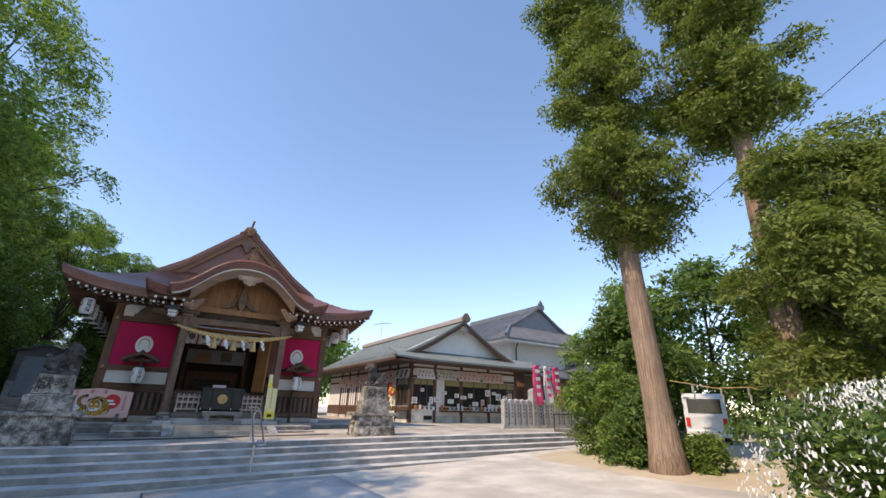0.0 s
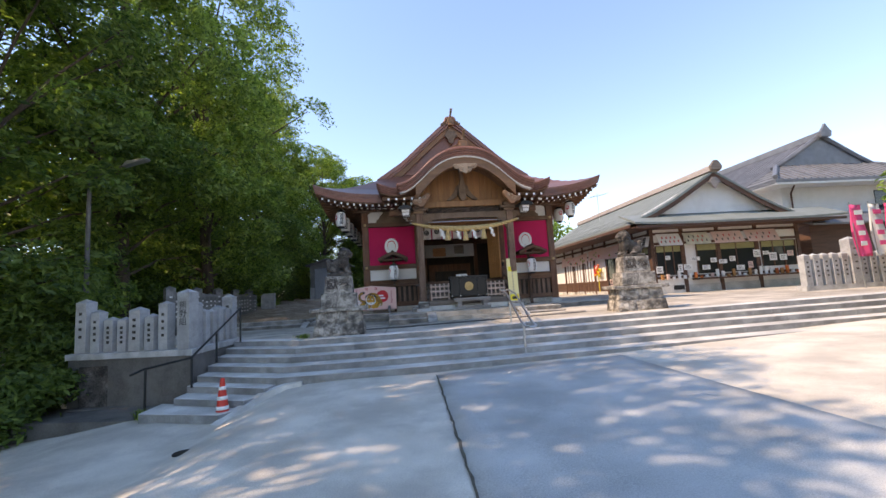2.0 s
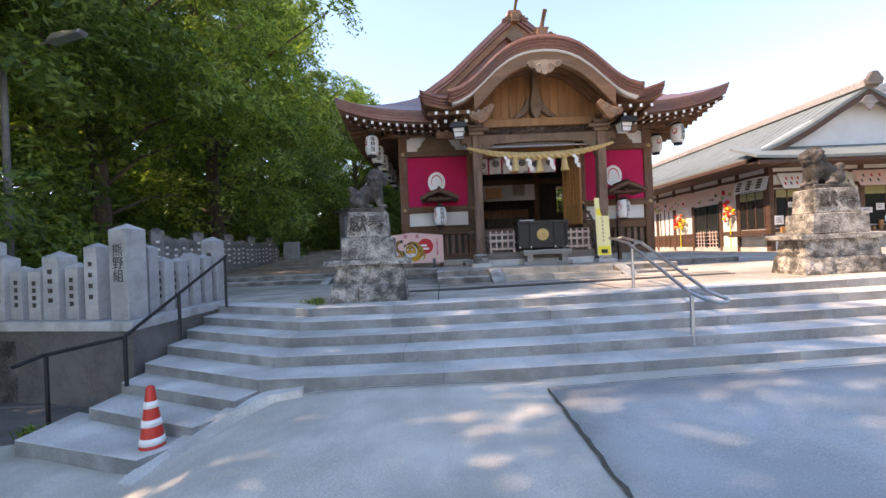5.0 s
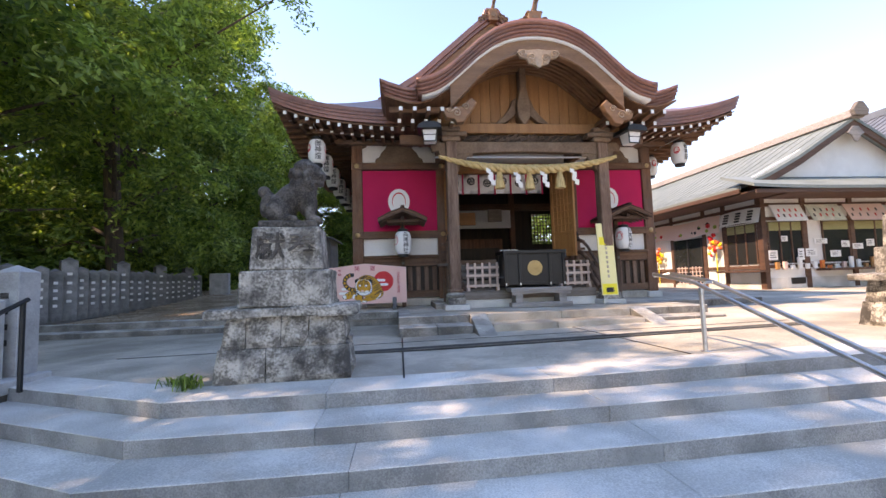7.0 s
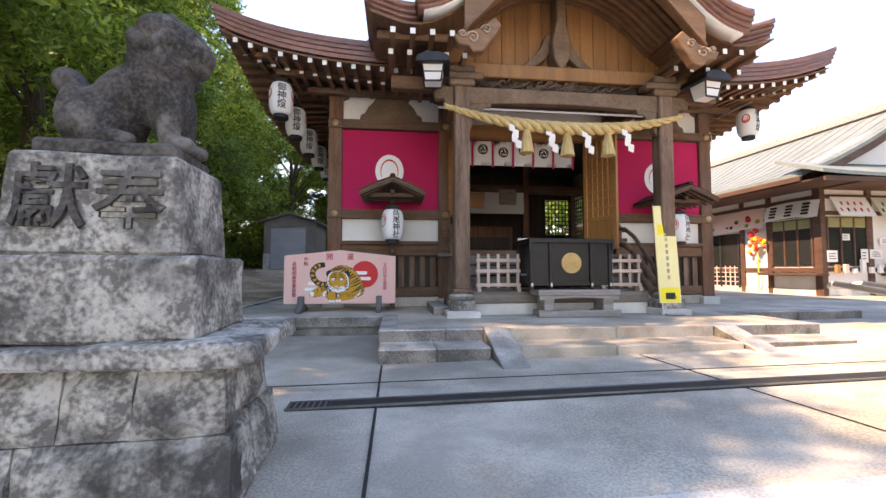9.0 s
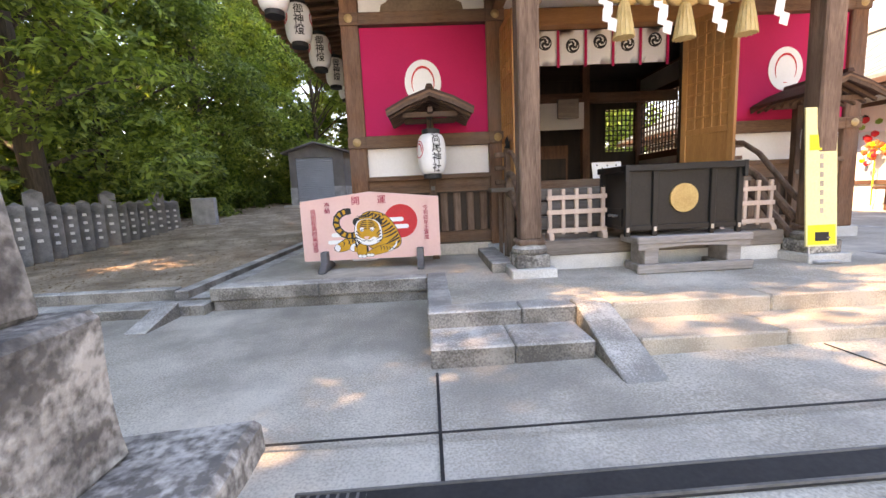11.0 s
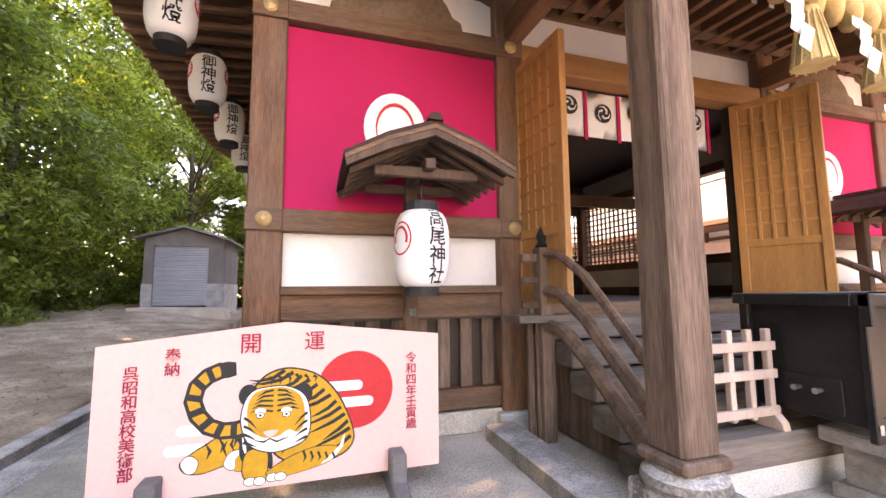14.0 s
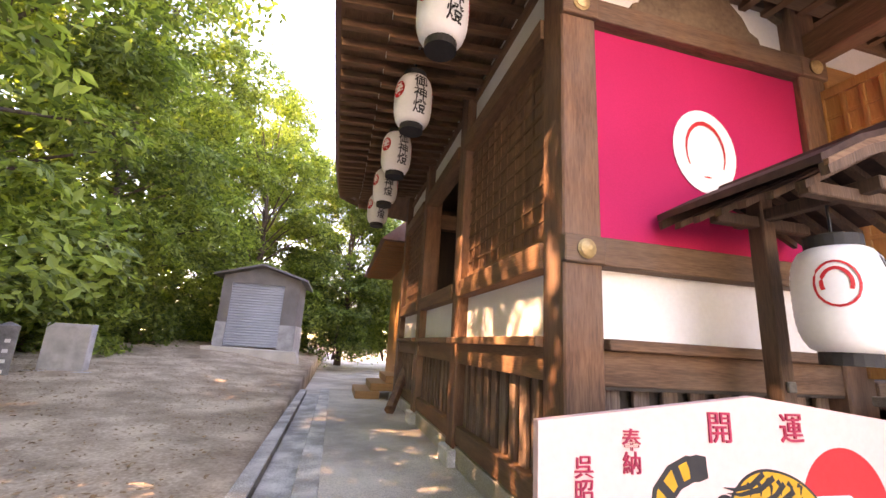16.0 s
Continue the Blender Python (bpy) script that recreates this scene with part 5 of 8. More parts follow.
part("top_rim", box(X0 - 0.02, X1 + 0.02, Y0 - 0.03, Y0 + 0.05, 2.0, 2.07, 0.006), BLACK, saisen)
part("top_rim", box(X0 - 0.02, X1 + 0.02, Y1 - 0.05, Y1 + 0.03, 2.0, 2.07, 0.006), BLACK, saisen)
for x in (X0 - 0.02, X1 - 0.05):
    part("top_rim", box(x, x + 0.07, Y0 + 0.05, Y1 - 0.05, 2.0, 2.068, 0.006), BLACK, saisen)
    part("corner_plate", box(x + (0.0 if x < 2 else 0.03), x + (0.04 if x < 2 else 0.07), Y0 - 0.034, Y0 + 0.02, 1.9, 2.074, 0.004), IRON, saisen)
for i in range(9):
    x = X0 + 0.1 + i * 0.13
    part("grille_bar", box(x, x + 0.035, Y0 + 0.05, Y1 - 0.05, 1.99, 2.03), BLACK, saisen)
part("crest", disc((X0 + X1) / 2, 1.70, 0.155, 0.155, Y0 + 0.005, 32, 0.025), GILT, saisen, "gilt round crest")
part("drawer", box(X0 + 0.028, X0 + 0.045, Y0 + 0.15, Y1 - 0.15, 1.40, 1.60, 0.004), BLACK, saisen)
for y in (16.75, 16.86):
    part("knob", tube([(X0 + 0.03, y, 1.52), (X0 - 0.03, y, 1.52)], [0.012, 0.018], 8), STEEL, saisen)
part("lower_rail", box(X0 + 0.02, X1 - 0.02, Y0 + 0.012, Y0 + 0.05, 1.36, 1.42, 0.004), BLACK, saisen)
bench = thing("offertory_bench", "grey weathered timber bench under the offertory box", "bench", pose(XC, 16.85, PLAT))
for x in (1.80, 2.72):
    part("leg", box(x, x + 0.16, 16.46, 16.78, PLAT + 0.08, 1.215, 0.01), BENCHWOOD, bench)
    part("foot", box(x - 0.05, x + 0.21, 16.42, 16.82, PLAT, PLAT + 0.085, 0.01), BENCHWOOD, bench)
apron = [(1.72, 1.215), (2.96, 1.215), (2.96, 1.15), (2.86, 1.15), (2.72, 1.17), (2.34, 1.19), (1.96, 1.17), (1.82, 1.15), (1.72, 1.15)]
part("apron", prism(apron, 16.44, 16.47), BENCHWOOD, bench)
part("seat", box(1.70, 2.98, 16.42, 16.84, 1.215, 1.30, 0.012), BENCHWOOD, bench)
part("floor_bar", box(1.70, 2.98, 16.40, 16.455, PLAT, PLAT + 0.10, 0.01), BENCHWOOD, bench)


def lattice_fence():
    ob = thing("lattice_barrier", "low pale wooden lattice barrier on feet", "barrier", group="lattice barriers beside the offertory box")
    w = 0.64
    for i in range(5):
        x = i * w / 4
        part("upright", box(x - 0.022, x + 0.022, -0.02, 0.02, 0.06, 0.60, 0.005), WARMWOOD, ob)
    for z in (0.08, 0.30, 0.47):
        part("rail", box(-0.04, w + 0.04, -0.032, 0.0, z, z + 0.055, 0.005), WARMWOOD, ob)
    for x in (0.0, w):
        part("foot", prism([(-0.09, 0), (0.09, 0), (0.08, 0.05), (0.04, 0.09), (-0.04, 0.09), (-0.08, 0.05)], x - 0.03, x + 0.03, "x", 0.006), WARMWOOD, ob)
    return ob


WARMWOOD = surface("pale_barrier_wood", (0.50, 0.36, 0.29), (0.64, 0.49, 0.41), 2, 0.7, bump=0.2, stretch=(5, 5, 0.6), vary=0.06)
b1 = place(lattice_fence(), pose(0.92, 16.99, 1.25))
copy_thing(b1, pose(2.98, 16.99, 1.25))
card = thing("notice_card", "white notice card propped on the sill of the hall", "card", pose(2.26, 18.5, 1.98))
part("card", prism([(18.45, 1.98), (18.458, 1.98), (18.528, 2.225), (18.52, 2.225)], 2.03, 2.49, "x"), WHITE, card)
part("card_stay", prism([(18.50, 2.10), (18.60, 1.98), (18.61, 1.98), (18.515, 2.12)], 2.22, 2.30, "x"), WARMWOOD, card)
for x, z, h in ((2.10, 2.17, 0.05), (2.18, 2.12, 0.09), (2.26, 2.16, 0.04), (2.33, 2.10, 0.07), (2.40, 2.16, 0.06), (2.23, 2.04, 0.03)):
    y = 18.45 + (z - 1.98) * 0.286
    part("mark", prism([(y - 0.004, z), (y, z), (y + h * 0.286, z + h * 0.6), (y + h * 0.286 - 0.004, z + h * 0.6)], x, x + 0.022, "x"), INK, card)

# tall yellow notice leaning on the pillar
notice = thing("notice_board", "tall pale-yellow notice board on a stand beside the pillar", "sign", pose(3.86, 16.5, PLAT))
part("board", prism([(16.56, 1.08), (16.58, 1.08), (16.70, 2.62), (16.68, 2.62)], 3.70, 4.06, "x"), surface("pale_yellow_board", (0.80, 0.70, 0.32), (0.86, 0.78, 0.42), 2, 0.6, bump=0.03), notice)
part("foot_band", prism([(16.556, 1.10), (16.561, 1.10), (16.578, 1.32), (16.573, 1.32)], 3.72, 4.04, "x"), YELLOW, notice)
part("foot_band", prism([(16.640, 2.15), (16.645, 2.15), (16.659, 2.32), (16.654, 2.32)], 3.74, 3.88, "x"), YELLOW, notice)
for i in range(7):
    z = 1.45 + i * 0.10
    y = 16.556 + (z - 1.08) * 0.078
    part("text_bar", prism([(y, z), (y + 0.004, z), (y + 0.008, z + 0.06), (y + 0.004, z + 0.06)], 3.86, 3.90, "x"), SUNTONE, notice)
part("text_bar", prism([(16.556, 1.14), (16.559, 1.14), (16.567, 1.24), (16.564, 1.24)], 3.80, 3.96, "x"), INK, notice)
part("stand_foot", box(3.74, 4.02, 16.44, 16.74, PLAT, PLAT + 0.03, 0.006), STEEL, notice)
for x in (3.76, 3.98):
    part("stand_leg", tube([(x, 16.58, PLAT), (x, 16.60, 1.3)], 0.012, 6), STEEL, notice)

CRIMSON = surface("crimson_brush_paint", (0.42, 0.012, 0.05), (0.50, 0.02, 0.065), 3, 0.6, bump=0.03)
# painted votive board on two feet
board = thing("votive_board", "pink peaked votive board with a painting on grey feet", "votive board", pose(-1.3, 17.7, PLAT))
BX0, BX1, BY = -2.22, -0.385, 17.66
BZ0, BZ1, BZP = 1.03, 1.83, 1.93
part("panel", prism([(BX0, BZ0), (BX1, BZ0), (BX1, BZ1), ((BX0 + BX1) / 2, BZP), (BX0, BZ1)], BY, BY + 0.035), PINK, board)
W = BX1 - BX0
H = BZ1 - BZ0


def bp(u, v):
    return (BX0 + u * W, BZ0 + v * H)


lay = [0]


def paint(pts, mat, label="", smooth_n=0):
    lay[0] += 1
    y = BY - 0.00006 * lay[0] - 0.001
    if smooth_n:
        q = []
        for i in range(len(pts)):
            p0, p1, p2, p3 = (Vector(pts[(i + k - 1) % len(pts)]) for k in range(4))
            for s in range(smooth_n):
                t = s / smooth_n
                q.append(tuple(0.5 * ((2 * p1) + (p2 - p0) * t + (2 * p0 - 5 * p1 + 4 * p2 - p3) * t * t + (3 * p1 - p0 - 3 * p2 + p3) * t ** 3)))
        pts = q
    return part("painted_shape", prism([bp(u, v) for u, v in pts], y, BY - 0.0005), mat, board, label)


def oval(u, v, ru, rv, n=28):
    return [(u + ru * math.cos(2 * math.pi * i / n), v + rv * math.sin(2 * math.pi * i / n)) for i in range(n)]


def pill(u, v, ru, rv):
    """A rounded bar of cloud."""
    ends = [(math.cos(t), math.sin(t)) for t in steps_of(-math.pi / 2, math.pi / 2, 8)]
    return [(u + ru + rv * H / W * c, v + rv * q) for c, q in ends] + [(u - ru - rv * H / W * c, v - rv * q) for c, q in ends]


def stroke(pts, widths, mat):
    """A tapering brush stroke along pts; widths in metres."""
    left, right = [], []
    for i, (u, v) in enumerate(pts):
        (a, b), (c, d) = pts[max(0, i - 1)], pts[min(len(pts) - 1, i + 1)]
        n = Vector((-(d - b) * H, (c - a) * W)).normalized() * widths[i] * (0.66 if mat == INK else 0.5)
        left.append((u + n.x / W, v + n.y / H))
        right.append((u - n.x / W, v - n.y / H))
    return paint(left + right[::-1], mat)


def grown(pts, by):
    """The outline pts moved outwards from its middle, for a black contour."""
    cu, cv = sum(p[0] for p in pts) / len(pts), sum(p[1] for p in pts) / len(pts)
    return [(u + by / W * (u - cu) * W / math.hypot((u - cu) * W, (v - cv) * H), v + by / H * (v - cv) * H / math.hypot((u - cu) * W, (v - cv) * H)) for u, v in pts]


def shape(pts, mat, contour=0.008):
    if contour:
        paint(grown(pts, contour), INK, "", 6)
    paint(pts, mat, "", 6)


for u, v, ru, rv in ((0.30, 0.425, 0.075, 0.035), (0.27, 0.305, 0.075, 0.034)):
    paint(pill(u, v, ru, rv), WHITE)
paint(oval(0.718, 0.615, 0.122, 0.282, 48), SCARLET, "red sun disc")
for u, v, ru in ((0.67, 0.645, 0.055), (0.70, 0.525, 0.060)):
    paint(pill(u, v, ru, 0.036), WHITE)
# hind leg and tail
shape([(0.286, 0.318), (0.335, 0.381), (0.40, 0.411), (0.413, 0.152), (0.367, 0.135), (0.346, 0.18), (0.284, 0.146), (0.241, 0.157), (0.225, 0.217), (0.25, 0.271)], AMBER)
for i in range(3):
    stroke([(0.285 + 0.035 * i, 0.34 + 0.03 * i), (0.30 + 0.035 * i, 0.28 + 0.03 * i), (0.292 + 0.035 * i, 0.23 + 0.03 * i)], [0.002, 0.014, 0.002], INK)
    stroke([(0.385 - 0.02 * i, 0.40 - 0.03 * i), (0.375 - 0.02 * i, 0.33 - 0.02 * i), (0.385 - 0.02 * i, 0.29 - 0.03 * i)], [0.002, 0.012, 0.002], INK)
shape([(0.225, 0.217), (0.244, 0.262), (0.268, 0.227), (0.262, 0.159), (0.241, 0.154)], WHITE, 0.004)
shape([(0.338, 0.19), (0.357, 0.26), (0.395, 0.262), (0.37, 0.22), (0.366, 0.150), (0.350, 0.150)], WHITE, 0.004)
tail = [(0.41, 0.434), (0.37, 0.405), (0.33, 0.405), (0.292, 0.442), (0.263, 0.52), (0.249, 0.615), (0.258, 0.71), (0.285, 0.775), (0.32, 0.808), (0.362, 0.815)]
stroke(tail, [0.07] * 9 + [0.045], INK)
stroke(tail[:-1], [0.056] * 9, AMBER)
for i in range(9):
    (a, b), (c, d) = tail[i], tail[i + 1]
    e = 1.0 if i == 8 else 0.45
    stroke([(a, b), (a + (c - a) * e * 0.5, b + (d - b) * e * 0.5), (a + (c - a) * e, b + (d - b) * e)], [0.062, 0.068, 0.054], INK)
# back and flank, striped from the spine
shape([(0.416, 0.614), (0.439, 0.735), (0.49, 0.79), (0.549, 0.78), (0.607, 0.72), (0.656, 0.601), (0.69, 0.451), (0.712, 0.291), (0.694, 0.195), (0.645, 0.142), (0.584, 0.116), (0.524, 0.151), (0.465, 0.269)], AMBER, 0.010)
for i in range(13):
    f = i / 12
    u, v = 0.50 + 0.205 * math.sin(f * 1.5), 0.785 - 0.50 * f ** 1.35
    l = 0.075 + 0.02 * math.sin(i * 2.4)
    stroke([(u, v), (u - l * 0.45, v - 0.05), (u - l, v - 0.065 - 0.035 * f), (u - l * 1.35, v - 0.055 - 0.08 * f)], [0.017, 0.016, 0.010, 0.002], INK)
    if i % 2 and i > 2:
        stroke([(u - l * 1.5, v - 0.03), (u - l * 1.9, v - 0.07), (u - l * 2.2, v - 0.13)], [0.002, 0.012, 0.002], INK)
for i in range(6):
    u = 0.455 + 0.026 * i
    stroke([(u, 0.765 - 0.01 * abs(i - 2)), (u + 0.010, 0.725), (u + 0.006, 0.69)], [0.014, 0.010, 0.002], INK)
# breast, fore legs and paws
shape([(0.381, 0.356), (0.397, 0.385), (0.43, 0.281), (0.466, 0.249), (0.47, 0.12), (0.438, 0.176), (0.40, 0.237), (0.392, 0.175), (0.378, 0.244)], INK, 0)
stroke([(0.386, 0.35), (0.392, 0.28), (0.398, 0.22)], [0.004, 0.018, 0.004], WHITE)
shape([(0.400, 0.247), (0.452, 0.252), (0.457, 0.106), (0.449, 0.05), (0.404, 0.065), (0.389, 0.127)], AMBER, 0.006)
shape([(0.462, 0.111), (0.524, 0.185), (0.597, 0.232), (0.667, 0.214), (0.645, 0.132), (0.584, 0.091), (0.512, 0.061), (0.484, 0.044), (0.458, 0.079)], AMBER, 0.006)
stroke([(0.685, 0.30), (0.675, 0.22), (0.645, 0.15), (0.615, 0.115)], [0.004, 0.022, 0.028, 0.004], WHITE)
for u, v in ((0.41, 0.052), (0.437, 0.048), (0.472, 0.062), (0.495, 0.062)):
    shape(oval(u, v, 0.016, 0.026, 10), WHITE, 0.004)
for i in range(5):
    stroke([(0.56 + 0.022 * i, 0.215 - 0.008 * i), (0.567 + 0.022 * i, 0.17 - 0.006 * i), (0.56 + 0.022 * i, 0.135)], [0.010, 0.010, 0.002], INK)
# head: white ruff, amber mask, ears, marks
for u, v, e in ((0.399, 0.63, -1), (0.556, 0.615, 1)):
    shape(oval(u, v, 0.028, 0.072, 14), INK, 0)
    paint(oval(u + 0.008 * e * -1, v - 0.02, 0.012, 0.035, 10), WHITE)
shape([(0.385, 0.55), (0.409, 0.648), (0.457, 0.674), (0.514, 0.666), (0.563, 0.589), (0.578, 0.428), (0.568, 0.309), (0.523, 0.252), (0.465, 0.235), (0.409, 0.29), (0.383, 0.421)], WHITE, 0.007)
paint([(0.397, 0.556), (0.416, 0.64), (0.457, 0.668), (0.512, 0.660), (0.553, 0.582), (0.562, 0.431), (0.545, 0.352), (0.515, 0.372), (0.484, 0.335), (0.443, 0.335), (0.418, 0.375), (0.400, 0.42)], AMBER, "", 6)
for i in range(5):
    for e in (-1, 1):
        stroke([(0.475 + e * 0.006, 0.652 - 0.036 * i), (0.475 + e * (0.028 + 0.006 * i), 0.645 - 0.030 * i), (0.475 + e * (0.05 + 0.005 * i), 0.615 - 0.026 * i)], [0.008, 0.010, 0.002], INK)
for e, u in ((-1, 0.388), (1, 0.570)):
    for i in range(4):
        stroke([(u, 0.48 - 0.055 * i), (u - e * 0.018, 0.45 - 0.05 * i), (u - e * 0.036, 0.40 - 0.04 * i)], [0.012, 0.009, 0.002], INK)
for u, v in ((0.433, 0.488), (0.508, 0.482)):
    paint(oval(u, v + 0.028, 0.016, 0.020, 14), WHITE)
    shape(oval(u, v, 0.010, 0.017, 12), WHITE, 0.004)
    paint(oval(u, v, 0.004, 0.009, 10), INK)
paint([(0.444, 0.375), (0.484, 0.378), (0.474, 0.345), (0.459, 0.335)], PINK, "", 4)
stroke([(0.422, 0.32), (0.445, 0.305), (0.462, 0.325), (0.482, 0.30), (0.515, 0.325)], [0.003, 0.008, 0.006, 0.008, 0.003], INK)
for words, u, v, size, up in (("開", 0.40, 0.975, 0.12, False), ("運", 0.587, 0.975, 0.12, False), ("奉納", 0.192, 0.875, 0.078, True), ("呉昭和高校美術部", 0.090, 0.50, 0.076, True), ("令和四年壬寅歳", 0.903, 0.57, 0.070, True)):
    x, z = bp(u, v)
    part("lettering", shift(text_bm(words, size, up, 0.003, size * 0.004), x, BY - 0.004, z), CRIMSON, board, "red brush lettering")
for x in (-1.93, -0.66):
    part("foot", prism([(17.36, PLAT), (17.98, PLAT), (17.98, 0.95), (17.82, 1.0), (17.80, 1.16), (17.54, 1.16), (17.52, 1.02), (17.36, 0.95)], x - 0.045, x + 0.045, "x", 0.01), surface("dark_grey_painted_wood", (0.09, 0.09, 0.095), (0.15, 0.15, 0.155), 4, 0.7), board)
    part("back_stay", tube([(x, 17.95, 0.93), (x, 17.72, 1.6)], 0.022, 5), GREYWOOD, board)

# floodlights under the porch eaves
flood = thing("eave_lamp", "square black lamp with white glass sides under the porch eaves", "lamp", group="lamps under the porch eaves")
part("hood", prism([(-0.25, 0.10), (0.25, 0.10), (0.22, 0.19), (0.10, 0.24), (-0.10, 0.24), (-0.22, 0.19)], -0.25, 0.25, bevel=0.01), IRON, flood)
glass = bmesh.new()
lower = [glass.verts.new((sx * 0.115, sy * 0.115, -0.12)) for sx, sy in ((-1, -1), (1, -1), (1, 1), (-1, 1))]
upper = [glass.verts.new((sx * 0.15, sy * 0.15, 0.10)) for sx, sy in ((-1, -1), (1, -1), (1, 1), (-1, 1))]
for k in range(4):
    glass.faces.new((lower[k], lower[(k + 1) % 4], upper[(k + 1) % 4], upper[k]))
glass.faces.new(lower[::-1])
part("glass_body", glass, WHITECLOTH, flood, "white glass sides")
for sx, sy in ((-1, -1), (1, -1), (1, 1), (-1, 1)):
    part("frame_bar", tube([(sx * 0.116, sy * 0.116, -0.125), (sx * 0.152, sy * 0.152, 0.10)], 0.012, 5), IRON, flood)
for sx in (-1, 1):
    part("frame_bar", box(-0.12, 0.12, sx * 0.12 - 0.012, sx * 0.12 + 0.012, -0.135, -0.115), IRON, flood)
    part("frame_bar", box(-0.14, 0.14, sx * 0.138 - 0.008, sx * 0.138 + 0.008, -0.005, 0.008), IRON, flood)
part("stem", tube([(0, 0, 0.22), (0, 0, 0.62)], 0.022, 6), IRON, flood)
place(flood, pose(0.14, 16.4, 4.42, 0, 0, -6))
copy_thing(flood, pose(2 * XC - 0.11, 16.4, 4.40, 0, 0, 8))

# ---- guardian lions on their pedestals ----


def rough_block(a, b, y0, y1, z0, z1, rr):
    """A split-faced block between x = a and x = b whose front, at y0, bulges and is chipped."""
    bm = bmesh.new()
    nx, nz = max(3, int((b - a) / 0.07)), max(3, int((z1 - z0) / 0.06))
    seed = rr.uniform(0, 50)
    def at(i, k):
        u, w = i / nx, k / nz
        rim = min(u, 1 - u, w, 1 - w)
        x, z = a + (b - a) * u, z0 + (z1 - z0) * w
        y = y0 + (0.022 if rim == 0 else 0) - 0.016 * min(1, rim * 5) + 0.024 * noise.noise((x * 7, seed, z * 7)) + 0.012 * noise.noise((x * 19, seed, z * 19))
        edge = 0.010 * noise.noise((x * 9 + seed, 3, z * 9)) if rim == 0 else 0
        return (x + edge, y, z + edge * 0.6)
    front = [[bm.verts.new(at(i, k)) for k in range(nz + 1)] for i in range(nx + 1)]
    for i in range(nx):
        for k in range(nz):
            bm.faces.new((front[i][k], front[i + 1][k], front[i + 1][k + 1], front[i][k + 1]))
    rim = [front[i][0] for i in range(nx + 1)] + [front[nx][k] for k in range(1, nz + 1)] + [front[i][nz] for i in range(nx - 1, -1, -1)] + [front[0][k] for k in range(nz - 1, 0, -1)]
    back = [bm.verts.new((v.co.x, y1, v.co.z)) for v in rim]
    for i in range(len(rim)):
        j = (i + 1) % len(rim)
        bm.faces.new((rim[j], rim[i], back[i], back[j]))
    bm.faces.new(back)
    bmesh.ops.recalc_face_normals(bm, faces=bm.faces[:])
    return bm


def worn_block(x, y, z0, z1, taper=1.0, chip=0.012, seed=0):
    """A dressed block with softened, chipped arrises; x and y are its half sizes."""
    bm = box(-x, x, -y, y, z0, z1, 0.016, None, taper)
    bmesh.ops.subdivide_edges(bm, edges=[e for e in bm.edges if e.calc_length() > 0.1], cuts=7, use_grid_fill=True)
    for v in bm.verts:
        v.co += Vector(noise.noise_vector(v.co * 5 + Vector((seed, 0, 0)))) * chip + Vector(noise.noise_vector(v.co * 17)) * chip * 0.4
    return bm


def pedestal(words):
    ob = thing("lion_pedestal", "tall lichened granite pedestal of stacked blocks with carved characters", "pedestal", group="pedestals of the guardian lions")
    rr = random.Random(4)
    # two courses of split-faced blocks that lean inwards, a chipped slab, two dressed blocks
    for side in range(4):
        wide, deep = (0.62, 0.43) if side % 2 == 0 else (0.43, 0.62)
        for course, (z0, z1) in enumerate(((0, 0.315), (0.319, 0.605))):
            w, d = wide - 0.055 * course, deep - 0.055 * course
            cuts = [-w, -w * 0.62, -w * rr.uniform(0.05, 0.15), w * rr.uniform(0.38, 0.48), w] if course else [-w, w * rr.uniform(-0.30, -0.15), w]
            if side % 2:
                cuts = [-w + 0.12, w * rr.uniform(-0.2, 0.2), w - 0.12]
            for a, b in zip(cuts, cuts[1:]):
                bm = rough_block(a + 0.004, b - 0.004, -d, -d + 0.22, z0, z1, rr)
                for v in bm.verts:
                    v.co.y += 0.16 * (v.co.z - z0) if v.co.y < -d + 0.1 else 0
                    v.co.x *= 1 - 0.14 * (v.co.z - z0) if abs(v.co.x) > w - 0.03 else 1
                part("block", bm, LICHEN, ob, m=Matrix.Rotation(side * math.pi / 2, 4, "Z"))
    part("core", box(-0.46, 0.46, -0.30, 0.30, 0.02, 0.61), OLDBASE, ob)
    part("slab", worn_block(0.69, 0.44, 0.600, 0.692, 1.0, 0.020, 3), LICHEN, ob, smooth=False)
    part("plinth_block", worn_block(0.43, 0.33, 0.69, 1.045, 0.985, 0.010, 7), LICHEN, ob)
    blk = part("inscribed_block", worn_block(0.345, 0.28, 1.043, 1.475, 0.93, 0.008, 11), LICHEN, ob)
    for ch, x in words:
        bm = text_bm(ch, 0.285, False, 0.008, 0.003)
        bmesh.ops.rotate(bm, verts=bm.verts[:], matrix=Matrix.Rotation(radians(-3.2), 3, "X"))
        part("carved_character", shift(bm, x, -0.281, 1.265), DARKSTONE, blk)
    part("base_tile", worn_block(0.28, 0.20, 1.472, 1.545, 1.0, 0.01, 5), DARKSTONE, ob)
    return ob


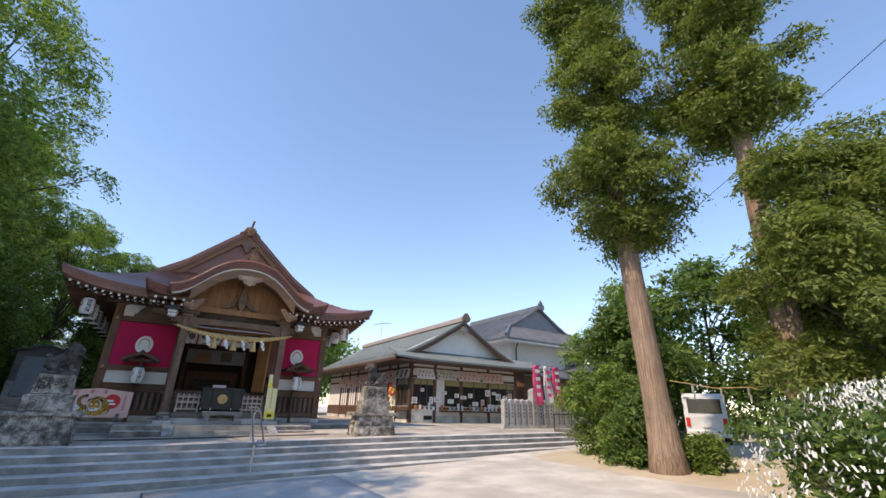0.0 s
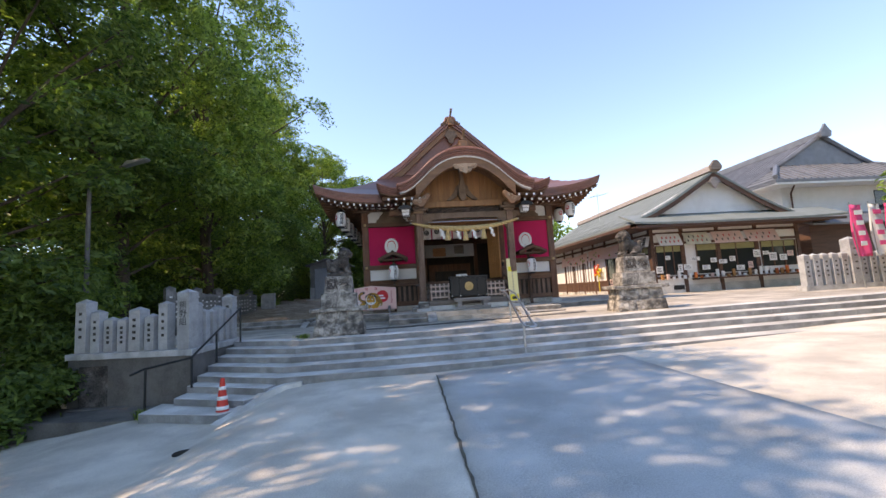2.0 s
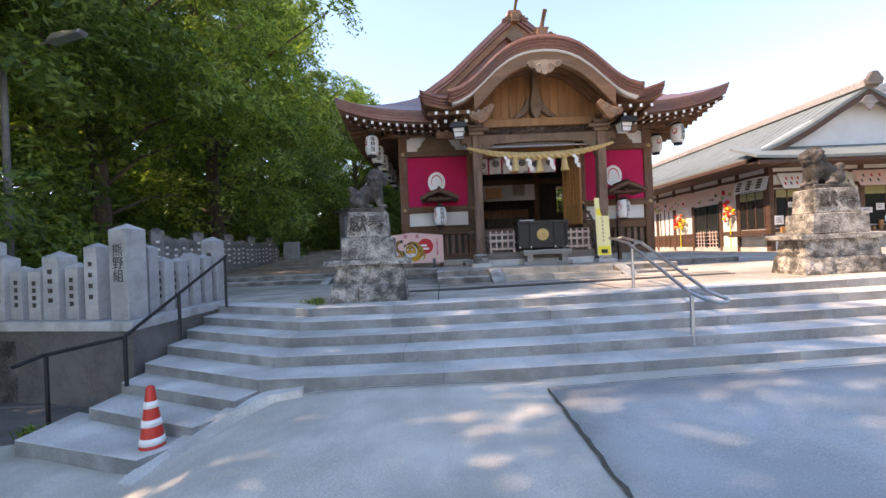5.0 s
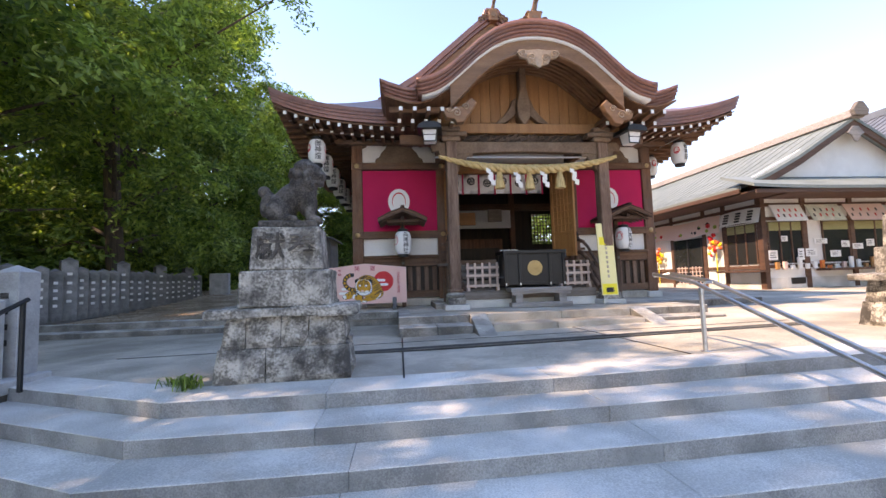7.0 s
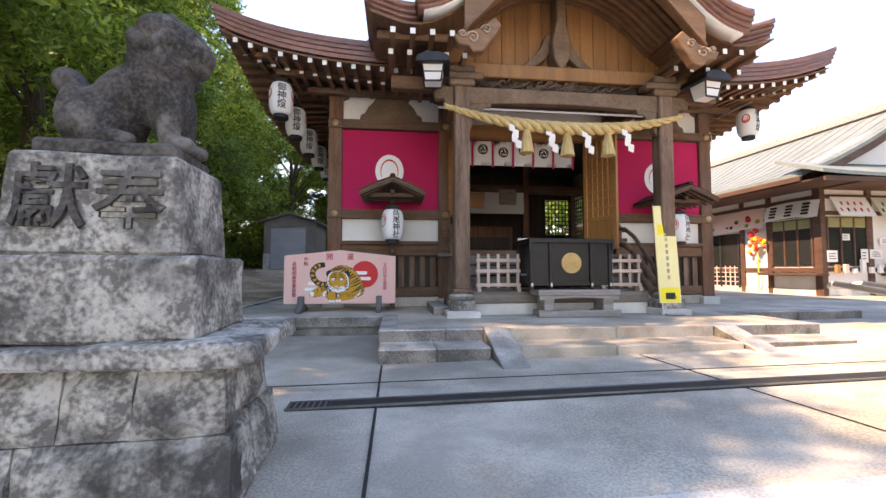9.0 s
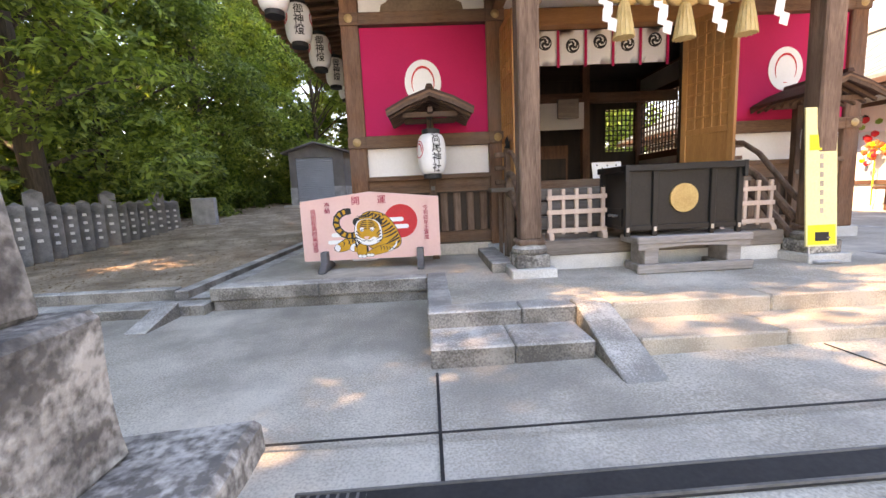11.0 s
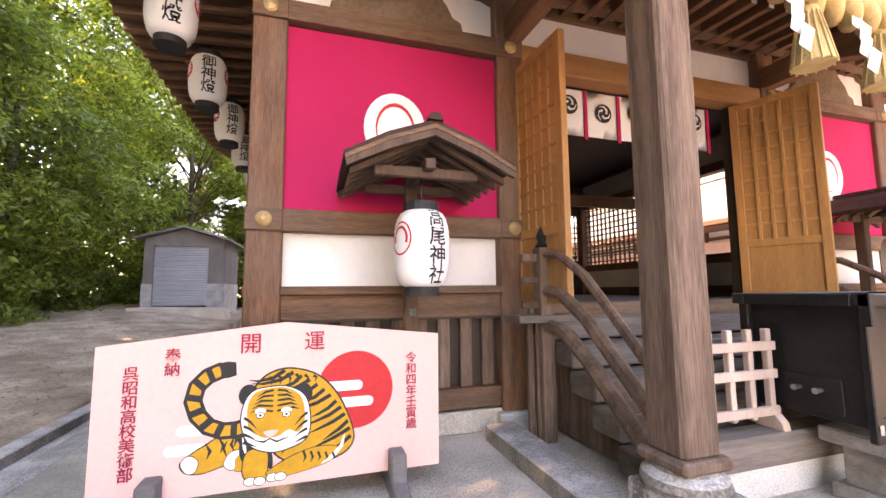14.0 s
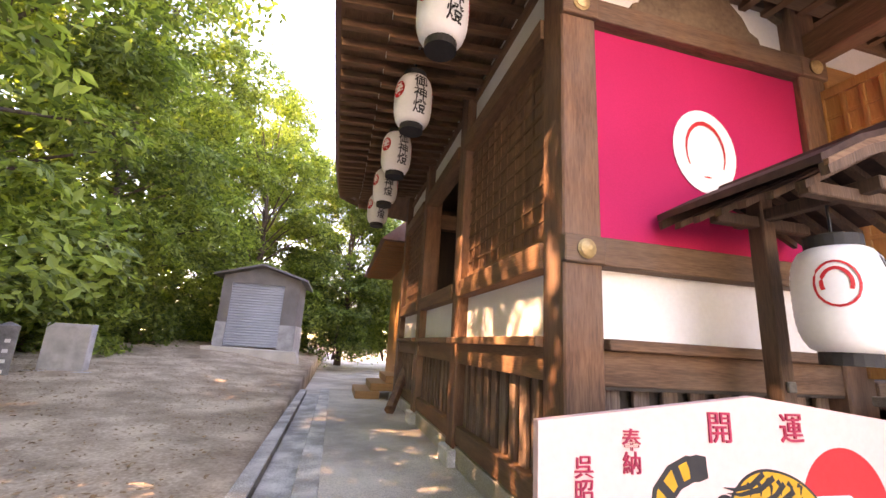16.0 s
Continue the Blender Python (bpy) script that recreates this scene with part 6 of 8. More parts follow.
def lion(name):
    """A seated guardian lion that looks towards +x: one shape, carved in the round."""
    blobs = [((-0.17, 0, 0.20), (0.21, 0.19, 0.21), 0), ((-0.20, 0.14, 0.14), (0.17, 0.09, 0.15), 0), ((-0.20, -0.14, 0.14), (0.17, 0.09, 0.15), 0),
             ((-0.04, 0, 0.34), (0.27, 0.175, 0.19), -34), ((0.10, 0, 0.42), (0.20, 0.185, 0.24), 0), ((0.17, 0, 0.30), (0.13, 0.14, 0.22), 0), ((0.20, 0, 0.66), (0.185, 0.185, 0.165), 0), ((0.33, 0, 0.63), (0.10, 0.13, 0.09), 0),
             ((0.31, 0, 0.54), (0.09, 0.11, 0.045), 0), ((0.22, 0.10, 0.22), (0.07, 0.065, 0.24), 3), ((0.22, -0.10, 0.22), (0.07, 0.065, 0.24), 3), ((0.27, 0.10, 0.045), (0.10, 0.075, 0.055), 0), ((0.27, -0.10, 0.045), (0.10, 0.075, 0.055), 0),
             ((-0.06, 0.18, 0.045), (0.14, 0.065, 0.055), 0), ((-0.06, -0.18, 0.045), (0.14, 0.065, 0.055), 0), ((-0.36, 0, 0.26), (0.09, 0.12, 0.18), 14), ((-0.40, 0, 0.42), (0.085, 0.10, 0.08), 0),
             ((0.32, 0.08, 0.72), (0.045, 0.04, 0.035), 0), ((0.32, -0.08, 0.72), (0.045, 0.04, 0.035), 0), ((0.15, 0.17, 0.72), (0.06, 0.03, 0.06), 0), ((0.15, -0.17, 0.72), (0.06, 0.03, 0.06), 0)]
    rr = random.Random(2)
    for i in range(60):
        a, e = rr.uniform(1.0, 5.3), rr.uniform(-1.1, 1.3)
        blobs.append(((0.16 + 0.20 * math.cos(a) * math.cos(e), 0.19 * math.sin(a) * math.cos(e), 0.61 + 0.21 * math.sin(e)), (0.05, 0.05, 0.05), 0))
    bm = bmesh.new()
    for c, s, tilt in blobs:
        m = Matrix.Translation(c) @ Matrix.Rotation(radians(tilt), 4, "Y") @ Matrix.Diagonal((*s, 1))
        bmesh.ops.create_icosphere(bm, subdivisions=3, radius=1, matrix=m)
    ob = new(name, mesh_of(name, bm, DARKSTONE, True))
    md = ob.modifiers.new("remesh", "REMESH")
    md.mode, md.voxel_size, md.use_smooth_shade = "VOXEL", 0.016, True
    return ob


words = (("獻", -0.145), ("奉", 0.15))
ped = place(pedestal(words), pose(-1.655, 12.66, LAND - 0.01, 0, 0, 3))
copy_thing(ped, pose(6.33, 12.86, land_rise(6.33) - 0.02, 0, 0, -4) @ Matrix.Diagonal((1.09, 0.95, 1.0, 1)))
lion_a = tagged(place(lion("guardian_lion"), pose(-1.62, 12.66, LAND + 1.525, 0, 0, 3) @ Matrix.Diagonal((0.76, 0.78, 0.80, 1))), "dark weathered stone lion seated on its pedestal", "statue", "guardian lions")
lion_b = new("guardian_lion", lion_a.data)
md = lion_b.modifiers.new("remesh", "REMESH")
md.mode, md.voxel_size, md.use_smooth_shade = "VOXEL", 0.016, True
lion_b.matrix_basis = pose(6.28, 12.86, land_rise(6.33) + 1.515, 0, 0, 180) @ Matrix.Diagonal((0.82, 0.84, 0.80, 1))
tagged(lion_b, "dark weathered stone lion seated on its pedestal", "statue", "guardian lions")

# ---- rails, cone, fences ----
rail = thing("steel_handrail", "grey double steel handrail down the middle of the steps", "handrail", pose(2.4, 11.5, 0.6))
for x in (2.40, 2.62):
    pts = [(x + 0.2, 13.05, 1.50), (x + 0.2, 12.35, 1.40), (x + 0.02, 10.40, 0.80), (x, 10.05, 0.76)]
    part("rail_tube", tube(pts, 0.022, 8), STEEL, rail, smooth=True)
for x, y, z0, z1 in ((2.62, 12.35, 0.66, 1.40), (2.42, 10.45, 0.16, 0.80)):
    part("rail_post", tube([(x + 0.05, y, z0), (x + 0.05, y, z1 - 0.06), (x + 0.11, y, z1)], 0.024, 8), STEEL, rail)
    part("rail_post", tube([(x + 0.11, y, z1), (x + 0.2, y, z1 - 0.01)], 0.015, 6), STEEL, rail)
    part("flange", lathe([(0.05, z0 - 0.01), (0.05, z0 + 0.015), (0.03, z0 + 0.02)], 12, x + 0.05, y), STEEL, rail)
for z, y in ((0.76, 10.05), (1.50, 13.05)):
    part("end_loop", tube([(2.40 + (0.2 if z > 1 else 0), y, z), (2.46 + (0.2 if z > 1 else 0), y - (0.08 if z < 1 else -0.08), z - 0.02), (2.56 + (0.2 if z > 1 else 0), y - (0.08 if z < 1 else -0.08), z - 0.02), (2.62 + (0.2 if z > 1 else 0), y, z)], 0.022, 8), STEEL, rail)
iron = thing("iron_handrail", "black iron handrail along the low end of the steps", "handrail", pose(-4.2, 11, 0))
path = [(-4.98, 9.95, 0.36), (-4.90, 10.20, 0.42), (-4.15, 10.40, 0.55), (-4.05, 12.55, 1.45)]
part("rail_tube", tube(path, 0.022, 8), IRON, iron)
for x, y, z0, z1 in ((-4.88, 10.22, -0.35, 0.40), (-4.15, 10.42, -0.02, 0.55), (-4.10, 11.35, 0.30, 0.95), (-4.05, 12.50, 0.60, 1.42)):
    part("rail_post", tube([(x, y, z0), (x, y, z1)], 0.022, 8), IRON, iron)

cone = thing("traffic_cone", "red traffic cone with white bands on a dark base", "traffic cone", pose(-3.12, 9.36, -0.38))
cz = -0.42
part("base", box(-3.30, -2.94, 9.18, 9.54, cz, cz + 0.035, 0.012), RUBBER, cone)
part("body", lathe([(0.125, cz + 0.03), (0.118, cz + 0.07), (0.075, cz + 0.38), (0.04, cz + 0.64), (0.035, cz + 0.70), (0.02, cz + 0.715)], 20, -3.12, 9.36), CONE, cone, smooth=True)
for z in (0.20, 0.36, 0.52):
    q = lambda h: 0.128 - 0.139 * (h - 0.03) / 1.0
    part("white_band", lathe([(q(z) + 0.001, cz + z), (q(z + 0.06) + 0.001, cz + z + 0.06)], 20, -3.12, 9.36), WHITE, cone, smooth=True)

fence = thing("stone_fence", "grey granite post fence with carved characters on a dark stone base", "stone fence", pose(-5.6, 11.3, 0))
A, B, C = Vector((-4.55, 11.02)), Vector((-6.95, 11.55)), Vector((-4.50, 13.0))
base = [(B.x - 0.15, B.y - 0.2), (A.x + 0.22, A.y - 0.24), (C.x + 0.22, C.y + 0.1), (C.x - 0.25, C.y + 0.1), (A.x - 0.2, A.y + 0.3), (B.x - 0.15, B.y + 0.3)]
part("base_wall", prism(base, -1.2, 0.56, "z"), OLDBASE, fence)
cap = [(B.x - 0.19, B.y - 0.25), (A.x + 0.25, A.y - 0.29), (C.x + 0.25, C.y + 0.13), (C.x - 0.28, C.y + 0.13), (A.x - 0.22, A.y + 0.33), (B.x - 0.19, B.y + 0.33)]
part("base_cap", prism(cap, 0.555, 0.68, "z", 0.01), FENCESTONE, fence)
part("plaque", box(-6.75, -5.70, 11.16, 11.24, -0.42, 0.42, 0.01), DARKSTONE, fence, "dark engraved plaque", m=pose(0, 0, 0))
part("plaque_sill", box(-6.85, -5.55, 11.0, 11.3, -0.62, -0.40, 0.01), OLDBASE, fence)
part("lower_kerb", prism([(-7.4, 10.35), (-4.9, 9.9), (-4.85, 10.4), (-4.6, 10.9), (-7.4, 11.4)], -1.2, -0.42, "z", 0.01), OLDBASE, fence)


def fence_post(x, y, w, h, z, turn, words="", parent=None, stone=FENCESTONE, ink=DARKSTONE):
    bm = box(-w / 2, w / 2, -w / 2, w / 2, 0, h, 0.006)
    p = part("fence_post", bm, stone, parent, m=pose(x, y, z, 0, 0, turn))
    t = lathe([(w * 0.70, h - 0.002), (0.006, h + w * 0.28)], 4)
    bmesh.ops.rotate(t, verts=t.verts[:], matrix=Matrix.Rotation(radians(45), 3, "Z"))
    o = new("post_cap", mesh_of("post_cap", t, stone))
    o.parent = p
    if words:
        o = new("lettering", mesh_of("lettering", shift(text_bm(words, w * 0.62, True, 0.002), 0, -w / 2 - 0.001, h * 0.62), INK))
        o.parent = p
    else:
        for i in range(4):
            z = h * (0.80 - 0.15 * i)
            o = new("carved_character", mesh_of("carved_character", box(-w * 0.15, w * 0.15, -w / 2 - 0.003, -w / 2 + 0.001, z - 0.06, z), ink))
            o.parent = p
    return p


rr = random.Random(8)
turn = math.degrees(math.atan2(-(B - A).y, -(B - A).x))
n = 8
hs = [1.08, 0.85, 0.68, 0.66, 0.85, 0.70, 0.95]
for i in range(n - 1):
    q = B + (A - B) * (i + 0.15) / (n - 0.4)
    fence_post(q.x, q.y, 0.26 if i in (0, 4) else 0.21, hs[i], 0.68, turn, "", fence)
fence_post(A.x + 0.02, A.y, 0.28, 1.16, 0.68, turn, "熊野組", fence)
for i in range(1, 7):
    q = A + (C - A) * (i + 0.1) / 6.2
    fence_post(q.x, q.y, 0.26 if i == 6 else 0.20, (0.92, 0.74, 0.72, 0.80, 0.76, 1.05)[i - 1], 0.68, 0, "", fence)
back_fence = thing("stone_fence", "long row of weathered granite fence posts before the trees", "stone fence", pose(-7.6, 21, 0.8))
part("base_course", prism([(-8.05, 15.4), (-7.65, 15.4), (-8.05, 25.2), (-8.45, 25.2)], 0.5, 0.88, "z"), OLDBASE, back_fence)
for i in range(23):
    q = i / 22
    fence_post(-7.85 - 0.4 * q, 16.4 + 8.6 * q, 0.29 if i % 5 == 0 else 0.24, (1.36 if i % 5 == 0 else 1.12) + rr.uniform(-0.04, 0.04), 0.86, 45, "", back_fence, OLDFENCE, PLASTER)
stele = thing("stone_stele", "plain grey stone tablet on a low plinth", "stone tablet", pose(-7.75, 25.8, 0.9))
part("tablet", box(-8.12, -7.38, 25.7, 25.9, 1.18, 2.05, 0.012), FENCESTONE, stele)
part("plinth", box(-8.3, -7.2, 25.55, 26.05, 0.8, 1.19, 0.012), FENCESTONE, stele)

# ---- shed at the end of the path ----
shed = thing("storage_shed", "small grey mortar shed with a roller shutter and sheet roof", "shed", pose(-5.4, 32.2, 1.2))
SX0, SX1, SY0, SY1, SZE, SZP = -6.78, -4.30, 31.6, 34.4, 4.0, 4.42
sm = (SX0 + SX1) / 2
part("side_wall", box(SX0, SX0 + 0.15, SY0, SY1, 0.8, SZE), SHEDWALL, shed)
part("side_wall", box(SX1 - 0.15, SX1, SY0, SY1, 0.8, SZE), SHEDWALL, shed)
part("front_wall", prism([(SX0 + 0.15, SZE - 0.27), (SX1 - 0.15, SZE - 0.27), (SX1 - 0.15, SZE), (sm, SZP - 0.08), (SX0 + 0.15, SZE)], SY0, SY0 + 0.15), SHEDWALL, shed)
part("front_wall", box(SX0 + 0.15, SX0 + 0.3, SY0, SY0 + 0.15, 0.8, SZE - 0.27), SHEDWALL, shed)
part("front_wall", box(SX1 - 0.5, SX1 - 0.15, SY0, SY0 + 0.15, 0.8, SZE - 0.27), SHEDWALL, shed)
for x0, x1 in ((SX0 - 0.02, SX0 + 0.3), (SX1 - 0.5, SX1 + 0.02)):
    part("plinth", box(x0, x1, SY0 - 0.03, SY0 + 0.0, 0.8, 2.4), FENCESTONE, shed)
part("plinth", box(SX1, SX1 + 0.03, SY0, SY1, 0.8, 2.4), FENCESTONE, shed)
for i in range(24):
    z = 1.62 + i * 0.088
    part("shutter_slat", prism([(SY0 + 0.07, z), (SY0 + 0.045, z + 0.044), (SY0 + 0.07, z + 0.086), (SY0 + 0.09, z + 0.044)], SX0 + 0.3, SX1 - 0.5, "x"), SHUTTER, shed)
for s in (-1, 1):
    part("roof_sheet", prism([(sm, SZP), (sm + s * 1.5, SZE - 0.02), (sm + s * 1.5, SZE - 0.09), (sm, SZP - 0.06)], SY0 - 0.3, SY1 + 0.3), SHEDWALL, shed)
part("rear_wall", box(SX0 + 0.15, SX1 - 0.15, SY1 - 0.15, SY1, 0.8, SZE), SHEDWALL, shed)
part("apron_slab", prism([(SX0 - 0.1, 1.62), (SX1 + 0.2, 1.55), (SX1 + 0.4, 0.9), (SX0, 1.1)], SY0 - 0.9, SY0 - 0.02), CONCRETE, shed)

# ---- lamp post at the wood's edge ----
lampost = thing("street_lamp", "slim grey street lamp with a flat arm among the trees", "street lamp", pose(-7.7, 12.6, 0.6))
part("pole", tube([(-7.7, 12.6, 0.3), (-7.7, 12.6, 5.0)], [0.06, 0.045], 10), OLDBASE, lampost)
part("arm", tube([(-7.7, 12.6, 4.8), (-7.2, 12.6, 5.1), (-6.8, 12.6, 5.2)], 0.025, 8), OLDBASE, lampost)
part("head", prism([(-6.9, 5.14), (-6.35, 5.28), (-6.3, 5.34), (-6.8, 5.28)], 12.5, 12.7, bevel=0.015), STEEL, lampost)

# ---- shrine office ----
office = thing("shrine_office", "low timber shrine office with white plaster and shop windows", "office building", pose(15.5, 22, 0.8))
OX0, OX1, OY0, OY1, OZ = 12.3, 20.3, 21.5, 36.0, 0.76
OC = 15.5
part("wall", box(OX0, OX0 + 0.15, OY0, OY1, OZ, 4.3), PLASTER, office)
part("wall", box(OX1 - 0.15, OX1, OY0, OY1, OZ, 4.3), PLASTER, office)
part("wall", box(OX0 + 0.15, OX1 - 0.15, OY0, OY0 + 0.15, OZ, 4.3), PLASTER, office)
part("wall", box(OX0 + 0.15, OX1 - 0.15, OY1 - 0.15, OY1, OZ, 4.3), PLASTER, office)
part("plinth", box(OX0 - 0.04, OX1 + 0.02, OY0 - 0.04, OY0, OZ - 0.2, OZ + 0.45), GRANITE, office)
part("plinth", box(OX0 - 0.05, OX0, OY0, OY1, OZ - 0.2, OZ + 0.25), GRANITE, office)
slope = table([(0, 6.80), (1.0, 6.20), (2.2, 5.45), (3.4, 4.83), (4.6, 4.34)])
part("roof", sheet(lambda u, y: (OC + u, y, slope(abs(u))), steps_of(-4.6, 4.6, 24), [20.75, 22, 26, 31, 37], 0.12), GREEN_COPPER, office, smooth=False)
for i in range(30):
    y = 20.9 + i * 0.5
    for s in (-1, 1):
        part("roof_seam", tube([(OC + s * u, y, slope(u) + 0.01) for u in (0.1, 1.0, 2.2, 3.4, 4.58)], 0.014, 4), GREEN_COPPER, office)
part("ridge", prism([(OC - 0.28, 6.72), (OC - 0.24, 6.98), (OC - 0.12, 7.08), (OC + 0.12, 7.08), (OC + 0.24, 6.98), (OC + 0.28, 6.72)], 20.65, 37.1, bevel=0.02), BENCHWOOD, office)
part("ridge_end", prism([(OC - 0.25, 6.75), (OC + 0.25, 6.75), (OC + 0.32, 6.95), (OC + 0.1, 7.25), (OC - 0.1, 7.25), (OC - 0.32, 6.95)], 20.5, 20.66, bevel=0.02), GREYWOODX, office)
part("gable_wall", prism([(OC - 3.7, 4.75), (OC + 3.7, 4.75), (OC, 6.62)], 21.2, 21.3), PLASTER, office)
part("pendant", prism([(OC + u, z) for u, z in ((-0.12, 6.45), (0.12, 6.45), (0.34, 6.2), (0.18, 6.12), (0.1, 5.95), (0, 5.88), (-0.1, 5.95), (-0.18, 6.12), (-0.34, 6.2))], 20.74, 20.80, bevel=0.012), BENCHWOOD, office)
for s in (-1, 1):
    q = steps_of(0, 4.3, 14)
    part("bargeboard", prism([(OC + s * u, slope(u) - 0.12) for u in q] + [(OC + s * u, slope(u) - 0.36) for u in q[::-1]], 20.78, 20.86), BROWNTRIM, office)
part("skirt_roof", sheet(lambda x, q: (x, 21.35 - q * 1.35, 4.80 - 0.62 * q + 0.10 * q * max(0, abs(x - 16.1) / 5.6) ** 4), steps_of(10.7, 21.6, 22), [0, 0.35, 0.7, 1.0], 0.10), GREEN_COPPER, office)
part("skirt_fascia", box(10.8, 21.5, 20.03, 20.09, 3.96, 4.08), BROWNTRIM, office)
part("eave_fascia", box(10.88, 10.94, 20.8, 37, 4.10, 4.24), BROWNTRIM, office)
part("soffit", box(10.95, 12.3, 20.1, 37, 4.06, 4.10), BROWNTRIM, office)
part("soffit", box(12.3, 21.4, 20.1, 21.5, 4.02, 4.06), BROWNTRIM, office)
for x in (12.3, 13.9, 15.8, 17.9, 20.2):
    part("wall_post", box(x - 0.09, x + 0.09, OY0 - 0.07, OY0 + 0.02, OZ, 4.05, 0.006), BROWNTRIM, office)
for y in (21.6, 23.2, 24.3, 26.35, 28.0, 29.7, 31.4, 33.1):
    part("wall_post", box(OX0 - 0.07, OX0 + 0.02, y - 0.08, y + 0.08, OZ, 4.08, 0.006), BROWNTRIM, office)
for z in (1.55, 3.25, 3.75):
    part("rail_beam", box(OX0 - 0.04, OX1, OY0 - 0.055, OY0, z, z + 0.12), BROWNTRIM, office)
    part("rail_beam", box(OX0 - 0.055, OX0, OY0, OY1, z, z + 0.12), BROWNTRIM, office)
part("dado", box(OX0 - 0.03, OX0, 24.4, OY1, OZ + 0.25, 1.6), BROWNTRIM, office)


BLIND = surface("olive_bamboo_blind", (0.20, 0.19, 0.08), (0.40, 0.37, 0.18), 4, 0.8, bump=0.4, grain=60, stretch=(0.5, 0.5, 12))


def shop_window(axis, a, b, z0, z1):
    if axis == "x":
        win = part("window", box(a, b, OY0 - 0.03, OY0 - 0.005, z0, z1), GLASSDARK, office, "dark shop window")
        part("bamboo_blind", box(a + 0.05, b - 0.05, OY0 - 0.05, OY0 - 0.032, z1 - 0.32, z1 - 0.02), BLIND, win, "rolled-down olive bamboo blind")
        for c in steps_of(a, b, 3):
            part("mullion", box(c - 0.025, c + 0.025, OY0 - 0.06, OY0 - 0.03, z0, z1), BROWNTRIM, win)
    else:
        win = part("window", box(OX0 - 0.03, OX0 - 0.005, a, b, z0, z1), GLASSDARK, office, "dark shop window")
        part("bamboo_blind", box(OX0 - 0.05, OX0 - 0.032, a + 0.05, b - 0.05, z1 - 0.32, z1 - 0.02), BLIND, win, "rolled-down olive bamboo blind")
        for c in steps_of(a, b, 3):
            part("mullion", box(OX0 - 0.06, OX0 - 0.03, c - 0.025, c + 0.025, z0, z1), BROWNTRIM, win)


shop_window("x", 12.45, 13.8, 1.72, 3.2)
shop_window("x", 14.6, 17.8, 1.72, 3.2)
shop_window("x", 18.1, 20.0, 1.9, 3.2)
shop_window("y", 21.75, 23.1, 1.72, 3.2)
part("counter", box(14.2, 20.2, 20.95, 21.45, 1.42, 1.50, 0.01), BROWNTRIM, office)
part("counter", box(11.85, 12.28, 21.3, 23.3, 1.42, 1.50, 0.01), BROWNTRIM, office)
part("vent_grille", box(13.2, 13.75, OY0 - 0.06, OY0 - 0.02, 0.98, 1.2), IRON, office)
door = part("door", box(OX0 - 0.04, OX0 - 0.005, 24.45, 26.2, 0.95, 2.95), GLASSDARK, office, "dark sliding door with a lattice foot")
for i in range(9):
    y = 24.45 + i * 1.75 / 8
    part("door_bar", box(OX0 - 0.06, OX0 - 0.04, y - 0.015, y + 0.015, 0.95, 1.75), PALEPINK, door)
for i in range(5):
    z = 1.0 + i * 0.17
    part("door_bar", box(OX0 - 0.062, OX0 - 0.042, 24.45, 26.2, z - 0.012, z + 0.012), PALEPINK, door)
for i in range(3):
    part("door_frame", box(OX0 - 0.07, OX0 - 0.04, 24.42 + i * 0.86, 24.5 + i * 0.86, 0.95, 2.95), INK, door)
part("grille", box(OX0 - 0.03, OX0 - 0.004, 28.1, 33.0, 1.6, 3.1), WHITECLOTH, office)
for i in range(12):
    y = 28.1 + i * 0.44
    part("grille_bar", box(OX0 - 0.06, OX0 - 0.03, y - 0.03, y + 0.03, 0.9, 3.1), BROWNTRIM, office)


def banner(name, label, a, b, z0, z1, mat, marks, seed, tilt=0.12):
    """A cloth or board over the west wall, hung slightly out at its foot."""
    ob = thing(name, label, "banner", pose(OX0 - 0.2, (a + b) / 2, z0))
    part("cloth", sheet(lambda y, z: (OX0 - 0.10 - tilt * (z1 - z) - 0.02 * math.sin(y * 5), y, z + 0.05 * math.sin(y * 2 + seed)), steps_of(a, b, 18), steps_of(z0, z1, 4), 0.004), mat, ob)
    q = random.Random(seed)
    for i in range(marks):
        y, z = q.uniform(a + 0.2, b - 0.2), q.uniform(z0 + 0.12, z1 - 0.12)
        r = q.uniform(0.04, 0.11)
        bm = bmesh.new()
        bmesh.ops.create_icosphere(bm, subdivisions=1, radius=1, matrix=Matrix.Translation((OX0 - 0.11 - tilt * (z1 - z) - 0.02 * math.sin(y * 5), y, z + 0.05 * math.sin(y * 2 + seed))) @ Matrix.Diagonal((0.012, r * 1.3, r, 1)))
        part("printed_mark", bm, q.choice((SCARLET, INK, LEAF, SCARLET)), ob)


banner("cloth_banner", "pale pink cloth banner with scattered red and black prints", 23.3, 28.6, 3.0, 3.7, PALEPINK, 16, 4)
banner("cloth_banner", "pale pink cloth banner with scattered red and black prints", 28.8, 33.5, 2.9, 3.55, PALEPINK, 14, 6)
banner("sign_board", "white sign board with rows of dark lettering under the eaves", 21.4, 23.2, 3.2, 3.72, WHITE, 0, 1, 0.25)
for i in range(3):
    for j in range(4):
        o = thing("sign_lettering", "dark unreadable lettering bars on a white board", "lettering", pose(OX0 - 0.2, 21.7 + i * 0.5, 3.4))
        part("bar", box(OX0 - 0.30 + 0.25 * 0.5 * (j / 4), OX0 - 0.26 + 0.25 * 0.5 * (j / 4), 21.65 + i * 0.55, 21.85 + i * 0.55, 3.30 + j * 0.10, 3.36 + j * 0.10), INK, o)
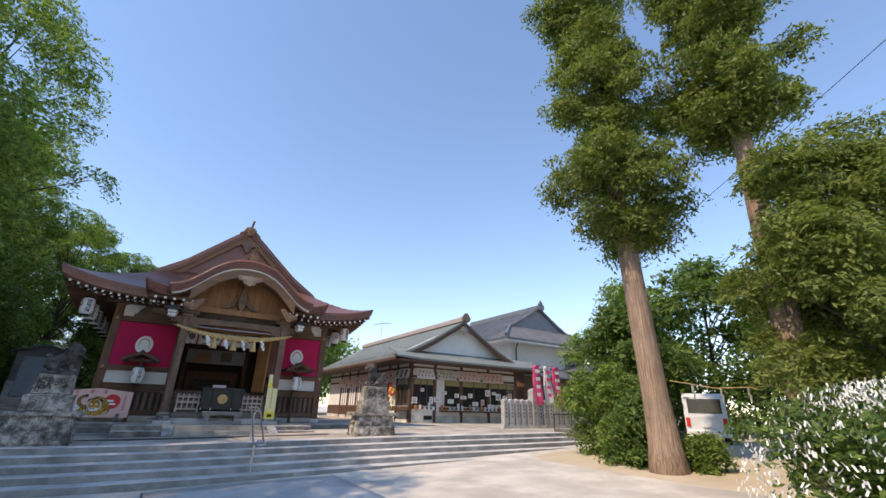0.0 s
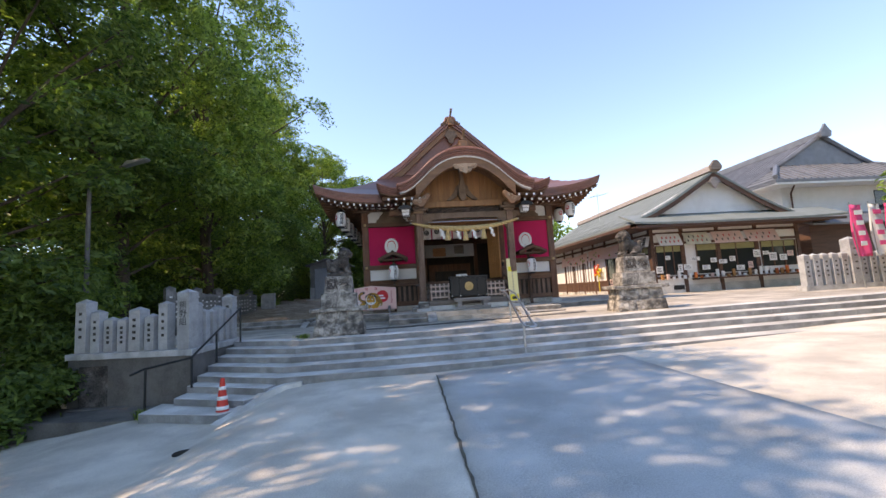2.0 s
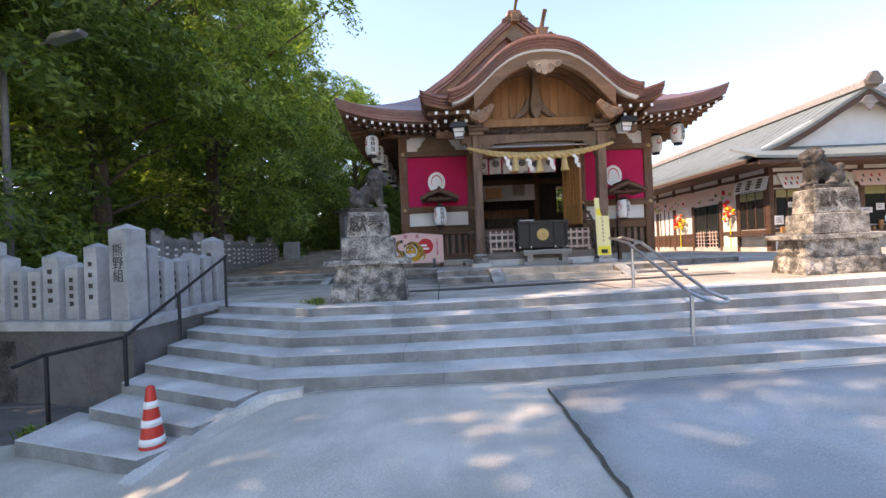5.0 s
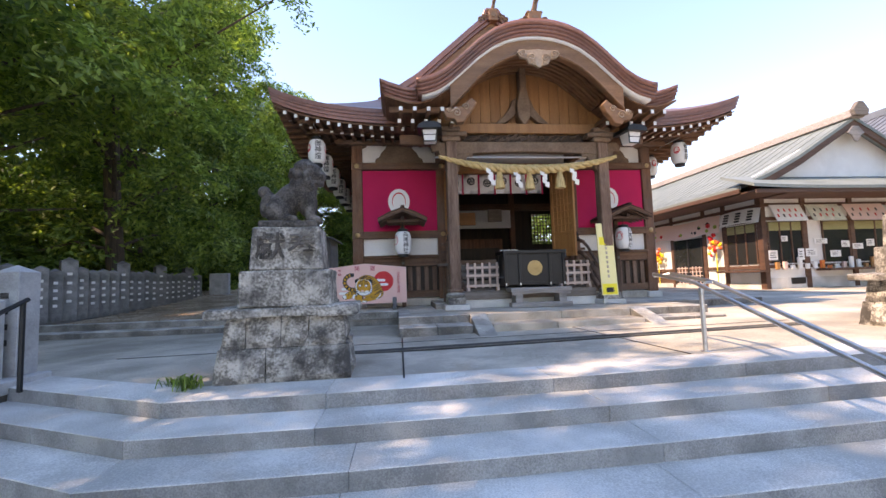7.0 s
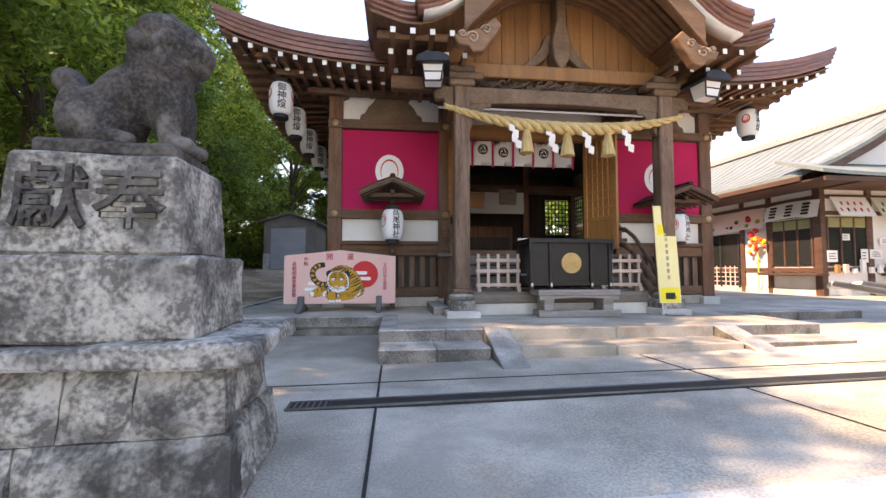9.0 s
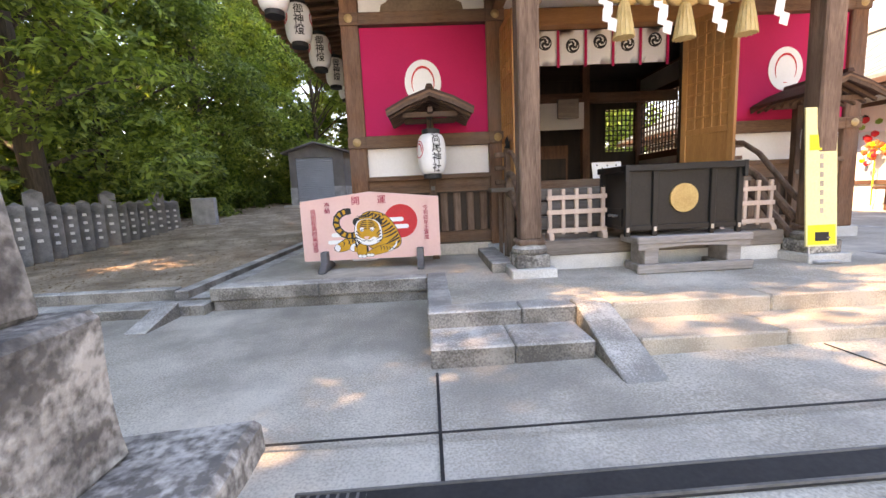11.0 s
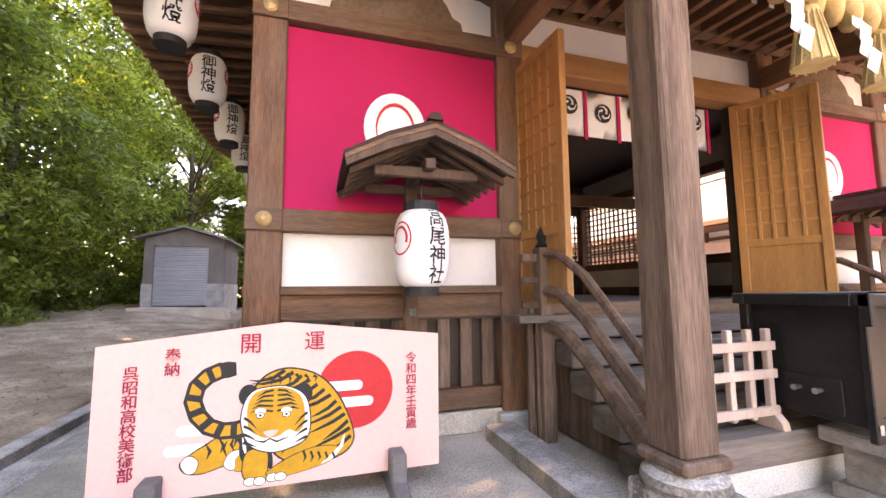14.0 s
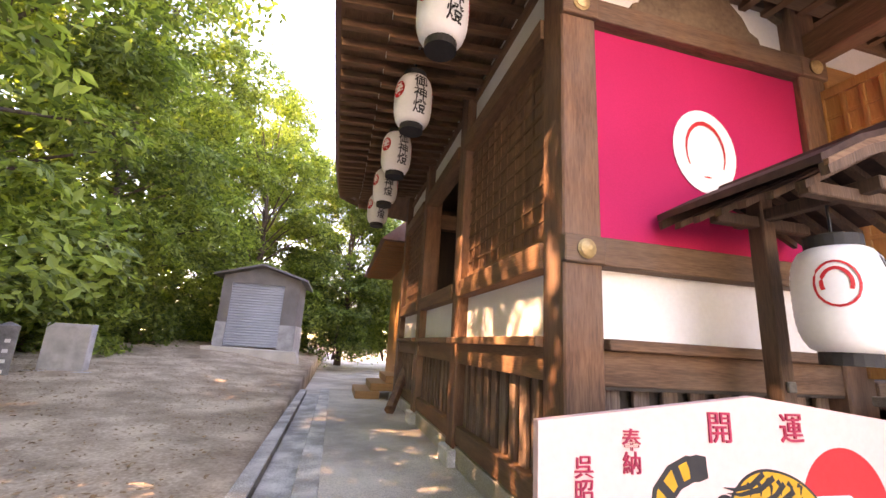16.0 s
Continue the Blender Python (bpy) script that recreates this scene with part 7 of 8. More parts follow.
for k, (x0, x1, mat) in enumerate(((12.5, 13.7, WHITE), (13.9, 15.2, surface("printed_poster", (0.45, 0.50, 0.40), (0.82, 0.78, 0.66), 4, 0.6)), (15.4, 17.0, PALEPINK), (17.2, 18.9, PALEPINK))):
    sg = thing("sign_board", "pale sign board under the office eaves with small prints", "sign", pose((x0 + x1) / 2, OY0 - 0.2, 3.4))
    part("board", prism([(OY0 - 0.42, 3.18), (OY0 - 0.40, 3.17), (OY0 - 0.10, 3.78), (OY0 - 0.12, 3.79)], x0, x1, "x"), mat, sg)
    q = random.Random(k)
    for i in range(9):
        x = x0 + 0.1 + i * (x1 - x0 - 0.2) / 9
        z = 3.32 + 0.2 * (i % 2)
        y = OY0 - 0.425 + (z - 3.18) * 0.49
        part("text_bar", prism([(y - 0.004, z), (y, z), (y + 0.05, z + 0.11), (y + 0.046, z + 0.11)], x, x + 0.06, "x"), q.choice((INK, SCARLET)), sg)
q = random.Random(31)
for i in range(16):
    x = 12.62 + i * 0.47 + q.uniform(-0.08, 0.08)
    z = q.uniform(1.75, 2.5)
    w, h = q.uniform(0.12, 0.26), q.uniform(0.18, 0.42)
    sheet_of = thing("paper_notice", "white paper notice hung in the office window", "notice", pose(x, OY0 - 0.07, z), "papers in the office windows")
    part("paper", box(x - w, x + w, OY0 - 0.085, OY0 - 0.075, z, z + h, 0.002), q.choice((WHITE, WHITECLOTH, PALEPINK, PAPER)), sheet_of)
    for k in range(3):
        part("text_bar", box(x - w * 0.7, x + w * q.uniform(0.1, 0.7), OY0 - 0.089, OY0 - 0.086, z + h * (0.25 + 0.22 * k), z + h * (0.32 + 0.22 * k)), INK, sheet_of)
q = random.Random(12)
for i in range(26):
    x = 12.6 + i * 0.29
    ch = thing("charm_packet", "small bright charm packet on the shop counter", "charm", pose(x, 21.2, 1.5), "charms on the office counter")
    h = q.uniform(0.10, 0.42)
    part("packet", box(x - 0.07, x + 0.07, 21.30, 21.38, 1.50, 1.50 + h, 0.01), q.choice((WHITE, WHITECLOTH, PALEPINK, PAPER, RUST, HONEY, WHITE)), ch)
for i, (y, z) in enumerate(((23.55, 2.5), (27.3, 2.3))):
    w = thing("flower_rake", "bamboo good-luck rake covered with red and yellow ornaments", "ornament", pose(OX0 - 0.2, y, 0.9))
    part("handle", tube([(OX0 - 0.15, y, 0.95), (OX0 - 0.15, y, z)], 0.02, 6), YELLOW, w)
    for j in range(40):
        a, d = q.uniform(0, 6.28), q.uniform(0, 0.42)
        bm = bmesh.new()
        bmesh.ops.create_icosphere(bm, subdivisions=1, radius=q.uniform(0.05, 0.10), matrix=Matrix.Translation((OX0 - 0.22 + q.uniform(-0.04, 0.04), y + d * math.cos(a), z + d * math.sin(a) * 1.15)))
        part("ornament", bm, q.choice((RUST, RUST, SCARLET, YELLOW, PALEPINK)), w)
aerial = thing("roof_aerial", "thin television aerial on the office roof", "aerial", pose(14.5, 30, 6.5))
part("mast", tube([(14.4, 31, 6.0), (14.4, 31, 8.2)], 0.02, 5), STEEL, aerial)
for i in range(7):
    part("element", tube([(13.8 + i * 0.22, 30.6, 7.9 + 0.04 * i), (13.8 + i * 0.22, 31.4, 7.9 + 0.04 * i)], 0.01, 4), STEEL, aerial)
part("boom", tube([(13.7, 31, 7.88), (15.2, 31, 8.16)], 0.012, 4), STEEL, aerial)

# ---- two-storey house behind ----
house = thing("white_house", "two-storey white plastered house with a grey tiled hip-and-gable roof", "house", pose(25, 25, 0.8))
HX0, HX1, HY0, HY1 = 21.2, 29.2, 23.0, 32.0
part("wall", box(HX0, HX1, HY0, HY1, 0.6, 6.6), PLASTER, house)
HC, HH = (HX0 + HX1) / 2, 5.4
hs_side = table([(0, 9.5), (2.2, 8.15), (5.4, 6.45)])


def house_roof(u, y):
    z = hs_side(abs(u))
    if y < 24.0:
        z = min(z, 6.45 + (y - 21.8) * 0.62)
    return z


part("roof", sheet(lambda u, y: (HC + u, y, house_roof(u, y)), steps_of(-HH, HH, 26), steps_of(21.8, 23.999, 6) + [24.0, 26, 29, 33.2], 0.16), TILE, house)
for i in range(27):
    u = -HH + 2 * HH * i / 26
    part("tile_rib", tube([(HC + u, y, house_roof(u, y) + 0.02) for y in steps_of(21.8, 23.95, 4)], 0.05, 5), TILE, house)
for s in (-1, 1):
    for i in range(22):
        y = 24.1 + i * 0.42
        part("tile_rib", tube([(HC + s * u, y, hs_side(u) + 0.02) for u in (0.2, 2.2, 5.38)], 0.05, 5), TILE, house)
    part("gable_ridge", tube([(HC + s * u, 23.95, hs_side(u) + 0.1) for u in (0.0, 2.2, 3.4)], 0.14, 6), TILE, house)
    part("hip_ridge", tube([(HC + s * 3.2, 23.9, 7.75), (HC + s * 5.3, 21.9, 6.62)], 0.13, 6), TILE, house)
part("ridge", box(HC - 0.2, HC + 0.2, 23.7, 33.3, 9.4, 9.8, 0.03), TILE, house)
part("ridge_end", prism([(HC - 0.3, 9.4), (HC + 0.3, 9.4), (HC + 0.36, 9.7), (HC + 0.12, 10.0), (HC, 10.2), (HC - 0.12, 10.0), (HC - 0.36, 9.7)], 23.55, 23.7), TILE, house)
part("gable_face", prism([(HC - 2.9, 7.75), (HC + 2.9, 7.75), (HC, 9.3)], 24.05, 24.12), WOOD, house)
part("eave_board", box(HC - HH + 0.05, HC + HH - 0.05, 21.82, 21.9, 6.2, 6.32), WHITE, house)
part("soffit", box(HC - HH + 0.05, HC + HH - 0.05, 21.9, 33, 6.22, 6.27), PLASTER, house)
w1 = part("window", box(26.9, 28.9, HY0 - 0.04, HY0 - 0.01, 4.3, 5.9), GLASSDARK, house, "dark upstairs window")
part("window_frame", box(27.87, 27.93, HY0 - 0.07, HY0 - 0.04, 4.3, 5.9), IRON, w1)
for z in (4.3, 5.84):
    part("window_frame", box(26.9, 28.9, HY0 - 0.07, HY0 - 0.04, z, z + 0.06), IRON, w1)
part("downpipe", tube([(HX0 + 0.1, 22.2, 6.3), (HX0 + 0.5, HY0 - 0.08, 5.9), (HX0 + 0.5, HY0 - 0.08, 0.8)], 0.05, 6), BROWNTRIM, house)
part("porch_roof", prism([(25.2, 4.35), (31.5, 4.35), (28.3, 5.2)], 20.6, HY0), TILE, house)
part("porch_wall", box(21.3, 31, 21.8, 22.98, 0.7, 4.2), BROWNTRIM, house)
part("lean_roof", prism([(21.4, 4.3), (20.9, 3.9), (20.9, 3.8), (23.0, 4.6), (23.0, 4.7)], 20.6, 31.4, "x"), TILE, house)

# ---- pale fence, flags and iron rail at the far end of the steps ----
pale = thing("stone_fence", "pale granite post fence at the far end of the landing", "stone fence", pose(15.5, 15, 0.85))
part("base_course", box(13.6, 19.0, 14.95, 15.3, 0.7, 1.0), FENCESTONE, pale)
for i in range(15):
    tall = i in (5, 14)
    fence_post(13.8 + i * 0.36, 15.1, 0.34 if tall else 0.24, 1.55 if tall else 1.05, 1.0, 0, "", pale)
for i, (x, mat) in enumerate(((15.05, BANNERPINK), (15.75, WHITECLOTH), (16.35, BANNERPINK))):
    fl = thing("banner_flag", ("hot pink" if i != 1 else "white and pink") + " upright banner flag on a thin pole", "flag", pose(x, 14.4, 0.8), "upright flags by the fence")
    part("pole", tube([(x + 0.1, 14.4, 0.8), (x - 0.02, 14.4, 3.75)], 0.015, 6), STEEL, fl)
    part("cloth", sheet(lambda u, z: (x + u - 0.06 * (z - 2), 14.4 + 0.05 * math.sin(u * 8 + z * 3), z), steps_of(0.0, 0.52, 8), steps_of(1.9, 3.65, 12), 0.003), mat, fl, smooth=True)
    part("cross_arm", tube([(x - 0.1, 14.4, 3.66), (x + 0.45, 14.4, 3.66)], 0.01, 5), STEEL, fl)
    for j in range(4):
        part("mark", box(x + 0.10 - 0.06 * j * -0.4 - 0.06, x + 0.34, 14.33, 14.338, 3.3 - j * 0.35, 3.45 - j * 0.35), WHITE if i != 1 else BANNERPINK, fl)
gate_rail = thing("iron_handrail", "black iron handrail at the far end of the steps", "handrail", pose(14.5, 13, 0.8))
for x, y in ((13.9, 12.2), (14.9, 12.2), (14.3, 10.6)):
    part("rail_post", tube([(x, y, 0.4), (x, y, 1.5)], 0.02, 6), IRON, gate_rail)
part("rail_tube", tube([(13.9, 12.2, 1.5), (14.9, 12.2, 1.5), (14.3, 10.6, 1.15)], 0.02, 6), IRON, gate_rail)
cheek = thing("end_wall", "low dark stone wall at the far end of the steps", "wall", pose(14.4, 11, 0.4), kind="structure")
part("wall", box(14.12, 14.5, 9.6, 12.4, 0, 0.95, 0.02), OLDBASE, cheek)

# ---- parked van ----
van = thing("parked_van", "small white van parked under the trees, seen from behind", "van")
side = [(-1.65, 0.25), (1.60, 0.25), (1.68, 0.6), (1.62, 0.95), (1.1, 1.15), (0.75, 1.75), (0.55, 1.86), (-1.45, 1.88), (-1.62, 1.78), (-1.70, 1.0)]
part("body", prism(side, -0.74, 0.74, bevel=0.035), CARWHITE, van)
part("rear_window", box(-1.71, -1.66, -0.58, 0.58, 1.12, 1.66, 0.01), GLASSDARK, van)
for y in (-0.75, 0.735):
    for a, b in ((-1.45, -0.5), (-0.42, 0.35)):
        part("side_window", box(a, b, y, y + 0.015, 1.12, 1.66, 0.0), GLASSDARK, van)
for x in (-1.1, 1.1):
    for y in (-0.76, 0.62):
        wheel = part("wheel", tube([(x, y, 0.27), (x, y + 0.14, 0.27)], 0.27, 18), RUBBER, van)
        part("rim", tube([(x, y - 0.005, 0.27), (x, y + 0.145, 0.27)], 0.16, 14), STEEL, wheel)
for y in (-0.70, 0.56):
    part("tail_light", box(-1.73, -1.68, y, y + 0.14, 0.62, 0.95, 0.01), SCARLET, van)
part("bumper", box(-1.76, -1.64, -0.74, 0.74, 0.26, 0.50, 0.02), CARWHITE, van)
part("number_plate", box(-1.75, -1.70, -0.17, 0.17, 0.62, 0.78), WHITE, van)
place(van, pose(20.3, 9.6, ground_z(20.3, 9.6), 0, 0, 28))

# ---- trees and shrubs ----


def tree(x, y, z, height, spread, count, leaf, seed, low=0.28, size=0.13, lean=(0, 0), bark=None, label="tall broad-leaved tree with a dense green crown"):
    """A tapered trunk, limbs, and a crown of many leaves in uneven clumps."""
    q = random.Random(seed)
    ob = thing("tree", label, "tree", group="trees beside the shrine")
    top = Vector((lean[0], lean[1], height * 0.8))
    r0 = 0.010 * height + 0.03
    trunk = part("trunk", tube([top * f + Vector((0.12 * math.sin(f * 7 + seed), 0.12 * math.cos(f * 5 + seed), -0.6 if f == 0 else 0)) for f in (0, 0.08, 0.25, 0.45, 0.65, 0.85, 1)], [r0 * 1.5, r0 * 1.1, r0, r0 * 0.8, r0 * 0.6, r0 * 0.35, r0 * 0.12], 10), bark or BARK, ob, smooth=True)
    clumps = []
    n = int(34 + spread * 8)
    for i in range(n):
        h = low + (1 - low) * (i + q.random()) / n
        wide = spread * math.sin(math.pi * min(1, 0.16 + 0.80 * (h - low) / (1 - low))) ** 0.7
        a = q.uniform(0, 6.283)
        d = wide * q.uniform(0.25, 1.0) ** 0.6
        c = Vector((top.x * h + d * math.cos(a), top.y * h + d * math.sin(a), height * h))
        s = q.uniform(0.5, 1.15) * (0.5 + spread * 0.15)
        clumps.append((*c, s * q.uniform(0.8, 1.3), s * q.uniform(0.8, 1.3), s * q.uniform(0.5, 0.8)))
        if i % 3 == 0:
            st = top * max(0.12, h * 0.82)
            part("limb", tube([st, st.lerp(c, 0.5) + Vector((0, 0, 0.25)), c], [r0 * 0.32, r0 * 0.2, 0.015], 6), bark or BARK, ob)
    leaves("crown", clumps, count, size, leaf, ob, seed)
    return place(ob, pose(x, y, z))


WOODS = [(-10.6, 12.8, 0.0, 13.5, 4.4), (-10.0, 17.2, 0.6, 17.5, 4.9), (-9.1, 21.6, 0.9, 18.8, 5.0), (-11.0, 26.3, 1.0, 15.0, 4.5), (-10.2, 30.8, 1.2, 15.5, 4.6),
         (-6.8, 36.5, 1.3, 12.5, 4.2), (-2.6, 39.5, 1.3, 10.0, 3.6), (1.0, 42.0, 1.3, 9.0, 3.2), (-13.5, 15.5, 0.0, 14.5, 4.4), (-14.0, 22.5, 0.5, 14.0, 4.4), (-15.0, 30.0, 0.8, 14.0, 4.4), (-13.0, 9.2, -0.8, 12.5, 4.0),
         (-18.0, 5.5, -1.2, 12.0, 4.0), (-20.5, 17.0, 0.0, 14.0, 4.6), (-12.8, 3.0, -1.0, 11.0, 3.4), (-11.5, 37.5, 1.2, 13.0, 4.4), (-7.6, 41.0, 1.3, 13.0, 4.2), (-4.6, 43.0, 1.3, 12.0, 4.0), (-18.5, 26.0, 0.5, 14.0, 4.8), (-17.5, 35.5, 1.0, 13.0, 4.8), (-15.0, 43.0, 1.2, 13.0, 4.6), (-22.0, 31.0, 0.6, 14.0, 5.0)]
for i, (x, y, z, h, s) in enumerate(WOODS):
    near = x > -11.4
    tree(x, y, z, h, s, 54000 if near else 14000, LEAF if i % 3 else LEAFDARK, 100 + i, 0.17 if i == 1 else 0.09, 0.088 if near else 0.17)
# thin tall trees beside the forecourt, which fleck it with light
for i, (x, y) in enumerate(((-10.6, 8.2), (-9.8, 4.0), (-10.4, -0.4), (-9.6, -5.0))):
    tree(x, y, -1.0, 15.5, 3.9, 6300, LEAF, 200 + i, 0.42, 0.15)
tree(-12.2, 7.4, -0.8, 19.5, 3.6, 5500, LEAF, 210, 0.55, 0.16)
# trees past the hall and the office
for i, (x, y, h, s) in enumerate(((9.5, 40, 9.0, 3.0), (12.5, 44, 9.5, 3.4), (5.5, 46, 9, 3.5), (17, 47, 8, 3.4))):
    tree(x, y, 0.7, h, s, 7000, LEAF, 300 + i, 0.2, 0.2)


def cedar(x, y, z, height, tiers, lean, seed, count):
    """A pruned cedar: a bare leaning trunk under cloud-like tufts."""
    q = random.Random(seed)
    ob = thing("cedar_tree", "tall leaning cedar with a bare pale trunk and cloud-like tufts", "tree", group="cedars beside the forecourt")
    top = Vector((*lean, height))
    part("trunk", tube([top * f + Vector((0, 0, -0.4 if f == 0 else 0)) for f in (0, 0.03, 0.1, 0.3, 0.5, 0.75, 1)], [0.50, 0.37, 0.30, 0.26, 0.22, 0.13, 0.05], 14), CEDARBARK, ob, smooth=True)
    clumps = []
    for f0, f1, wide in tiers:
        n = int(26 * wide)
        for i in range(n):
            f = f0 + (f1 - f0) * q.random()
            e = math.sin(math.pi * (0.12 + 0.80 * (f - f0) / (f1 - f0))) ** 0.6
            a, d = q.uniform(0, 6.283), wide * e * q.uniform(0.0, 1.0) ** 0.6
            c = top * f + Vector((d * math.cos(a), d * math.sin(a), 0))
            s = q.uniform(0.42, 0.80)
            clumps.append((*c, s, s, s * 0.62))
            if i % 5 == 0:
                st = top * max(0.05, f - 0.03)
                part("limb", tube([st, st.lerp(c, 0.5) + Vector((0, 0, 0.1)), c], [0.06, 0.04, 0.012], 5), CEDARBARK, ob)
    leaves("crown", clumps, count, 0.062, CEDARLEAF, ob, seed, 0.35)
    return place(ob, pose(x, y, z))


cedar(10.62, 5.65, 0.36, 16.0, ((0.36, 0.56, 1.65), (0.575, 0.78, 1.40), (0.79, 1.02, 1.25)), (-0.75, 0.3), 41, 110000)
cedar(11.5, 3.1, 0.4, 15.0, ((0.56, 0.82, 1.75), (0.82, 1.02, 1.4)), (0.5, -0.2), 42, 100000)
tree(11.0, 1.6, 0.4, 6.4, 2.0, 100000, CEDARLEAF, 51, 0.26, 0.052, label="bushy conifer with drooping yellow-green sprays")
tree(14.6, 2.2, 0.45, 5.6, 2.4, 22000, LEAF, 57, 0.10, 0.10)
tree(23.0, 4.6, 0.5, 8.0, 3.4, 20000, LEAFDARK, 52, 0.12, 0.14)
tree(18.6, 11.6, 0.6, 6.0, 1.9, 16000, LEAFDARK, 53, 0.2, 0.12)
tree(22.5, 14.0, 0.6, 8.0, 3.2, 16000, LEAF, 54, 0.12, 0.14)
tree(26.0, 11.5, 0.6, 9.5, 4.0, 18000, LEAFDARK, 55, 0.06, 0.16)
tree(20.0, -0.5, 0.5, 8.5, 3.8, 16000, LEAF, 56, 0.1, 0.16)


def shrub(x, y, z, w, d, h, count, leaf, seed, label, size=0.06):
    q = random.Random(seed)
    ob = thing("shrub", label, "shrub", group="shrubs round the forecourt")
    for i in range(6):
        a = q.uniform(0, 6.283)
        part("stem", tube([(0.1 * math.cos(a), 0.1 * math.sin(a), -0.2), (0.3 * w * math.cos(a), 0.3 * d * math.sin(a), h * 0.6)], [0.03, 0.012], 5), BARK, ob)
    clumps = [(q.uniform(-1, 1) * w * 0.62, q.uniform(-1, 1) * d * 0.62, h * q.uniform(0.12, 0.85), w * q.uniform(0.2, 0.4), d * q.uniform(0.2, 0.4), h * q.uniform(0.12, 0.22)) for _ in range(26)]
    leaves("foliage", clumps, count, size, leaf, ob, seed)
    return place(ob, pose(x, y, z))


shrub(12.3, 8.4, 0.42, 1.7, 1.4, 2.9, 26000, LEAF, 61, "large rounded evergreen shrub beside the steps")
shrub(11.2, 6.7, 0.38, 1.2, 1.0, 2.0, 14000, LEAFDARK, 62, "dark evergreen shrub at the foot of the cedar")
shrub(11.35, 5.2, 0.38, 0.55, 0.5, 0.8, 5000, LEAF, 63, "small green shrub at the foot of the cedar", 0.05)
for i, (x, y, z, w, h) in enumerate(((-7.6, 10.6, -0.8, 1.2, 1.3), (-8.8, 9.3, -0.9, 1.5, 1.6), (-10.2, 7.8, -1.0, 1.8, 1.8), (-11.5, 5.4, -1.0, 1.8, 2.0), (-8.6, 12.4, 0.2, 1.3, 1.9), (-9.5, 15.2, 0.6, 1.3, 1.9), (-9.9, 19.0, 0.9, 1.4, 2.0),
                                     (-10.1, 22.5, 0.9, 1.4, 2.1), (-10.2, 25.8, 1.0, 1.5, 1.9), (-9.4, 28.6, 1.1, 1.5, 2.0), (-9.0, 31.5, 1.2, 1.5, 2.0), (-8.2, 34.0, 1.3, 1.8, 2.2), (-3.0, 37.0, 1.3, 2.0, 2.4), (-0.4, 38.0, 1.3, 1.8, 2.2), (-5.5, 36.6, 1.3, 2.0, 2.4))):
    shrub(x, y, z, w, w, h, 9000, LEAF if i % 2 else LEAFDARK, 70 + i, "leafy undergrowth at the edge of the wood", 0.08)

for i in range(8):
    shrub(-13.2 - 0.5 * (i % 2), 11.0 + 3.4 * i, 0.2 + 0.12 * i, 2.4, 2.4, 3.4, 9000, LEAFDARK if i % 2 else LEAF, 90 + i, "tall leafy undergrowth deep in the wood", 0.12)

# shrub hung with knotted paper fortunes
omikuji = shrub(8.5, 1.25, 0.3, 2.0, 1.6, 1.9, 11000, LEAFDARK, 64, "low shrub covered with white knotted paper slips", 0.055)
q = random.Random(77)
bm = bmesh.new()
for i in range(2600):
    a, e = q.uniform(0, 6.283), q.uniform(-0.1, 1.5)
    p = Vector((1.95 * math.cos(a) * math.cos(e), 1.65 * math.sin(a) * math.cos(e), 0.35 + 1.35 * math.sin(e))) * q.uniform(0.85, 1.08)
    d = Vector((q.gauss(0, 0.5), q.gauss(0, 0.5), -1)).normalized() * q.uniform(0.035, 0.075)
    s = Vector((q.gauss(0, 1), q.gauss(0, 1), 0.2)).normalized() * 0.010
    vs = [bm.verts.new(v) for v in (p - s, p + s, p + s * 1.3 + d, p - s * 0.8 + d)]
    bm.faces.new(vs)
slips = part("paper_slips", bm, WHITE, omikuji, "white knotted paper slips", m=pose(0, 0, 0))
slips.matrix_parent_inverse = Matrix.Identity(4)
slips["kind"] = "stuff"
line = thing("paper_rope", "thin straw cord with white paper streamers between the cedars", "rope", pose(12, 4.6, 2.3))
cord = [(10.6, 5.3, 2.35), (11.4, 4.7, 2.2), (12.2, 4.1, 2.25), (13.1, 3.5, 2.45)]
part("cord", tube(cord, 0.012, 5), STRAW, line)
for x, y, z in ((11.0, 5.0, 2.27), (11.5, 4.62, 2.2), (12.0, 4.25, 2.23)):
    part("paper_streamer", prism([(x - 0.05, z), (x + 0.05, z - 0.02), (x + 0.02, z - 0.14), (x + 0.09, z - 0.16), (x + 0.04, z - 0.34), (x - 0.04, z - 0.30), (x, z - 0.18), (x - 0.06, z - 0.16)], y, y + 0.003), WHITE, line)
wire = thing("power_cable", "thin black power cable across the sky", "cable", pose(20, 12, 7))
part("cable", tube([(26, 21.8, 6.4), (20, 14, 7.2), (16, 7, 8.6), (13, -2, 11)], 0.012, 4), RUBBER, wire)

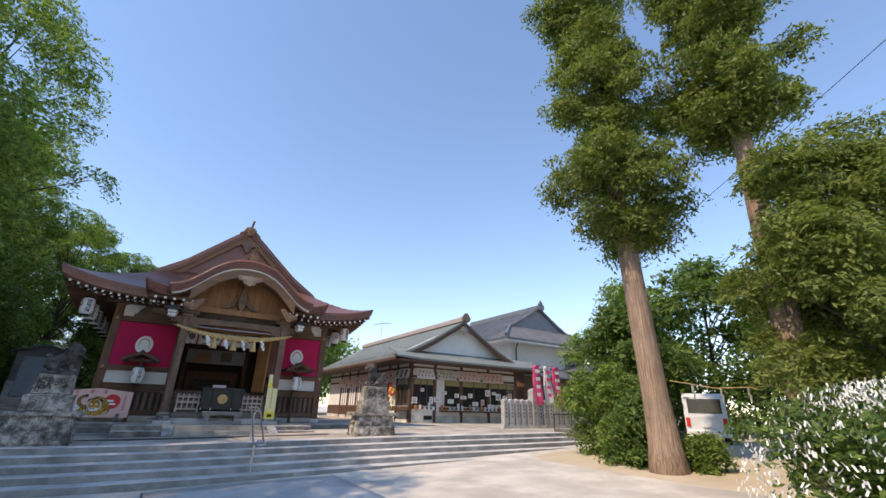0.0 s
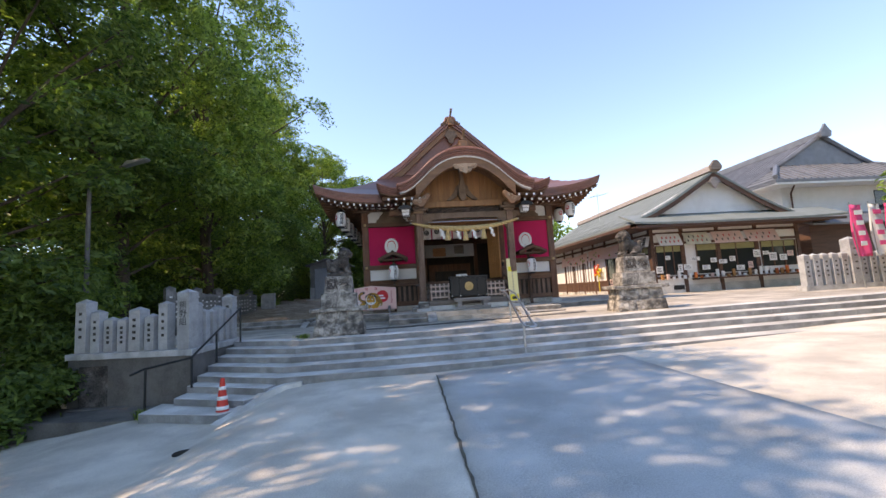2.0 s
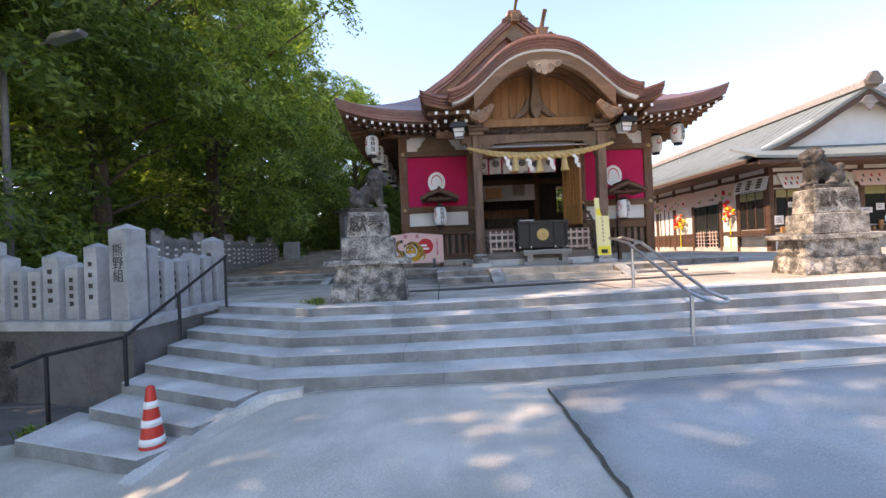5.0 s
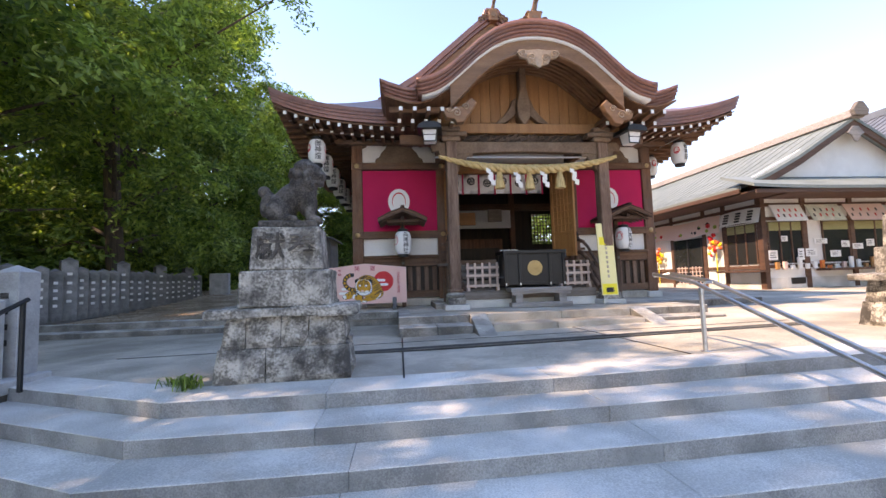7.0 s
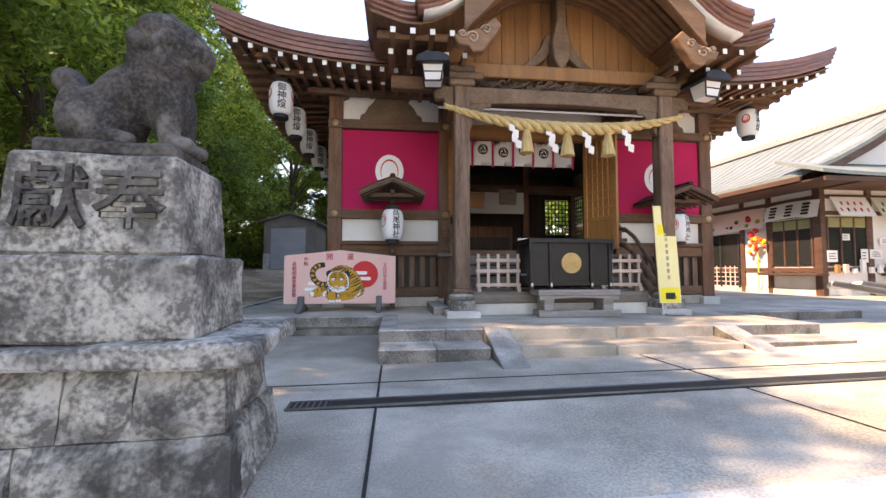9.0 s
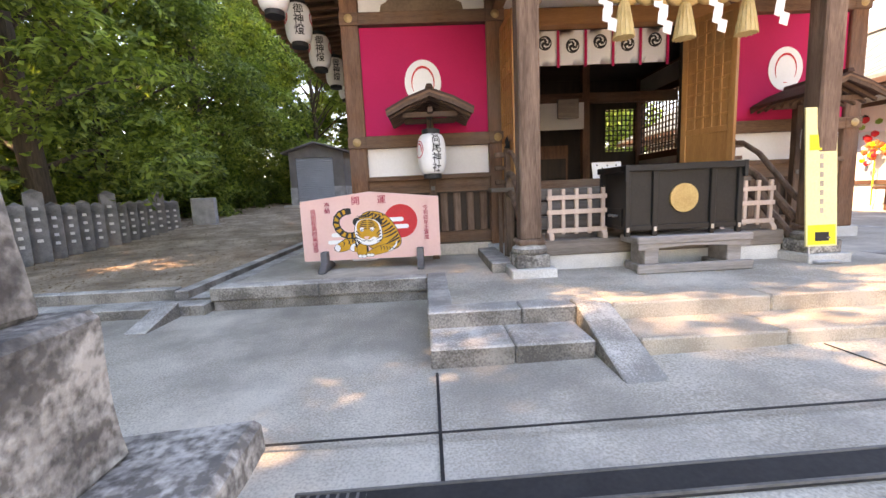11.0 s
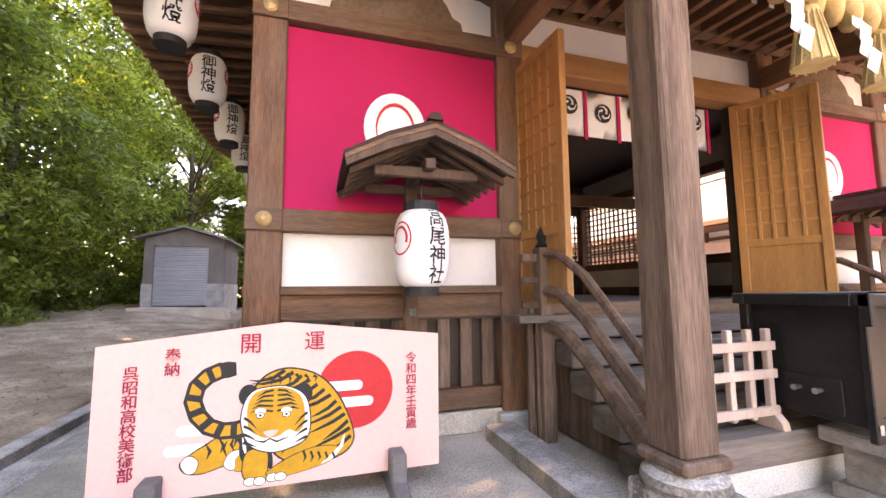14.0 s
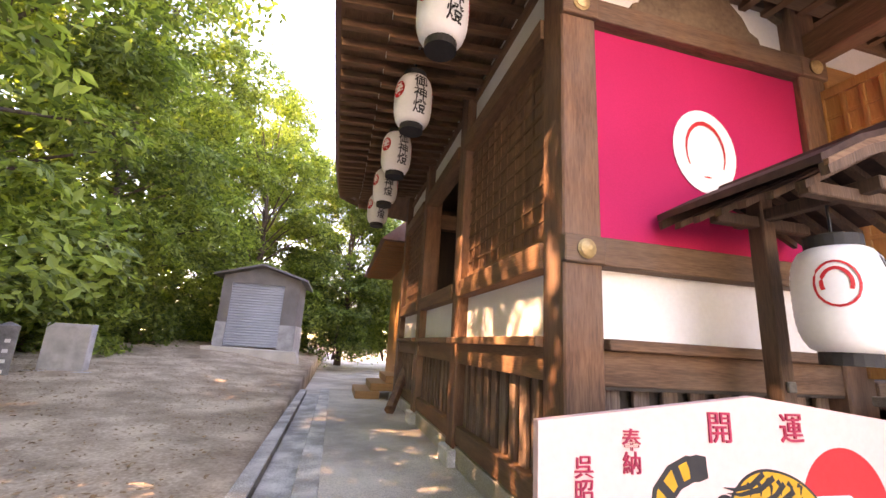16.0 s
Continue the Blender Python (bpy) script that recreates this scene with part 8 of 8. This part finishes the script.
# weeds in the joints
def weed(x, y, z, count, height, seed):
    q = random.Random(seed)
    bm = bmesh.new()
    for i in range(count):
        a, l = q.uniform(0, 6.283), height * q.uniform(0.5, 1.0)
        dx, dy = math.cos(a), math.sin(a)
        b = Vector((q.gauss(0, 0.05), q.gauss(0, 0.05), 0))
        w = Vector((-dy, dx, 0)) * 0.008
        p, t = b + Vector((dx, dy, 0)) * l * 0.35 + Vector((0, 0, l * 0.7)), b + Vector((dx, dy, 0)) * l * 0.9 + Vector((0, 0, l * 0.75))
        v = [bm.verts.new(k) for k in (b - w * 0.5, b + w * 0.5, p + w, p - w, t)]
        bm.faces.new((v[0], v[1], v[2], v[3]))
        bm.faces.new((v[3], v[2], v[4]))
    ob = part("weed", bm, LEAF)
    return tagged(place(ob, pose(x, y, z)), "small tuft of green weeds at the foot of stone", "weed", "weeds in the paving")


for i, (x, y, z, n, h) in enumerate(((-2.42, 12.16, LAND, 60, 0.16), (-2.6, 12.3, LAND, 40, 0.12), (-4.75, 9.9, -0.4, 60, 0.22))):
    weed(x, y, z, n, h, 300 + i)

# litter, small stones and the drain cover
q = random.Random(21)
bm = bmesh.new()
for i in range(6000):
    x, y = q.uniform(-9.5, -3.7), 17.3 + 16 * q.random() ** 1.2
    a, s = q.uniform(0, 6.283), q.uniform(0.015, 0.04)
    z = earth_z(x, y) + 0.012
    vs = [bm.verts.new((x + s * math.cos(a + k * 1.571) * (1 if k % 2 else 0.5), y + s * math.sin(a + k * 1.571) * (1 if k % 2 else 0.5), z + q.uniform(0, 0.015))) for k in range(4)]
    bm.faces.new(vs)
litter = part("leaf_litter", bm, surface("dry_leaves", (0.16, 0.09, 0.05), (0.34, 0.21, 0.11), 9, 0.9, bump=0))
tagged(litter, "scattered dry brown leaves on the earth path", "leaf litter", kind="stuff")
drain = thing("drain_cover", "small round iron drain cover in the concrete", "drain cover", pose(-2.75, 7.4, ground_z(-2.75, 7.4)), kind="structure")
part("cover", lathe([(0.11, ground_z(-2.75, 7.4) + 0.0), (0.11, ground_z(-2.75, 7.4) + 0.012), (0.10, ground_z(-2.75, 7.4) + 0.015)], 20, -2.75, 7.4), IRON, drain)

# upright faces of the old kerbs: rougher than their tops, and darkened to hold shade
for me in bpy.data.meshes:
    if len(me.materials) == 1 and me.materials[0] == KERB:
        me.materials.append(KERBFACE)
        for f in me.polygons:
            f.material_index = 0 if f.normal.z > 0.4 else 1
